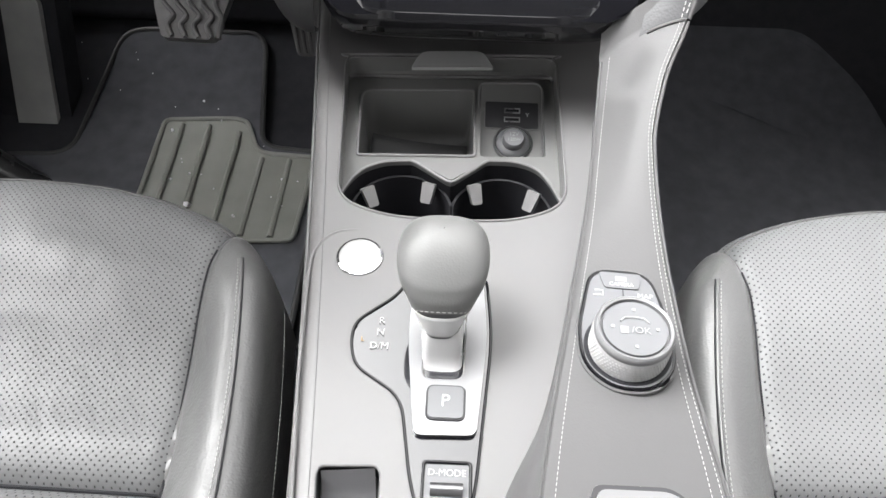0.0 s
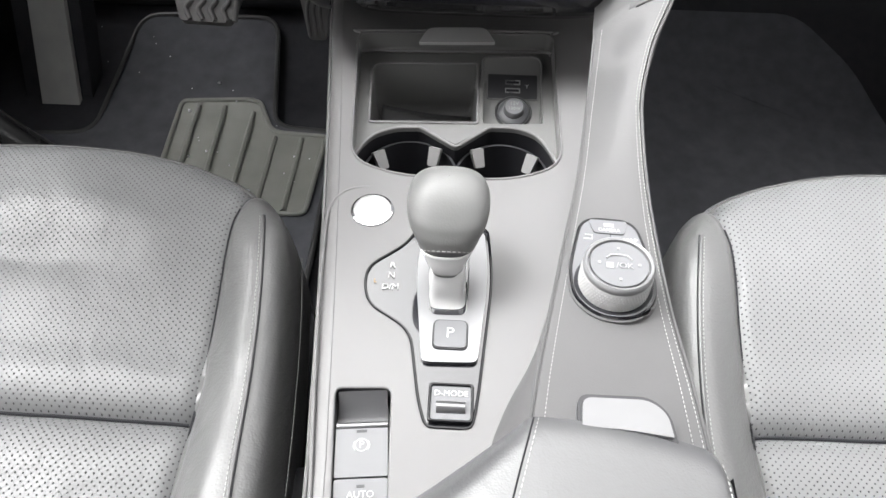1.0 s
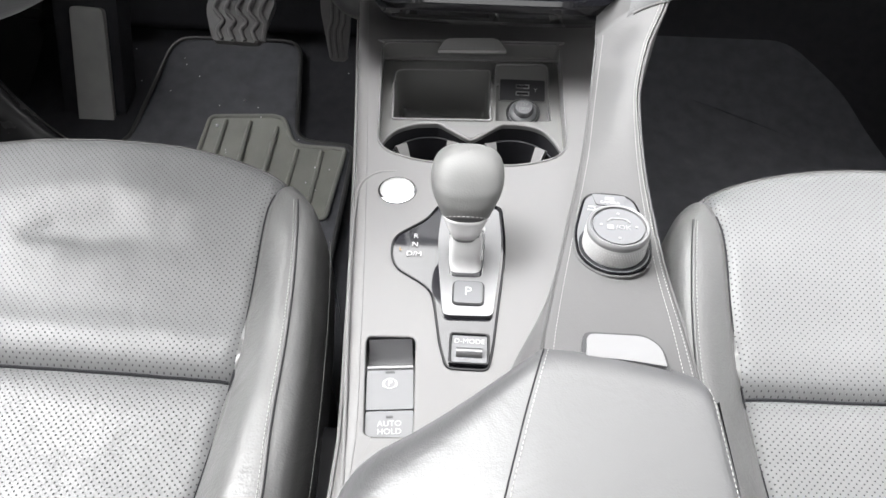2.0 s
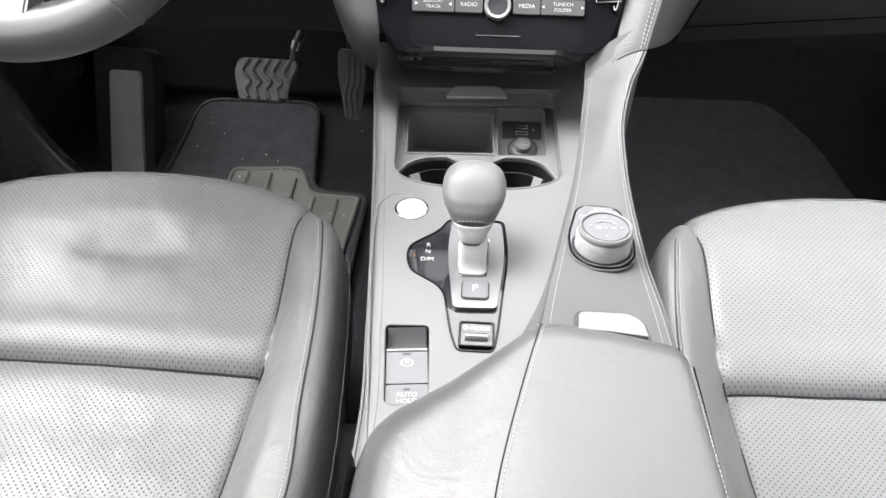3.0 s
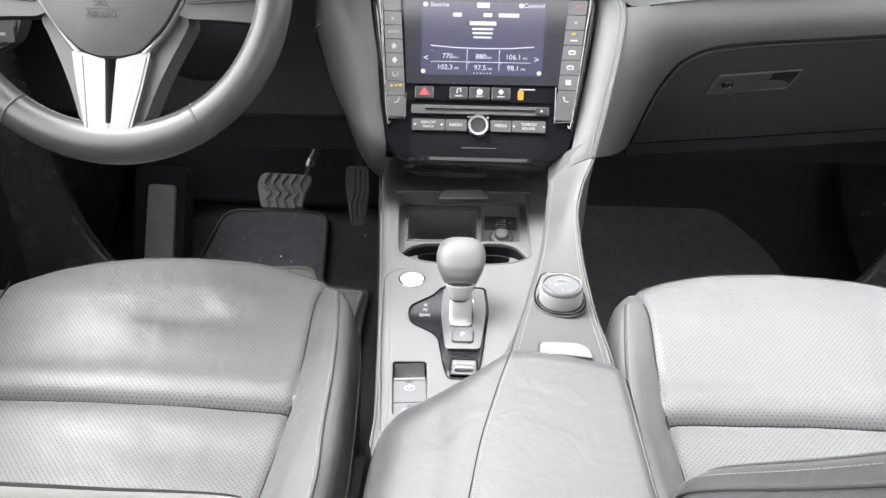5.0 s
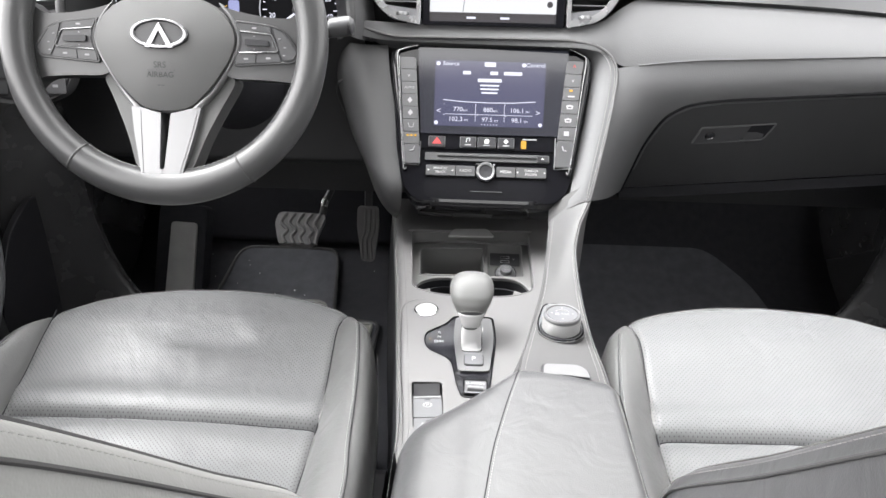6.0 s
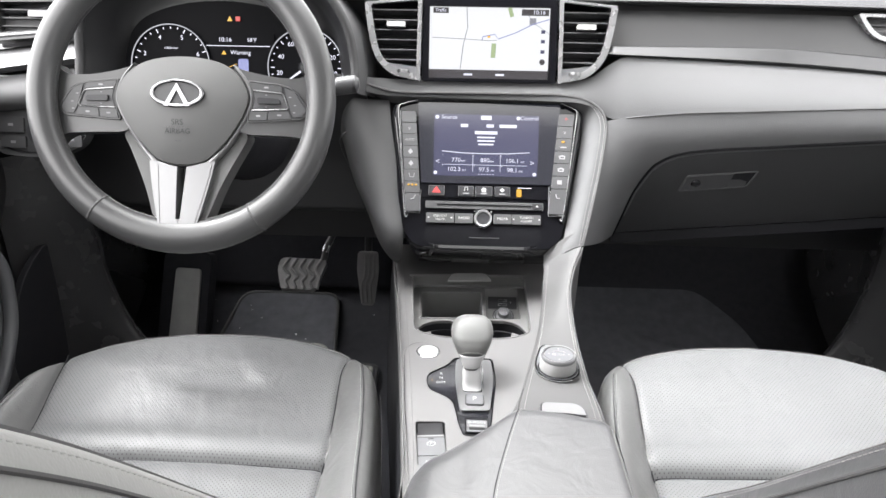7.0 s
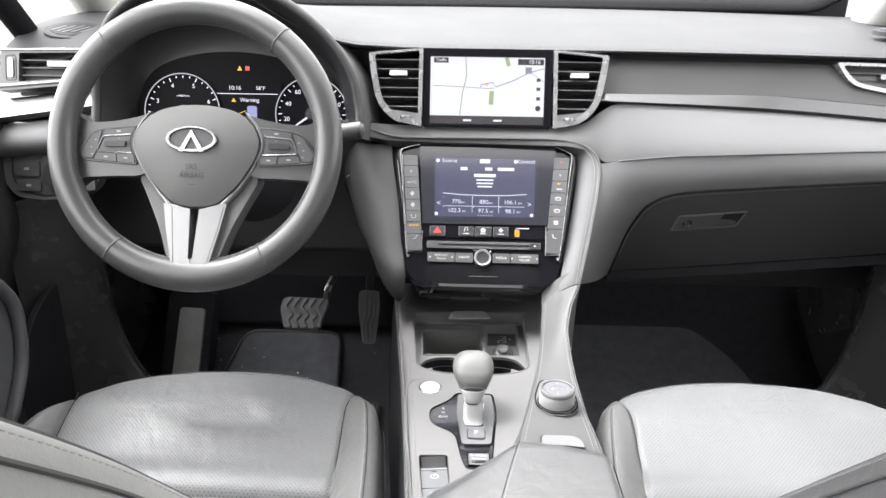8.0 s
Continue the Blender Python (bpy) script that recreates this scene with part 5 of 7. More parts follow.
def mid(u, v):
    x = -0.24 + 1.04 * u
    zt, zb, yb = tab(x, MID_T), tab(x, MID_B), tab(x, MID_Y)
    yt = 0.600 + 0.3 * (zt - 0.78) + 0.004
    k = v
    return (x, yt + (yb - yt) * math.sin(k * 1.5708) ** 1.0 * (0.5 + 0.5 * k) if k < 1 else yb, zt + (zb - zt) * k**1.25)


mid_pad = part("mid_pad", sheet(mid, 110, 14), PAD, dash, "padded grey leather middle roll")
hood_pts = [on(STACK, x, y, w) for x, y, w in ((-0.1996, 0.2098, 0.010), (-0.144, 0.192, 0.014), (-0.07, 0.1902, 0.016), (0.0, 0.1901, 0.017), (0.07, 0.1900, 0.017), (0.118, 0.1890, 0.016), (0.158, 0.1790, 0.014), (0.178, 0.1520, 0.012), (0.174, 0.1007, 0.011), (0.159, 0.0272, 0.010), (0.143, -0.0400, 0.0115))]
hood_c = spline(hood_pts, 10)
inner_pts = [on(STACK, x, y, w) for x, y, w in ((-0.175, 0.196, -0.012), (-0.144, 0.184, -0.012), (-0.07, 0.184, -0.010), (0.0, 0.184, -0.010), (0.07, 0.184, -0.010), (0.112, 0.182, -0.010), (0.140, 0.172, -0.010), (0.146, 0.148, -0.008), (0.140, 0.098, -0.008), (0.126, 0.022, -0.006), (0.098, -0.058, 0.006))]
inner_pts[-1] = Vector((0.1120, 0.4440, 0.5150))
inner_c = spline(inner_pts, 10)
LIP = (0.0, 0.08, 0.16, 0.24, 0.4, 0.55, 0.7, 0.85, 1.0)
swell = [max(0, (i - 84) / 16) ** 1.5 for i in range(len(hood_c))]
lip = [[a.lerp(b, k) + Vector((0, -0.004, 0.002)) * (1 - s) * math.sin(k * 3.14) + Vector((0, -0.001, 0.0066)) * s * math.sin(k * 3.14) ** 0.8 for a, b, s in zip(hood_c, inner_c, swell)] for k in LIP]
for r, f in enumerate(LIP):
    q = (1 - 0.55 * f) * 12
    c = min(int(q), 11)
    goal = last[1 + c].lerp(last[2 + c], q - c)
    for i in range(88, len(hood_c)):
        s = (i - 88) / (len(hood_c) - 89)
        lip[r][i] = lip[r][i].lerp(goal, s * s * (3 - 2 * s))
part("hood_lip", loft(lip), LIP_LEATHER, dash, "dark leather hood lip round the centre stack")
for r in (1, 3):
    part("stitching", stitches([p + Vector((-0.0003, -0.0006, 0.0004)) for p in lip[r][60:]], 0.0042, 0.0029, 0.00040), THREAD, mid_pad, "pale stitching")
part("stitching", stitches([p + Vector((0, -0.001, 0.002)) for p in hood_c[8:62]], 0.0050, 0.0032, 0.0004), DARK_THREAD, mid_pad)
part("lip_bead", tube(hood_c, 0.0022, 8), LEATHER_SIDE, mid_pad)

# lower right: roll to the glove box, and the glove box
gl_pts = [on(GLOVE, x, y) for x, y in ((0.600, 0.0915), (0.4248, 0.0740), (0.330, 0.0640), (0.2868, 0.0545), (0.2640, 0.0390), (0.2510, 0.0200), (0.2364, -0.0282), (0.2290, -0.0850), (0.2226, -0.1377))]
gl_c = spline(gl_pts, 8)
cr = []
for i in range(len(gl_c)):
    k = i / (len(gl_c) - 1)
    if k < 0.5:
        x = 0.80 + (0.186 - 0.80) * (k / 0.5)
        cr.append(Vector((x, tab(x, MID_Y), tab(x, MID_B))))
    else:
        j = int(round(70 + (len(hood_c) - 1 - 70) * (k - 0.5) / 0.5))
        cr.append(hood_c[j].copy())
gl_c[0] = Vector((0.80, 0.53, 0.675))
low_rows = [[a.lerp(b, k / 20) + Vector((0, -0.010 * math.sin(k / 20 * 3.14), 0)) for a, b in zip(cr, gl_c)] for k in range(21)]
for _ in range(40):
    low_rows = [low_rows[0]] + [[low_rows[r][0]] + [(low_rows[r - 1][c] + low_rows[r + 1][c] + low_rows[r][c - 1] + low_rows[r][c + 1]) * 0.25 for c in range(1, len(cr) - 1)] + [low_rows[r][-1]] for r in range(1, 20)] + [low_rows[20]]
low_pad = part("lower_pad", loft(low_rows), PAD, dash, "grey leather panel above the glove box", angle=80)
part("seam", tube(cr[: len(cr) // 2], 0.0013, 6), PAD_DARK, low_pad)
g_out = [Vector((x, y)) for x, y in ((0.80, 0.100), (0.600, 0.0890), (0.4248, 0.0715), (0.330, 0.0615), (0.2885, 0.0520), (0.2665, 0.0370), (0.2535, 0.0185), (0.2390, -0.0285), (0.2315, -0.085), (0.2250, -0.1377), (0.45, -0.108), (0.673, -0.077), (0.80, -0.060))]
hole = rounded([(0.3074, -0.0259), (0.3140, 0.0073), (0.4180, 0.0205), (0.4095, -0.0125)], 0.003)
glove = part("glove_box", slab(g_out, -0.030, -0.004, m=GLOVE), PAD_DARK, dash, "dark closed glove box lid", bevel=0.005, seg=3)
part("lid_gap", tube(gl_c, 0.0024, 8), FRIT, dash, "dark gap round the glove box lid")
part("handle_recess", slab(hole, -0.006, -0.0034, m=GLOVE), BLACK, glove)
part("handle", slab(rounded([(0.3090, -0.0245), (0.3150, 0.0062), (0.3830, 0.0150), (0.3770, -0.0155)], 0.002), -0.006, -0.0012, m=GLOVE), KEY_DARK, glove, "dark grey glove box handle", bevel=0.001)
# paler than the lid: the highlight on its rounded top is painted in
part("lid_edge", tube([on(GLOVE, p.x, p.y - 0.003, -0.0050) for p in g_out[1:9]], 0.0042, 10), PAD, glove, "raised upper edge of the lid, paler for its highlight")
part("handle_edge", tube([on(GLOVE, p.x, p.y, -0.0024) for p in hole], 0.0013, 6, True), PAD, glove, "dark edge round the handle")
part("scoop", sheet(lambda u, v: on(GLOVE, 0.379 + 0.029 * u, -0.0145 + 0.016 * v, -0.0028 + 0.0016 * (1 - v) - 0.0010 * u), 4, 6), KEY_DARK, glove, "dark sloping finger scoop")
part("lock", lathe([(0.0075, -0.004), (0.0075, -0.001), (0.0062, 0.0), (0.0058, -0.0015), (0.0, -0.0015)], at2(GLOVE, 0.3295, -0.0070, 0.001)), BADGE, glove, "chrome key lock")
part("keyway", slab(box2(-0.0006, -0.0028, 0.0006, 0.0028), -0.0014, -0.0008, m=at2(GLOVE, 0.3295, -0.0070, 0)), PLASTIC, glove)
part("underside", loft([[on(GLOVE, x, y, -0.006) for x, y in ((0.2226, -0.1390), (0.45, -0.1095), (0.673, -0.0785), (0.80, -0.0615))], [on(GLOVE, x, y - 0.014, 0.004) for x, y in ((0.2226, -0.1390), (0.45, -0.1095), (0.673, -0.0785), (0.80, -0.0615))], [Vector((x, 0.80, 0.46)) for x in (0.20, 0.45, 0.673, 0.80)]]), BLACK, dash, "dark dash underside")

# upper screen and its vents
upd = part("upper_display", slab(rounded(box2(-0.0985, -0.0605, 0.1015, 0.0610), 0.003), -0.02, 0.0035, [box2(-0.0890, -0.0550, 0.0900, 0.0490)], m=UPPER), PIANO, dash, "navigation screen in a glossy black frame", bevel=0.0012)
part("screen", slab(box2(-0.0895, -0.0420, 0.0905, 0.0495), -0.004, -0.0005, m=UPPER), SCREEN_MAP, upd, "lit map screen")
part("screen_bar", slab(box2(-0.0895, -0.0552, 0.0905, -0.0420), -0.004, -0.0004, m=UPPER), MAP_BAR, upd)


def line(m, pts, w, mat, parent, h=0.0, name="screen_line"):
    """A flat printed line of width w along pts in the plane of m."""
    rows = []
    pts = [Vector((*p, 0)) for p in pts]
    for i, p in enumerate(pts):
        d = (pts[min(i + 1, len(pts) - 1)] - pts[max(i - 1, 0)]).normalized()
        n = Vector((-d.y, d.x, 0)) * w * 0.5
        rows.append([m @ (p + n + Vector((0, 0, h))), m @ (p - n + Vector((0, 0, h)))])
    return part(name, loft(rows), mat, parent)


line(UPPER, [(-0.034, 0.0490), (-0.032, 0.02), (-0.038, -0.005), (-0.042, -0.0415)], 0.0012, MAP_ROAD, upd)
line(UPPER, [(-0.085, 0.0045), (-0.040, 0.0030), (0.0, 0.0010), (0.012, 0.0015)], 0.0009, MAP_ROAD, upd)
line(UPPER, [(0.05, 0.0490), (0.066, 0.028), (0.09, 0.012)], 0.0007, MAP_ROAD, upd)
line(UPPER, [(-0.010, 0.0020), (-0.009, 0.0065), (0.009, 0.0105), (0.014, 0.0035), (0.040, 0.0130), (0.066, 0.0260), (0.0895, 0.0330)], 0.0013, MAP_ROUTE, upd, 0.0002)
line(UPPER, [(0.030, 0.0490), (0.034, 0.036)], 0.006, MAP_PARK, upd, 0.0001)
line(UPPER, [(0.008, -0.003), (0.007, -0.024)], 0.007, MAP_PARK, upd, 0.0001)
line(UPPER, [(-0.002, 0.0065), (0.002, 0.0065)], 0.003, GLOW_AMBER, upd, 0.0004)
part("screen_label", slab(box2(-0.0840, 0.0400, -0.0610, 0.0480), -0.0005, 0.0, m=UPPER), MAP_BAR, upd)
text("Traffic", 0.0065, at2(UPPER, -0.0725, 0.0440, 0.0), GLOW_TEXT, upd)
part("screen_label", slab(box2(0.0480, 0.0380, 0.0885, 0.0470), -0.0005, 0.0, m=UPPER), MAP_BAR, upd)
text("10:16", 0.0085, at2(UPPER, 0.0740, 0.0425, 0.0), GLOW_TEXT, upd)
part("screen_icon", slab(box2(0.0600, 0.0250, 0.0700, 0.0345), -0.0005, 0.0, m=UPPER), MAP_ROAD, upd)
for y in (0.015, 0.001, -0.014):
    part("screen_icon", slab(box2(0.0780, y - 0.0025, 0.0840, y + 0.0025), -0.0005, 0.0, m=UPPER), SCREEN_BLUE, upd)
part("screen_icon", slab(ellipse(0.0810, -0.0290, 0.0042, 0.0042, 20), -0.0005, 0.0, m=UPPER), MAP_BAR, upd)
for x in (-0.030, 0.018):
    part("screen_icon", slab(box2(x - 0.0065, -0.0505, x + 0.0065, -0.0475), -0.0004, 0.0, m=UPPER), GLOW_TEXT, upd)


def side_vent(sg):
    """A vent beside the screen; its outer edge sweeps in towards the bottom."""
    R = lambda pts: [Vector((sg * x + 0.0015, y)) for x, y in pts]
    o = rounded(R([(0.1020, 0.0610), (0.1880, 0.0530), (0.1840, 0.0200), (0.1750, -0.0240), (0.1500, -0.0520), (0.1035, -0.0605)]), [0.002, 0.004, 0.02, 0.02, 0.025, 0.002])
    i = rounded(R([(0.1080, 0.0570), (0.1785, 0.0505), (0.1745, 0.0190), (0.1655, -0.0220), (0.1420, -0.0440), (0.1095, -0.0505)]), [0.002, 0.004, 0.02, 0.02, 0.022, 0.002])
    v = part("air_vent", slab(o, -0.015, 0.006, [i], m=UPPER), VENT, dash, "air vent in a swept silver frame", bevel=0.0030, seg=4)
    part("vent_back", slab(o, -0.05, -0.045, m=UPPER), BLACK, v)
    part("vent_wall", loft([[on(UPPER, p.x, p.y, -0.003) for p in i + i[:1]], [on(UPPER, p.x * 0.98, p.y, -0.048) for p in i + i[:1]]]), BLACK, v)
    for k in range(6):
        y = 0.0440 - k * 0.0145
        x1 = tab(y, [(-0.06, 0.138), (-0.045, 0.150), (-0.024, 0.1665), (0.02, 0.1765), (0.05, 0.181)])
        part("slat", slab(box2(0.1065, -0.0010, x1, 0.0010), -0.020, -0.001, m=at2(UPPER, 0.0015, y, 0) @ Matrix.Diagonal((sg, 1, 1, 1)) @ pose(0, 0, 0, -12)) if sg > 0 else slab(box2(-x1, -0.0010, -0.1065, 0.0010), -0.020, -0.001, m=at2(UPPER, 0.0015, y, 0) @ pose(0, 0, 0, -12)), KEY_DARK, v, bevel=0.0004)
    part("vent_tab", slab(rounded(box2(sg * 0.142 - 0.0115, 0.0185, sg * 0.142 + 0.0165, 0.0260), 0.0015), -0.004, 0.006, m=UPPER), WHITE_CAP, v, "silver vent tab", bevel=0.0012)
    part("lower_cover", slab(rounded(R([(0.1075, -0.0400), (0.1560, -0.0340), (0.1430, -0.0485), (0.1080, -0.0550)]), 0.002), -0.006, 0.0045, m=UPPER), BUTTON, v, bevel=0.001)
    part("thumbwheel", lathe([(0.0085, -0.0025), (0.0092, 0.0), (0.0085, 0.0025)], Matrix.Translation(on(UPPER, sg * 0.129 + 0.0015, -0.0465, 0.004)) @ UPPER.to_3x3().to_4x4() @ pose(0, 0, 0, 90), 20), SILVER, v, "silver thumbwheel")


side_vent(-1)
side_vent(1)

# centre stack: lower screen, key strips, buttons
st_out = rounded([(-0.143, 0.1725), (-0.105, 0.1825), (0.1135, 0.1815), (0.1415, 0.1715), (0.1415, 0.147), (0.1244, 0.0175), (0.1120, -0.030), (0.0960, -0.0440), (-0.0990, -0.0440), (-0.1180, -0.024), (-0.1290, 0.03)], 0.010)
stack = part("stack_panel", slab(st_out, -0.035, 0.0, m=STACK), PIANO, dash, "glossy black centre stack with touch screen", bevel=0.003, seg=3)
part("screen_glass", slab(rounded([(-0.1045, 0.1795), (0.1120, 0.1795), (0.1045, 0.0525), (-0.0955, 0.0520)], 0.003), 0.0, 0.0035, m=STACK), SCREEN_DARK, stack, "dark blue touch screen glass", bevel=0.001)
part("screen_area", slab([(-0.0790, 0.1610), (0.0800, 0.1605), (0.0770, 0.0640), (-0.0775, 0.0635)], 0.003, 0.0037, m=STACK), SCREEN_BLUE, stack, "lit blue-violet radio screen")
SL = at2(STACK, 0, 0, 0.0038)
text("Source", 0.0085, at2(SL, -0.0560, 0.1560), GLOW_TEXT, stack)
text("Control", 0.0085, at2(SL, 0.0650, 0.1560), GLOW_TEXT, stack)
for x in (-0.0745, 0.0485):
    part("screen_icon", slab(ellipse(x, 0.1560, 0.0030, 0.0030, 16), 0, 0.0003, m=SL), GLOW_TEXT, stack)
for x, y, w, h in ((0.0, 0.1560, 0.016, 0.0065), (-0.0330, 0.1430, 0.011, 0.0050), (0.0060, 0.1430, 0.011, 0.0050), (0.0330, 0.1430, 0.026, 0.0050), (0.0, 0.1320, 0.034, 0.0050), (0.0, 0.1245, 0.027, 0.0024), (0.0, 0.1190, 0.026, 0.0024), (0.0, 0.1135, 0.023, 0.0024)):
    part("screen_bar", slab(box2(x - w / 2, y - h / 2, x + w / 2, y + h / 2), 0, 0.0003, m=SL), GLOW_TEXT, stack)
line(SL, [(-0.066, 0.1020), (-0.035, 0.0995), (0.0, 0.0988), (0.035, 0.0995), (0.066, 0.1020)], 0.0012, GLOW_TEXT, stack, 0.0002)
line(SL, [(-0.062, 0.0810), (0.062, 0.0810)], 0.0007, GLOW_TEXT, stack, 0.0002)
for x in (-0.019, 0.022):
    line(SL, [(x, 0.0965), (x, 0.0705)], 0.0007, GLOW_TEXT, stack, 0.0002)
for s, x, y in (("770", -0.0440, 0.0880), ("880", -0.0010, 0.0880), ("106.1", 0.0400, 0.0880), ("102.3", -0.0470, 0.0735), ("97.5", -0.0020, 0.0735), ("98.1", 0.0400, 0.0735)):
    text(s, 0.0092, at2(SL, x, y), GLOW_TEXT, stack)
    text("AM" if s in ("770", "880") else "FM", 0.0045, at2(SL, x + 0.0030 + 0.0024 * len(s), y - 0.0015), GLOW_TEXT, stack)
for s, x, y in (("1", -0.064, 0.0955), ("2", -0.0185, 0.0955), ("3", 0.0225, 0.0955), ("4", -0.064, 0.0800), ("5", -0.0165, 0.0800), ("6", 0.0240, 0.0800)):
    text(s, 0.0042, at2(SL, x, y), GLOW_TEXT, stack)
text("<", 0.0120, at2(SL, -0.0715, 0.0850), GLOW_TEXT, stack)
text(">", 0.0120, at2(SL, 0.0695, 0.0850), GLOW_TEXT, stack)
for x in (-0.0745, 0.0730):
    part("screen_icon", slab(ellipse(x, 0.0680, 0.0028, 0.0028, 16), 0, 0.0003, m=SL), GLOW_TEXT, stack)
for k in range(6):
    part("screen_icon", slab(ellipse(-0.0095 + 0.0042 * k, 0.0665, 0.0008, 0.0008, 8), 0, 0.0003, m=SL), GLOW_TEXT, stack)


def key_strip(x0, x1, dx, n, wide_last):
    """A slanting column of keys beside the touch screen."""
    y0, y1 = 0.1645, 0.0075
    hs = [1.0] * (n - 1) + [wide_last]
    y, tot = y0, sum(hs)
    for k, h in enumerate(hs):
        ya, yb = y, y - (y0 - y1) * h / tot
        sh = lambda q: dx * (y0 - q) / (y0 - y1)
        ka = rounded([(x0 + sh(ya), ya - 0.0004), (x1 + sh(ya), ya - 0.0004), (x1 + sh(yb), yb + 0.0004), (x0 + sh(yb), yb + 0.0004)], 0.003 if k in (0, n - 1) else 0.0006)
        key = part("key", slab(ka, 0.0, 0.0045, m=STACK), KEY_DARK, stack, "dark grey climate key", bevel=0.0006)
        cx_, cy_ = 0.5 * (x0 + x1) + sh(0.5 * (ya + yb)), 0.5 * (ya + yb)
        km = at2(STACK, cx_, cy_, 0.0045)
        yield k, key, km
        y = yb


for k, key, km in key_strip(-0.1300, -0.1075, 0.0135, 8, 1.5):
    if k == 1:
        text("v", 0.009, km, INK_DIM, key)
    elif k == 2:
        text("AUTO", 0.0052, km, INK_DIM, key)
    elif k in (3, 4):
        part("marking", slab([(-0.0036, 0), (0, -0.0044), (0.0036, 0), (0, 0.0044)], 0, 0.0004, m=km), INK_DIM, key)
    elif k == 5:
        part("marking", tube([on(km, -0.004, 0.003, 0.0003), on(km, -0.002, -0.003, 0.0003), on(km, 0.003, -0.003, 0.0003), on(km, 0.004, 0.003, 0.0003)], 0.0006, 6), INK_DIM, key)
    elif k == 6:
        for dx_ in (-0.0055, 0, 0.0055):
            part("lamp", slab(ellipse(dx_, 0.0035, 0.0019, 0.0016, 12), 0, 0.0005, m=km), GLOW_AMBER, key, "lit amber dot")
    elif k == 7:
        part("marking", tube([on(km, 0.0035, 0.0110, 0.0003), on(km, 0.0010, 0.0050, 0.0003), on(km, -0.0035, 0.0042, 0.0003)], 0.0010, 6), INK_DIM, key)
for k, key, km in key_strip(0.1095, 0.1330, -0.0160, 7, 2.0):
    if k == 0:
        text("^", 0.010, km, RED_INK, key)
    elif k == 1:
        text("v", 0.009, km, INK_DIM, key)
    elif k == 2:
        part("lamp", slab(box2(-0.0030, 0.0030, 0.0020, 0.0062), 0, 0.0005, m=km), GLOW_AMBER, key, "lit amber mark")
        part("marking", slab(box2(-0.0045, -0.0050, 0.0045, -0.0030), 0, 0.0004, m=km), INK_DIM, key)
    elif k in (3, 4):
        part("marking", slab([(-0.004, -0.0030), (0.004, -0.0030), (0.0050, 0.0020), (0, 0.0034), (-0.0050, 0.0020)], 0, 0.0004, [box2(-0.0025, -0.0015, 0.0025, 0.0008)], m=km), INK_DIM, key)
    elif k == 5:
        part("marking", slab(box2(-0.0035, -0.0030, 0.0035, 0.0035), 0, 0.0004, m=km), INK_DIM, key)
    elif k == 6:
        part("marking", tube([on(km, -0.0025, 0.0110, 0.0003), on(km, -0.0010, 0.0050, 0.0003), on(km, 0.0035, 0.0042, 0.0003)], 0.0010, 6), INK_DIM, key)
part("strip_edge", tube([on(STACK, *p, 0.0045) for p in ((-0.1315, 0.1650), (-0.1265, 0.1000), (-0.1165, 0.0060), (-0.0960, 0.0050), (-0.0948, 0.0400))], 0.0006, 6), SILVER, stack)
for sg, line_i, line_o in ((-1, ((-0.1040, 0.1815), (-0.1240, 0.1760), (-0.1325, 0.1670), (-0.1285, 0.1200), (-0.1180, 0.0080), (-0.1130, 0.0020)), (( -0.1060, 0.1850), (-0.1370, 0.1780), (-0.1455, 0.1665), (-0.1395, 0.1225), (-0.1225, 0.0110), (-0.1165, -0.0040))), (1, ((0.1120, 0.1815), (0.1290, 0.1730), (0.1350, 0.1650), (0.1305, 0.1260), (0.1150, 0.0080), (0.1100, 0.0020)), ((0.1130, 0.1840), (0.1400, 0.1730), (0.1475, 0.1610), (0.1430, 0.1290), (0.1215, 0.0060), (0.1165, -0.0060)))):
    ci, co = (spline([(x, y, 0) for x, y in l], 6) for l in (line_i, line_o))
    part("side_bevel", loft([[on(STACK, i.x + (o.x - i.x) * k, i.y + (o.y - i.y) * k, h) for i, o in zip(ci, co)] for k, h in ((0.0, 0.0005), (0.0, 0.0048), (0.15, 0.0056), (0.55, 0.0040), (0.85, -0.0005), (1.0, -0.0080))]), PIANO_EDGE, stack, "glossy black bevel beside the keys", angle=60)
    part("bevel_line", tube([on(STACK, i.x + (o.x - i.x) * 0.10, i.y + (o.y - i.y) * 0.10, 0.0058) for i, o in zip(ci, co)], 0.0007, 6), VENT, stack, "thin bright line round the keys")
part("strip_edge", tube([on(STACK, *p, 0.0045) for p in ((0.1180, 0.0060), (0.0940, 0.0045), (0.0950, 0.0500))], 0.0006, 6), SILVER, stack)

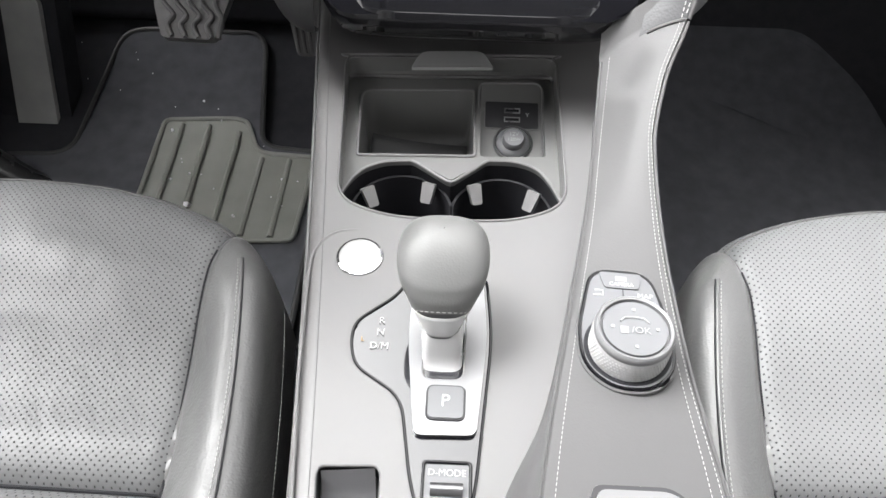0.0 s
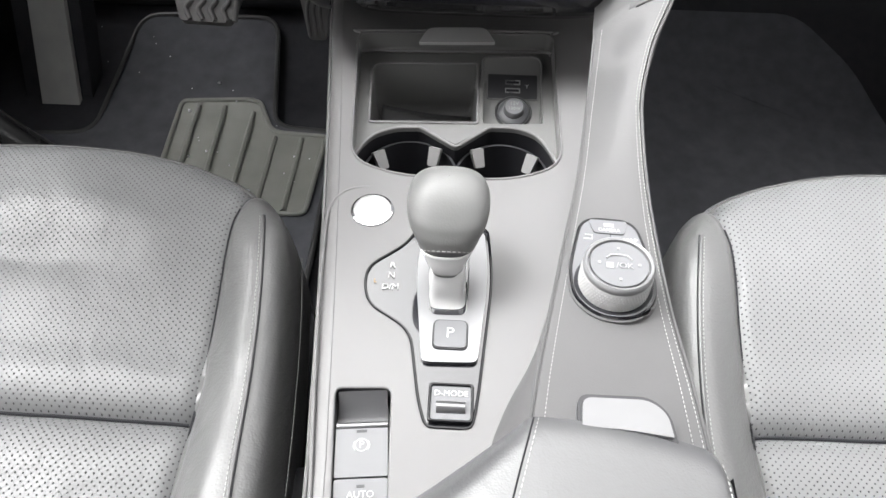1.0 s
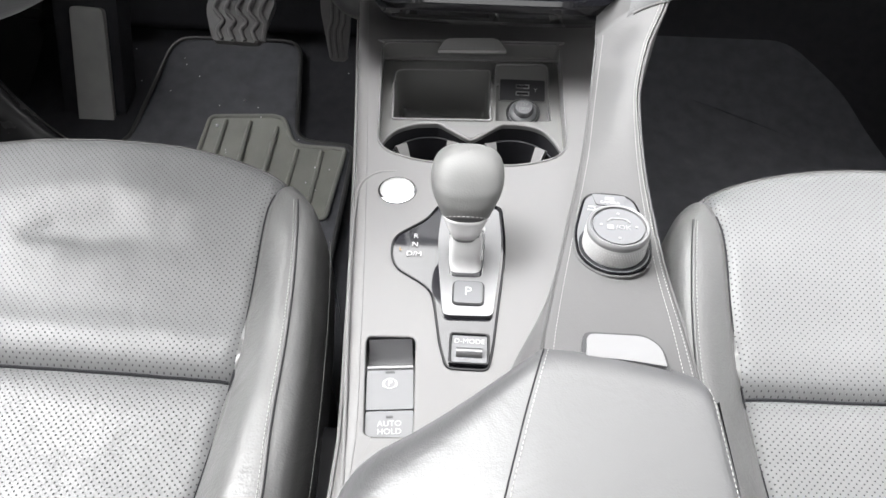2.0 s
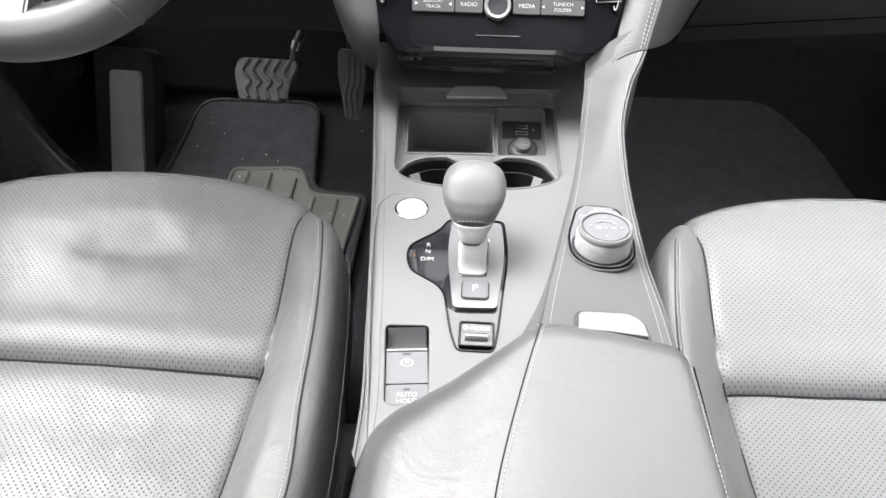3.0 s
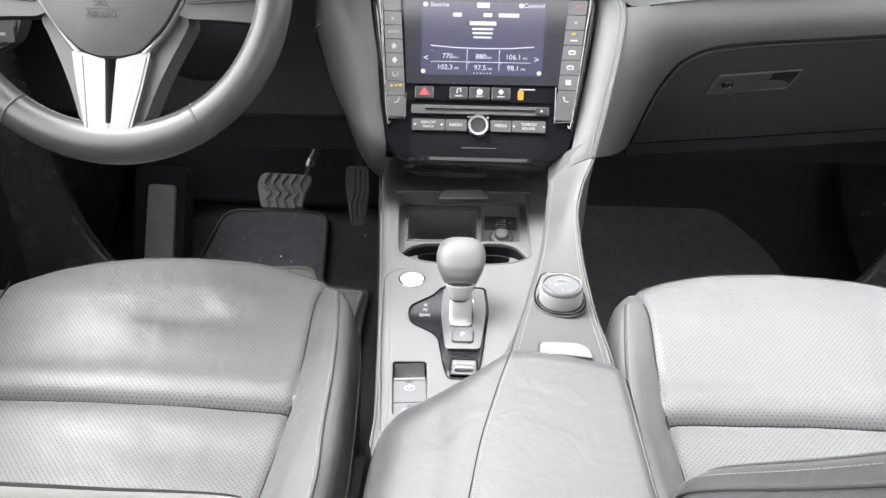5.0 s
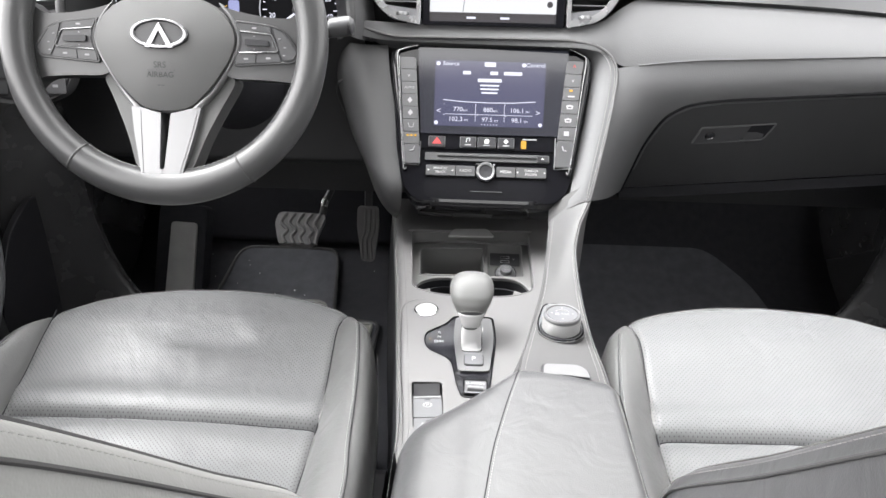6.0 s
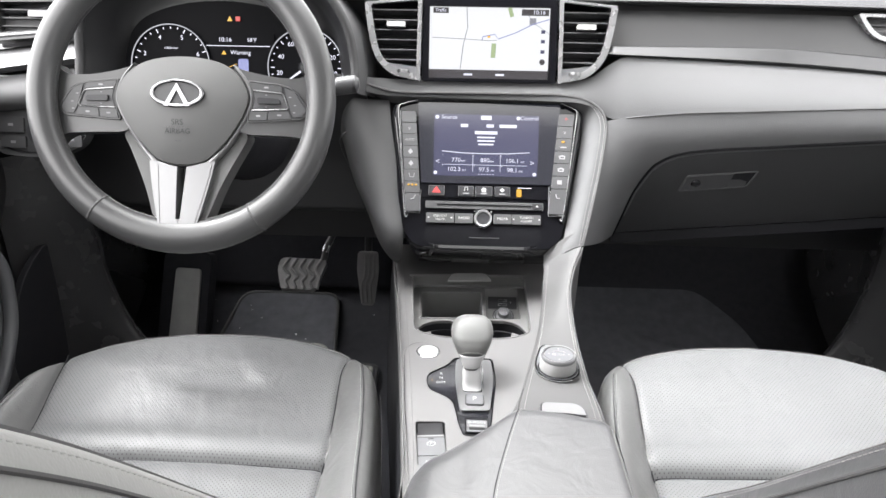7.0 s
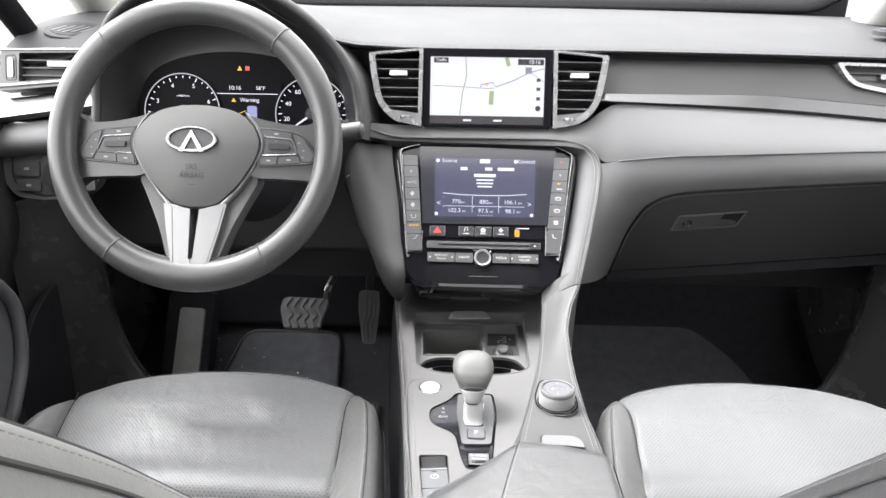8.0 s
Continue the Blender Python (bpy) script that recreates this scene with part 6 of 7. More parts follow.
part("key_band", slab(box2(-0.0950, 0.0300, 0.0950, 0.0510), 0.0, 0.0015, m=STACK), PIANO, stack, "dark key band")
for x0, x1, kind_ in ((-0.0830, -0.0610, "haz"), (-0.0385, -0.0175, "music"), (-0.0135, 0.0105, "home"), (0.0150, 0.0365, "fan")):
    b_ = part("button", slab(rounded(box2(x0, 0.0335, x1, 0.0475), 0.0012), 0.0, 0.0042, m=STACK), BUTTON_DARK, stack, "dark square key", bevel=0.0008)
    part("button_frame", tube([on(STACK, p.x, p.y, 0.0022) for p in rounded(box2(x0 - 0.0006, 0.0329, x1 + 0.0006, 0.0481), 0.0015)], 0.0006, 6, True), SILVER, b_)
    bm_ = at2(STACK, 0.5 * (x0 + x1), 0.0415, 0.0042)
    if kind_ == "haz":
        part("marking", slab([(-0.0065, -0.0045), (0.0065, -0.0045), (0, 0.0055)], 0, 0.0004, m=bm_), RED_INK, b_)
    elif kind_ == "home":
        part("marking", slab([(-0.0032, -0.0025), (0.0032, -0.0025), (0.0032, 0.0012), (0.0046, 0.0012), (0, 0.0048), (-0.0046, 0.0012), (-0.0032, 0.0012)], 0, 0.0004, m=bm_), INK, b_)
    elif kind_ == "fan":
        part("marking", slab([(-0.0036, 0.001), (0, -0.0026), (0.0036, 0.001), (0, 0.0046)], 0, 0.0004, m=bm_), INK, b_)
    else:
        part("marking", tube([on(bm_, -0.0025, -0.0015, 0.0003), on(bm_, -0.0015, 0.0042, 0.0003), on(bm_, 0.0025, 0.0048, 0.0003), on(bm_, 0.0022, 0.0, 0.0003)], 0.0007, 6), INK, b_)
    if kind_ != "haz":
        part("marking", slab(box2(-0.0045, -0.0058, 0.0045, -0.0042), 0, 0.0003, m=bm_), INK_DIM, b_)
part("lamp", slab(rounded(box2(0.0470, 0.0335, 0.0545, 0.0455), 0.002), 0.0015, 0.0020, m=STACK), GLOW_AMBER, stack, "lit amber airbag lamp")
part("marking", slab(box2(0.0490, 0.0465, 0.0690, 0.0480), 0.0015, 0.0018, m=STACK), INK_DIM, stack)
slot = part("disc_slot", slab(rounded(box2(-0.0880, 0.0135, 0.0870, 0.0245), 0.002), 0.0, 0.0026, [box2(-0.0700, 0.0165, 0.0700, 0.0205)], m=STACK), KEY_DARK, stack, "dark grey disc slot", bevel=0.0008)
part("slot_dark", slab(box2(-0.0705, 0.0160, 0.0705, 0.0210), 0.0, 0.0008, m=STACK), PLASTIC, slot)
part("eject_key", slab(rounded(box2(0.0700, 0.0150, 0.0850, 0.0230), 0.001), 0.002, 0.0040, m=STACK), BUTTON_DARK, slot, bevel=0.0005)
part("marking", slab([(0.0755, 0.0180), (0.0795, 0.0180), (0.0775, 0.0212)], 0.0040, 0.0043, m=STACK), INK, slot)
for x0, x1, s in ((-0.0860, -0.0445, ""), (-0.0435, -0.0165, "RADIO"), (0.0135, 0.0400, "MEDIA"), (0.0410, 0.0830, "")):
    b_ = part("button", slab(rounded(box2(x0, -0.0085, x1, 0.0060), 0.0015), 0.0, 0.0040, m=STACK), KEY_DARK, stack, "dark grey radio key", bevel=0.0008)
    bm_ = at2(STACK, 0.5 * (x0 + x1), -0.0012, 0.0040)
    if s:
        text(s, 0.0055, bm_, INK, b_)
    else:
        text("SEEK/CAT" if x0 < 0 else "TUNE/CH", 0.0046, at2(bm_, 0, 0.0026), INK, b_)
        text("TRACK" if x0 < 0 else "FOLDER", 0.0046, at2(bm_, 0, -0.0028), INK, b_)
        for sx in (-1, 1):
            part("marking", slab([(sx * 0.0180, -0.0016), (sx * 0.0180, 0.0016), (sx * 0.0150 if (x0 < 0) else sx * 0.0205, 0.0)], 0, 0.0003, m=bm_), INK, b_)
vk = at2(STACK, -0.0017, -0.0015, 0.0)
vol = part("volume_knob", lathe([(0.0135, 0.0), (0.0134, 0.0062), (0.0124, 0.0080), (0.0098, 0.0074), (0.0094, 0.0050)], vk, 48), VENT, stack, "bright ring volume knob")
part("knob_cap", lathe([(0.0096, 0.003), (0.0094, 0.0062), (0.0, 0.0054)], vk, 40), BUTTON_DARK, vol, "dark knob centre")
text("VOL", 0.0038, at2(STACK, -0.0125, 0.0102, 0.0004), INK_DIM, stack)
part("marking", slab(ellipse(0.0100, 0.0100, 0.0014, 0.0014, 12), 0, 0.0004, m=STACK), INK_DIM, stack)
NOSE = [(-0.010, 0.0005), (-0.018, 0.0010), (-0.026, 0.0014), (-0.034, 0.0016), (-0.041, 0.0012), (-0.047, -0.0005), (-0.052, -0.0045), (-0.0555, -0.0110), (-0.0575, -0.0220), (-0.058, -0.0500)]


def nose(u, v):
    k = v * (len(NOSE) - 1)
    i = min(int(k), len(NOSE) - 2)
    y = NOSE[i][0] + (NOSE[i + 1][0] - NOSE[i][0]) * (k - i)
    w = NOSE[i][1] + (NOSE[i + 1][1] - NOSE[i][1]) * (k - i)
    half = tab(-y, [(0.0, 0.1215), (0.030, 0.1140), (0.045, 0.1060), (0.058, 0.0960)])
    q = 2 * u - 1
    return on(STACK, q * half - 0.002, y + 0.003 * q**6, w - 0.014 * abs(q) ** 8)


part("nose", sheet(nose, 60, 45), PIANO_EDGE, stack, "glossy black lower nose of the stack")
part("nose_line", tube([on(STACK, x, -0.0300, 0.0018) for x in (-0.022, 0.0, 0.022)], 0.0006, 6), TRIM, stack)

# left of the stack: padded column and driver's knee panel
left_a = [on(STACK, x, y, -0.006) for x, y in ((-0.1500, 0.186), (-0.1460, 0.150), (-0.1340, 0.080), (-0.1270, 0.020), (-0.1200, -0.025))] + [Vector((-0.1260, 0.470, 0.482)), Vector((-0.1340, 0.505, 0.455)), Vector((-0.1400, 0.545, 0.432))]
left_c = spline(left_a, 8)
rows = []
for k in range(15):
    t = k / 14
    rows.append([p + Vector((-(0.112 - 0.082 * (i / len(left_c)) ** 1.2) * t, 0.085 * t**2.6 + 0.05 * t**2 * (i / len(left_c)) ** 2 - 0.004 * math.sin(t * 3.14), 0.02 * t * (i / len(left_c)) ** 2)) for i, p in enumerate(left_c)])
part("knee_column", loft(rows), PAD_MID, dash, "grey padded column beside the stack", angle=80)


def knee(u, v):
    x = -0.80 + 0.61 * u
    z = 0.715 - 0.235 * v
    return (x, 0.598 + 0.055 * v + 0.02 * math.sin(v * 3.0) - 0.015 * math.exp(-((x + 0.373) / 0.14) ** 2) * (1 - v), z)


part("knee_panel", sheet(knee, 40, 24), PLASTIC, dash, "dark driver's knee panel", solid=0.006)
part("panel_seam", tube(spline([(-0.215, 0.600, 0.640), (-0.235, 0.604, 0.615), (-0.200, 0.640, 0.500), (-0.190, 0.660, 0.430)], 8), 0.0015, 6), PLASTIC, dash)
COVER = basis((0, 0.790, 0.395), (0, 0.86, -0.51), (0, -0.51, -0.86))
part("under_cover", slab(rounded([(-0.500, -0.120), (-0.500, 0.030), (-0.400, 0.050), (-0.285, 0.074), (-0.262, 0.045), (-0.215, 0.030), (-0.215, -0.120)], [0.02, 0.02, 0.02, 0.012, 0.012, 0.02, 0.02]), -0.006, 0.006, m=COVER), PLASTIC, dash, "dark trim cover over the pedals", bevel=0.003)
part("cover_clip", lathe([(0.014, 0.004), (0.014, 0.009), (0.010, 0.009), (0.009, 0.006)], at2(COVER, -0.395, 0.020, 0)), PLASTIC, dash)

# far left: vent, strip, switch panel
# darker copy of the vent silver, offsetting strong light from the left window
VENT_SHADED = material("shaded_vent_silver", (0.085, 0.085, 0.087), 0.34, metal=0.5, vary=0.05, vscale=40, grain=700, bump=0.03)
lv = rounded([(-0.772, 0.0500), (-0.572, 0.0530), (-0.590, 0.0020), (-0.780, -0.0165)], 0.005)
lvi = rounded([(-0.744, 0.0440), (-0.588, 0.0470), (-0.600, 0.0110), (-0.746, -0.0010)], 0.003)
lvent = part("air_vent", slab(lv, -0.02, 0.006, [lvi], m=UPPER), VENT_SHADED, dash, "driver's air vent in a silver frame", bevel=0.002)
part("vent_back", slab(lv, -0.055, -0.05, m=UPPER), BLACK, lvent)
part("frame_bar", tube([on(UPPER, -0.774, 0.0485, 0.0062), on(UPPER, -0.580, 0.0512, 0.0062)], 0.0024, 8), VENT, lvent, "bright upper bar of the vent frame")
part("frame_bar", tube([on(UPPER, -0.780, -0.0090, 0.0060), on(UPPER, -0.592, 0.0080, 0.0060)], 0.0034, 8), VENT, lvent, "bright lower bar of the vent frame")
for y in (0.034, 0.022, 0.010):
    part("slat", slab(box2(-0.745, y - 0.001, -0.598, y + 0.001), -0.022, 0.0, m=UPPER), KEY_DARK, lvent)
part("vent_tab", slab(rounded(box2(-0.7000, 0.0235, -0.6520, 0.0325), 0.002), -0.004, 0.005, m=UPPER), SILVER, lvent, bevel=0.001)
part("thumbwheel", slab(rounded(box2(-0.7625, 0.0050, -0.7530, 0.0360), 0.004), 0.004, 0.0085, m=UPPER), VENT, lvent, "silver thumbwheel", bevel=0.002)
part("wheel_slot", tube([on(UPPER, p.x, p.y, 0.0060) for p in rounded(box2(-0.7660, 0.0010, -0.7495, 0.0400), 0.005)], 0.0008, 6, True), BUTTON_DARK, lvent)


def lstrip(u, v):
    x = -0.80 + 0.195 * u
    t = tab(x, [(-0.80, -0.030), (-0.61, -0.006), (-0.54, 0.002)])
    b = tab(x, [(-0.80, -0.070), (-0.61, -0.043), (-0.54, -0.036)])
    return U(x, b + (t - b) * v, 0.016 - 0.022 * v - 0.008 * max(0, 0.2 - v) / 0.2)


part("trim_strip", sheet(lstrip, 16, 10), TRIM, dash, "satin silver trim strip", solid=0.004)
part("left_roll", sheet(lambda u, v: (-0.80 + 0.215 * u, 0.585 - 0.030 * math.sin(v * 2.4), 0.711 - 0.05 * v + 0.026 * u), 16, 10), PAD, dash, "padded grey leather roll")
part("left_fascia", sheet(lambda u, v: U(-0.80 + 0.205 * u, -0.010 + ((tab(-0.80 + 0.205 * u, EDGE_Z) - 0.012 - 0.78) / 0.958 + 0.010) * v, -0.010), 10, 6), PAD, dash)
SWP = basis((-0.373, 0.570, 0.650), (0, 0.3, 1), (0, -1, 0.3))
sw_out = rounded([(-0.425, 0.056), (-0.235, 0.056), (-0.250, -0.010), (-0.262, -0.036), (-0.290, -0.050), (-0.340, -0.056), (-0.392, -0.052), (-0.412, -0.025)], 0.014)
sw = part("switch_panel", slab(sw_out, -0.02, 0.004, m=SWP), PAD, dash, "grey switch panel beside the wheel", bevel=0.005, seg=3)
pl = rounded([(-0.3955, 0.0410), (-0.2600, 0.0410), (-0.2560, -0.0180), (-0.2680, -0.0380), (-0.3000, -0.0455), (-0.3450, -0.0480), (-0.3820, -0.0430), (-0.3965, -0.0200)], 0.010)
part("switch_plate", slab(pl, 0.003, 0.0052, m=SWP), KEY_DARK, sw, "dark grey switch plate", bevel=0.001)
part("plate_edge", tube([on(SWP, p.x, p.y, 0.0048) for p in pl], 0.0014, 6, True), BUTTON_DARK, sw)
for x0, y0, x1, y1 in ((-0.3895, 0.0230, -0.3670, 0.0385), (-0.3655, 0.0235, -0.3430, 0.0390), (-0.3920, -0.0175, -0.3500, 0.0060), (-0.3880, -0.0415, -0.3480, -0.0235), (-0.2910, -0.0385, -0.2590, -0.0165)):
    part("switch", slab(rounded(box2(x0, y0, x1, y1), 0.003), 0.004, 0.0085, m=SWP), KEY_DARK, sw, bevel=0.001)
    part("marking", slab(box2(0.5 * (x0 + x1) - 0.004, 0.5 * (y0 + y1) - 0.002, 0.5 * (x0 + x1) + 0.004, 0.5 * (y0 + y1) + 0.002), 0.0085, 0.0089, m=SWP), INK_DIM, sw)
part("switch_bar", slab(rounded(box2(-0.3900, 0.0385, -0.3425, 0.0410), 0.001), 0.004, 0.0088, m=SWP), BUTTON, sw)
part("mirror_knob", lathe([(0.024, 0.004), (0.023, 0.012), (0.0, 0.013)], at2(SWP, -0.3200, -0.0160, 0)), BUTTON_DARK, sw, "round dark mirror knob")
for gm, sg in ((basis((-0.706, 0.705, 0.8520), (0.1, 1, 0.33), (0.02, -0.33, 1)), -1), (basis((0.715, 0.760, 0.866), (0, 1, 0.10), (0, -0.10, 1)), 1)):
    d_ = part("defroster_grille", slab(ellipse(0, 0, 0.052, 0.034, 40), -0.006, 0.0015, m=gm), PAD_TOP, dash, "oval demister grille", bevel=0.002)
    part("grille_well", slab(ellipse(0, 0, 0.040, 0.024, 40), 0.001, 0.0022, m=gm), BLACK, d_)
    for k in range(5):
        L = 0.020 - abs(k - 2) * 0.0035
        part("bar", slab(rounded(box2(-0.0022, -L, 0.0022, L), 0.002), 0.0020, 0.0030, m=at2(gm, (k - 2) * 0.0130, 0, 0, sg * 35)), PAD, d_)

pv = rounded([(0.546, 0.0520), (0.760, 0.0480), (0.760, -0.010), (0.640, 0.0020), (0.570, 0.0160)], [0.006, 0.01, 0.01, 0.03, 0.02])
pvi = rounded([(0.556, 0.0470), (0.752, 0.0430), (0.752, -0.002), (0.640, 0.0090), (0.577, 0.0210)], [0.006, 0.01, 0.01, 0.03, 0.02])
pvent = part("air_vent", slab(pv, -0.02, 0.004, [pvi], m=at2(UPPER, 0, 0, -0.014)), VENT, dash, "passenger air vent in a pointed silver frame", bevel=0.002)
part("vent_back", slab(pv, -0.05, -0.045, m=at2(UPPER, 0, 0, -0.014)), PLASTIC, pvent)
for y in (0.036, 0.025, 0.014):
    part("slat", slab(box2(0.565 + (0.036 - y) * 0.8, y - 0.001, 0.752, y + 0.001), -0.022, -0.003, m=at2(UPPER, 0, 0, -0.014)), BUTTON_DARK, pvent)
part("vent_tab", slab(rounded(box2(0.615, 0.0260, 0.650, 0.0340), 0.002), -0.004, 0.004, m=at2(UPPER, 0, 0, -0.014)), SILVER, pvent, bevel=0.001)

# instrument cluster under its hood
arch = [(-0.202, -0.050), (-0.205, -0.02), (-0.196, 0.045), (-0.170, 0.112), (-0.120, 0.152), (-0.05, 0.172), (0.02, 0.170), (0.09, 0.148), (0.15, 0.104), (0.188, 0.050), (0.200, -0.01), (0.198, -0.045)]
arch = spline([(x, y, 0) for x, y in arch], 6)
bowl = []
for w, k, dy in ((0.030, 1.0, 0.002), (0.036, 0.985, 0.0), (0.030, 0.965, -0.002), (-0.005, 0.90, -0.006), (-0.035, 0.84, -0.008)):
    bowl.append([on(CLUSTER, p.x * k, p.y * k + dy, w - 0.10 * max(0, -p.y - 0.02) + (0.040 * max(0, p.y) / 0.17 if w > 0.02 else 0)) for p in arch])
bowl.append([on(CLUSTER, p.x * 0.84, p.y * (0.84 if p.y < 0 else 0.50), -0.040) for p in arch])
inst = part("gauge_hood", loft(bowl), PLASTIC, dash, "dark hooded instrument cluster with two gauges", angle=89)
part("hood_rim", tube([on(CLUSTER, p.x, p.y, 0.034 - 0.10 * max(0, -p.y - 0.02) + 0.040 * max(0, p.y) / 0.17) for p in arch], 0.007, 10), PAD_DARK, inst, "padded rim of the instrument hood")
part("hood_cover", loft([[on(CLUSTER, p.x, p.y, 0.032 - 0.10 * max(0, -p.y - 0.02) + 0.040 * max(0, p.y) / 0.17) for p in arch], [on(CLUSTER, p.x * 1.03, p.y * 1.03, 0.0) for p in arch], [on(CLUSTER, p.x * 1.10, p.y * 1.04, -0.06) for p in arch]]), PAD, inst, "grey outer cover of the instrument hood")
part("gauge_back", slab([(p.x * 0.86, p.y * (1.0 if p.y < 0 else 0.53)) for p in arch], -0.045, -0.0365, m=CLUSTER), LENS, inst, "black glossy gauge panel")
CL = at2(CLUSTER, 0, 0, -0.034)


def gauge(cx, cy, r, marks, a0, a1, needle):
    g = part("gauge", lathe([(r, 0.0), (r, 0.006), (r - 0.0018, 0.007), (r - 0.003, 0.002), (0.0, 0.001)], at2(CL, cx, cy), 64), LENS, inst, "round black gauge with a bright ring")
    part("gauge_ring", tube([on(CL, cx + (r - 0.002) * math.cos(a), cy + (r - 0.002) * math.sin(a), 0.0072) for a in [2 * math.pi * i / 64 for i in range(64)]], 0.0009, 6, True), GAUGE_RING, g)
    n = 24
    for i in range(n + 1):
        a = radians(a0 + (a1 - a0) * i / n)
        L = 0.006 if i % 4 == 0 else 0.003
        part("tick", slab(box2(r - 0.005 - L, -0.0007, r - 0.005, 0.0007), 0.002, 0.0026, m=at2(CL, cx, cy, 0, math.degrees(a))), GLOW_TEXT, g)
    for i, s in enumerate(marks):
        a = radians(a0 + (a1 - a0) * i / (len(marks) - 1))
        text(s, 0.0098, at2(CL, cx + (r - 0.018) * math.cos(a), cy + (r - 0.018) * math.sin(a), 0.002), GLOW_TEXT, g)
    a = needle
    part("needle", slab([(0.0, -0.0018), (r - 0.010, -0.0006), (r - 0.010, 0.0006), (0.0, 0.0018)], 0.004, 0.0050, m=at2(CL, cx, cy, 0, a)), GLOW_TEXT, g)
    part("hub", lathe([(0.012, 0.002), (0.008, 0.0075), (0.0, 0.008)], at2(CL, cx, cy)), BUTTON_DARK, g)


gauge(-0.096, -0.006, 0.063, ["0", "1", "2", "3", "4", "5", "6"], 292.5, 22.5, 288)
text("x1000r/min", 0.0046, at2(CL, -0.096, 0.0200, 0.0030), GLOW_TEXT, inst)
gauge(0.114, -0.006, 0.060, ["0", "20", "40", "60", "80", "100", "120", "140", "160"], 225, -45, 215)
part("center_display", slab(rounded(box2(-0.048, -0.035, 0.064, 0.046), 0.004), -0.002, 0.001, m=CL), LENS, inst, "dark centre display with warning text")
DM = at2(CL, 0.008, -0.004, 0.0012)
text("10:16", 0.0095, at2(DM, -0.020, 0.038), GLOW_TEXT, inst)
text("58°F", 0.0080, at2(DM, 0.022, 0.038), GLOW_TEXT, inst)
line(DM, [(-0.052, 0.029), (0.050, 0.029)], 0.0011, GLOW_TEXT, inst, 0.0002)
text("Warning", 0.0090, at2(DM, 0.004, 0.019), GLOW_TEXT, inst)
part("lamp", slab([(-0.0260, 0.0160), (-0.0180, 0.0160), (-0.0220, 0.0225)], 0, 0.0004, m=DM), GLOW_AMBER, inst, "lit amber warning triangle")
part("screen_icon", slab(rounded(box2(0.0, -0.020, 0.016, 0.010), 0.004), 0, 0.0004, m=DM), MAP_ROUTE, inst)
line(DM, [(-0.018, -0.004), (-0.002, 0.002)], 0.0012, GLOW_AMBER, inst, 0.0002)
part("lamp", slab([(-0.018, 0.0), (-0.010, 0.0), (-0.014, 0.0075)], 0, 0.0006, m=at2(CL, 0.010, 0.062, 0.0)), GLOW_AMBER, inst, "lit amber warning triangle")
part("lamp", slab(box2(-0.005, 0.0, 0.002, 0.0070), 0, 0.0006, m=at2(CL, 0.010, 0.062, 0.0)), GLOW_RED, inst, "lit red warning lamp")

# ---- steering column and wheel ----
col = thing("steering_column", "dark steering column shroud with two stalks", "steering column", (-0.373, 0.50, 0.64))
part("shroud", loft([[on(WHEEL, 0.062 * k * math.cos(a), -0.012 + 0.056 * k * math.sin(a) - dy, w) for a in [2 * math.pi * i / 32 for i in range(32)]] for k, dy, w in ((0.75, 0.0, -0.035), (1.0, 0.0, -0.045), (1.1, 0.006, -0.11), (1.15, 0.012, -0.24))], True), BLACK, col, "dark plastic shroud")
for sg, L in ((-1, 0.095), (1, 0.196)):
    st = part("stalk", tube(spline([on(WHEEL, sg * 0.05, 0.012, -0.080), on(WHEEL, sg * 0.11, 0.022, -0.085), on(WHEEL, sg * (L - 0.022), 0.030, -0.082), on(WHEEL, sg * L, 0.034, -0.080)], 6), lambda t: 0.0075 + 0.0040 * t, 12), PLASTIC, col, "dark control stalk")
    part("stalk_end", tube([on(WHEEL, sg * (L - 0.024), 0.031, -0.081), on(WHEEL, sg * (L - 0.008), 0.0335, -0.080), on(WHEEL, sg * L, 0.035, -0.080), on(WHEEL, sg * (L + 0.004), 0.0355, -0.080)], lambda t: 0.0118 - 0.006 * max(0, t - 0.6) / 0.4, 16), KEY_DARK, st, "dark grey stalk tip")

wheel = thing("steering_wheel", "dark leather three-spoke steering wheel with silver trim", "steering wheel", tuple(on(WHEEL, 0, 0, -0.04)))


def rim_pt(a, b):
    """A point of the rim: a round the wheel, b round the section."""
    fat = 1.0 - 0.06 * math.exp(-((math.cos(a) ** 2 - 0.96) / 0.10) ** 2) + 0.14 * max(0, -math.sin(a)) ** 4
    R = 0.1674 + 0.0008 * math.cos(a) ** 2 - 0.0024 * max(0, -math.sin(a)) ** 3
    rr, zz = 0.0178 * fat, 0.0165
    r = R + rr * math.cos(b)
    return on(WHEEL, r * math.cos(a), r * math.sin(a), zz * math.sin(b))


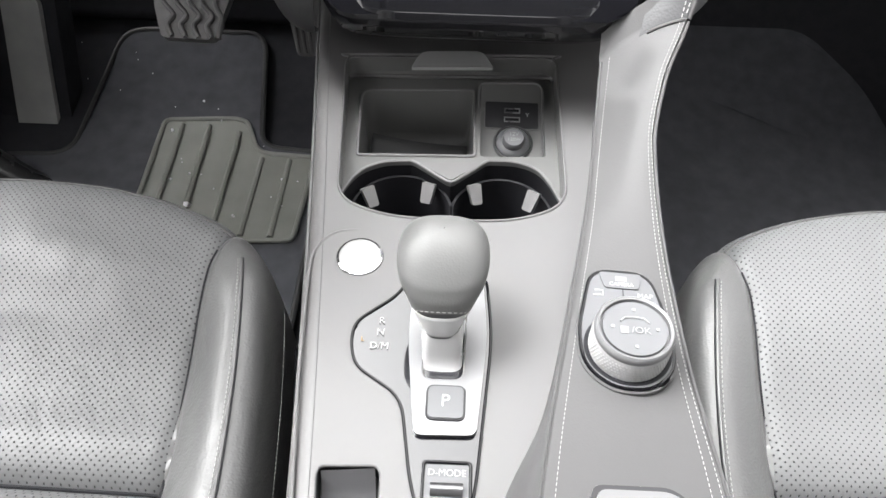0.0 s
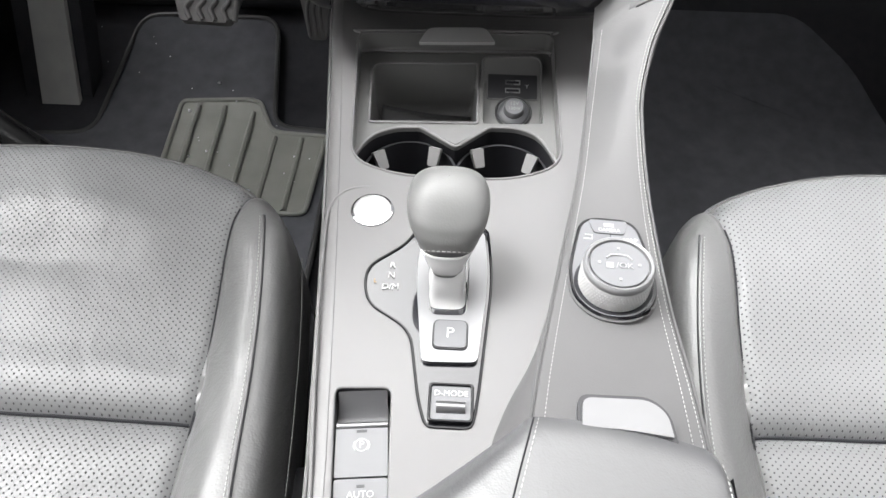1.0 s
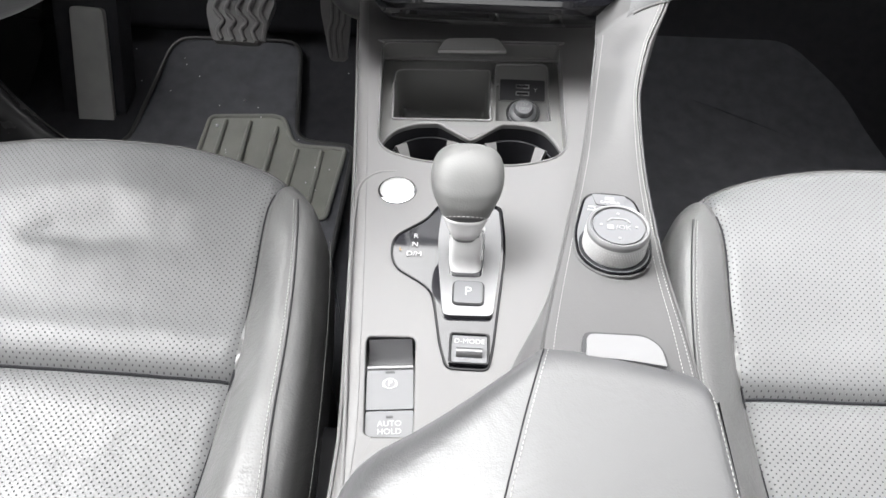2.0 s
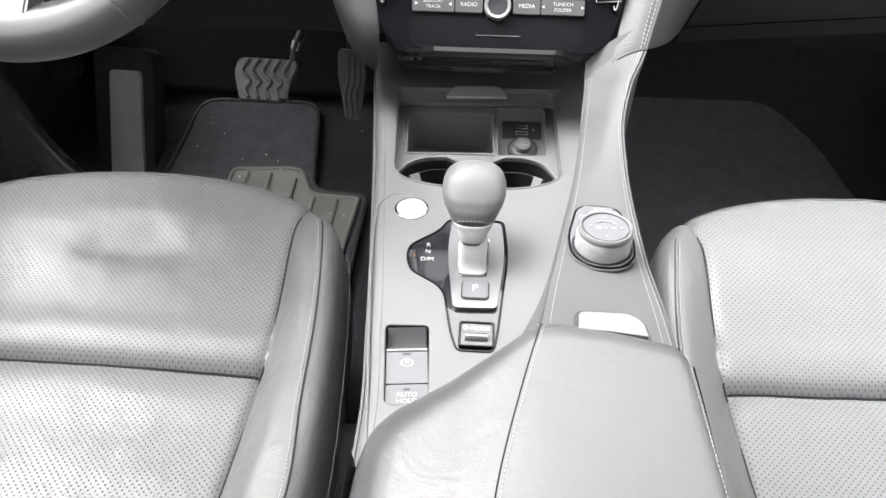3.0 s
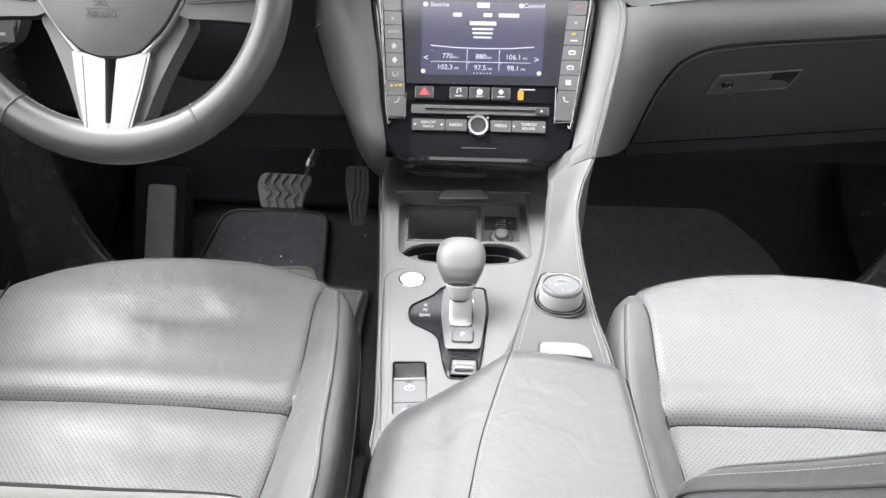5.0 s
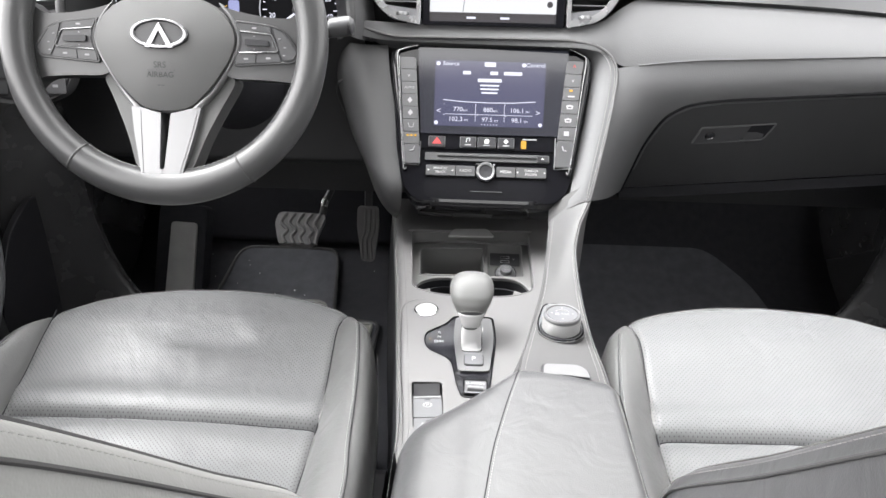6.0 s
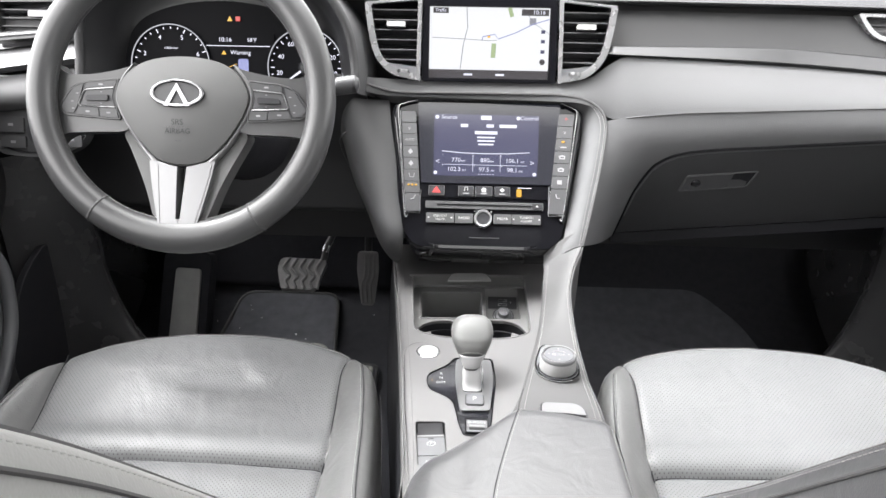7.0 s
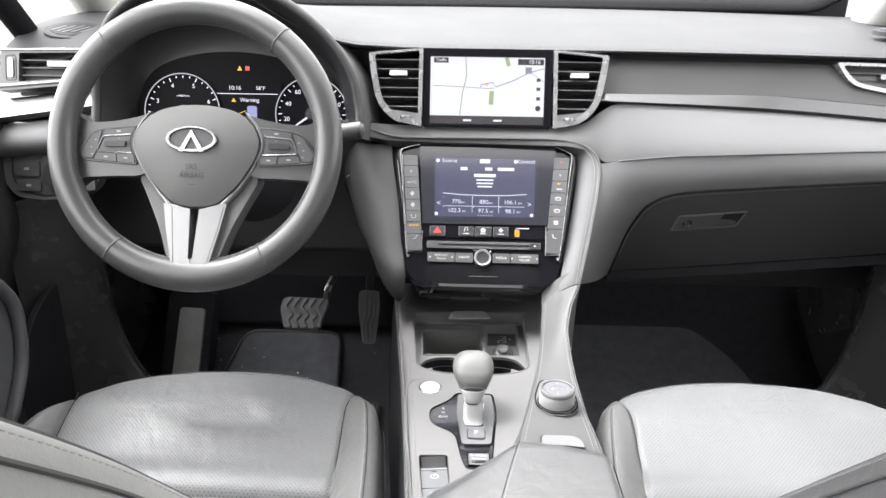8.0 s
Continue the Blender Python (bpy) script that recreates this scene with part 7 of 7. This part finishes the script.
seams = [math.atan2(y, x) % (2 * math.pi) for x, y in ((0.1050, 0.1300), (-0.1100, 0.1250), (-0.1000, -0.1340), (0.0920, -0.1390))]
names = ("rim_upper", "rim_side", "rim_lower", "rim_side")
for i in range(4):
    a0, a1 = seams[i], seams[(i + 1) % 4]
    if a1 < a0:
        a1 += 2 * math.pi
    n = 48
    rp = part(names[i], sheet(lambda u, v, a0=a0, a1=a1: rim_pt(a0 + 0.004 + (a1 - a0 - 0.008) * u, 2 * math.pi * v), n, 24), RIM_DARK if i == 0 else RIM_LEATHER, wheel, "dark leather rim section", angle=80)
    part("stitching", stitches([rim_pt(a0 + (a1 - a0) * k / 60, math.pi * 0.97) for k in range(61)], 0.0062, 0.0042, 0.0005), THREAD if i == 2 else DARK_THREAD, rp, "stitching along the inner edge")
for a in seams:
    part("rim_seam", tube([rim_pt(a, 2 * math.pi * k / 24) for k in range(24)], 0.0012, 6, True), DARK_THREAD, wheel)


def pillow(outline, w0, w1, m, dome=0.01, n=8):
    """A domed cushion on an outline."""
    c = sum((Vector(p) for p in outline), Vector((0, 0))) / len(outline)
    rows = [[m @ Vector((p[0], p[1], w0)) for p in outline]]
    for k in range(n + 1):
        t = k / n
        s = 1 - 0.06 * t if k < 3 else 1 - 0.06 * t - 0.94 * ((k - 2) / (n - 2))
        q = []
        for p in outline:
            d = Vector(p) - c
            s_ = max(s, 0.001)
            q.append(m @ Vector((c.x + d.x * s_, c.y + d.y * s_, w1 + dome * (1 - s_ * s_) - (0.003 if k == 0 else 0))))
        rows.append(q)
    return capped(loft(rows, True))


half_hub = [(0.0, 0.0505), (0.024, 0.0488), (0.0475, 0.0432), (0.0690, 0.0290), (0.0815, 0.0050), (0.0745, -0.0180), (0.0550, -0.0480), (0.0300, -0.0735), (0.012, -0.0785)]
hub = rounded([*half_hub, *[(-x, y) for x, y in half_hub[:0:-1]]], 0.012)
part("airbag_cover", pillow(hub, -0.030, -0.004, WHEEL, 0.011), AIRBAG, wheel, "smooth dark grey airbag cover")
part("hub_back", slab([(p.x * 1.015, p.y * 1.015) for p in hub], -0.060, -0.014, m=WHEEL), PLASTIC, wheel, bevel=0.004)
EM = at2(WHEEL, -0.0015, 0.0045, 0.0072)
em = part("emblem", slab(ellipse(0, 0, 0.0325, 0.0166, 48), -0.004, 0.0022, [ellipse(0, 0.0006, 0.0268, 0.0124, 48)], m=EM), BADGE, wheel, "plain oval chrome badge", bevel=0.0018, seg=3)
part("badge_field", slab(ellipse(0, 0.0006, 0.0271, 0.0128, 48), -0.004, 0.0002, m=EM), KEY_DARK, em)
part("badge_wedge", slab([(-0.0165, -0.0150), (-0.0008, 0.0118), (0.0008, 0.0118), (0.0165, -0.0150), (0.0100, -0.0158), (0.0, 0.0030), (-0.0100, -0.0158)], -0.004, 0.0022, m=EM), BADGE, em, bevel=0.0006)
text("SRS", 0.0095, at2(WHEEL, -0.0020, -0.0290, 0.0058), BUTTON_DARK, wheel)
text("AIRBAG", 0.0088, at2(WHEEL, -0.0020, -0.0395, 0.0046), BUTTON_DARK, wheel)
part("marking", slab(box2(-0.018, -0.0343, 0.014, -0.0339), 0.0030, 0.0058, m=WHEEL), KEY_DARK, wheel)
part("marking", slab(box2(-0.006, -0.0512, 0.002, -0.0500), 0.0010, 0.0030, m=WHEEL), KEY_DARK, wheel)


def lean(bm):
    """Tips the lower spoke outwards towards the rim, in the wheel's own frame."""
    bmesh.ops.subdivide_edges(bm, edges=[e for e in bm.edges if e.calc_length() > 0.02], cuts=3)
    for v in bm.verts:
        v.co.z += 0.020 * max(0.0, min(1.0, (-0.055 - v.co.y) / 0.10))
    bm.transform(WHEEL)
    return bm


# lower spoke with two silver legs, and the trim that runs up the cover
for sg in (-1, 1):
    leg = [(0.0058, -0.0808), (0.0115, -0.0800), (0.0300, -0.0745), (0.0400, -0.0735), (0.0345, -0.1040), (0.0225, -0.1530), (0.0180, -0.1575), (0.0002, -0.1575), (0.0002, -0.1440), (0.0026, -0.1435)]
    lg = part("lower_spoke", lean(slab(rounded([(sg * x, y) for x, y in leg], [0.001, 0.004, 0.006, 0.002, 0.03, 0.005, 0.004, 0.0005, 0.001, 0.001]), -0.030, -0.008)), SPOKE_SILVER, wheel, "satin silver lower spoke leg", bevel=0.0036, seg=4)
    part("leg_facet", lean(slab(rounded([(sg * x, y) for x, y in ((0.0290, -0.0775), (0.0365, -0.0775), (0.0318, -0.1040), (0.0205, -0.1500))], [0.002, 0.002, 0.02, 0.002]), -0.0085, -0.0072)), SPOKE_SILVER, lg, "bright outer facet", bevel=0.0006)
    trim_o = spline([(x, y, 0) for x, y in ((0.0605, 0.0425), (0.0760, 0.0262), (0.0850, 0.0030), (0.0780, -0.0195), (0.0600, -0.0490), (0.0400, -0.0738))], 8)
    trim_i = spline([(x, y, 0) for x, y in ((0.0600, 0.0410), (0.0722, 0.0240), (0.0798, 0.0040), (0.0728, -0.0182), (0.0532, -0.0500), (0.0290, -0.0750))], 8)
    band = [[on(WHEEL, sg * (i.x + (o.x - i.x) * k), i.y + (o.y - i.y) * k, h + 0.0045 * max(0, -0.055 - i.y) / 0.02) for i, o in zip(trim_i, trim_o)] for k, h in ((-0.1, -0.020), (0.0, -0.0092), (0.3, -0.0075), (0.7, -0.0080), (1.0, -0.0105), (1.05, -0.022))]
    part("cover_trim", loft(band), SPOKE_SILVER, wheel, "satin silver trim beside the cover", angle=80)
    Rm = lambda pts: [(sg * x, y) for x, y in pts]
    wing_p = rounded(Rm([(0.0560, -0.0300), (0.0790, -0.0390), (0.0640, -0.0670), (0.0450, -0.1060), (0.0330, -0.1420), (0.0200, -0.1440), (0.0300, -0.0740)]), [0.004, 0.012, 0.02, 0.03, 0.006, 0.004, 0.01])
    part("spoke_wing", lean(slab(wing_p, -0.045, -0.016)), AIRBAG, wheel, "dark grey flank of the lower spoke", bevel=0.006, seg=4)
    so = rounded(Rm([(0.0600, 0.0400), (0.0850, 0.0325), (0.1150, 0.0275), (0.1430, 0.0270), (0.1600, 0.0420), (0.1600, -0.0560), (0.1460, -0.0430), (0.1050, -0.0405), (0.0740, -0.0405), (0.0560, -0.0300)]), [0.004, 0.02, 0.03, 0.014, 0.004, 0.004, 0.014, 0.03, 0.014, 0.004])
    part("side_spoke", slab(so, -0.036, -0.010, m=WHEEL), RIM_LEATHER, wheel, "dark side spoke", bevel=0.008, seg=5)
    po = rounded(Rm([(0.0790, 0.0225), (0.1180, 0.0185), (0.1350, 0.0128), (0.1515, -0.0110), (0.1450, -0.0208), (0.0770, -0.0255), (0.0800, -0.0150), (0.0850, 0.0020)]), [0.002, 0.03, 0.014, 0.012, 0.008, 0.003, 0.01, 0.02])
    pod = part("button_pod", slab(po, -0.012, -0.0078, m=WHEEL), BUTTON_DARK, wheel, "dark pod of thumb switches", bevel=0.001)
    part("pod_rim", tube([on(WHEEL, p.x, p.y, -0.0085) for p in po], 0.0014, 8, True), RIM_LEATHER, pod, "raised leather edge of the pod")
    keys = ([(0.1215, 0.0160), (0.1335, 0.0112), (0.1485, -0.0105), (0.1440, -0.0180), (0.1330, -0.0188), (0.1290, -0.0100)], [(0.0805, 0.0210), (0.1180, 0.0170), (0.1195, 0.0105), (0.0830, 0.0135)], [(0.0790, -0.0240), (0.1010, -0.0225), (0.1020, -0.0130), (0.0815, -0.0130)], [(0.1025, -0.0224), (0.1310, -0.0202), (0.1275, -0.0120), (0.1035, -0.0130)], [(0.0850, 0.0105), (0.1185, 0.0078), (0.1255, -0.0085), (0.0840, -0.0105), (0.0870, 0.0010)])
    for pts in keys:
        inner_key = pts[0] == (0.0850, 0.0105)
        q = part("thumb_switch", slab(rounded(Rm(pts), 0.0018), -0.009, -0.0066 if not inner_key else -0.0072, m=WHEEL), KEY_DARK, pod, bevel=0.0008, seg=3)
        cx_, cy_ = sum(p[0] for p in pts) / len(pts), sum(p[1] for p in pts) / len(pts)
        if len(pts) == 6:
            for dx_, dy in ((-0.006, 0.0095), (0.0, 0.0), (-0.001, -0.0085)):
                part("marking", slab(box2(sg * (cx_ + dx_) - 0.0014, cy_ + dy - 0.0006, sg * (cx_ + dx_) + 0.0014, cy_ + dy + 0.0006), -0.0066, -0.0063, m=WHEEL), INK_DIM, q)
        elif inner_key:
            for dy in (0.0062, -0.0070):
                part("marking", slab([(sg * cx_ - 0.0012, cy_ + dy), (sg * cx_ + 0.0012, cy_ + dy), (sg * cx_, cy_ + dy + math.copysign(0.0012, dy))], -0.0072, -0.0069, m=WHEEL), INK_DIM, q)
        else:
            part("marking", slab(rounded(box2(sg * cx_ - 0.0026, cy_ - 0.0010, sg * cx_ + 0.0026, cy_ + 0.0010), 0.0008), -0.0066, -0.0063, m=WHEEL), INK_DIM, q)
    part("rocker", slab(rounded(Rm([(0.0905, 0.0035), (0.1165, 0.0022), (0.1180, -0.0042), (0.0905, -0.0038)]), 0.0020), -0.0075, -0.0036, m=WHEEL), BUTTON_DARK, pod, "raised dark rocker", bevel=0.0014, seg=3)
    part("pod_line", tube([on(WHEEL, sg * x, y, -0.0064) for x, y in ((0.0832, -0.0117), (0.1245, -0.0098), (0.1272, -0.0080), (0.1215, 0.0060), (0.1190, 0.0090), (0.0845, 0.0120))], 0.0008, 6), VENT, pod, "silver line round the rocker")
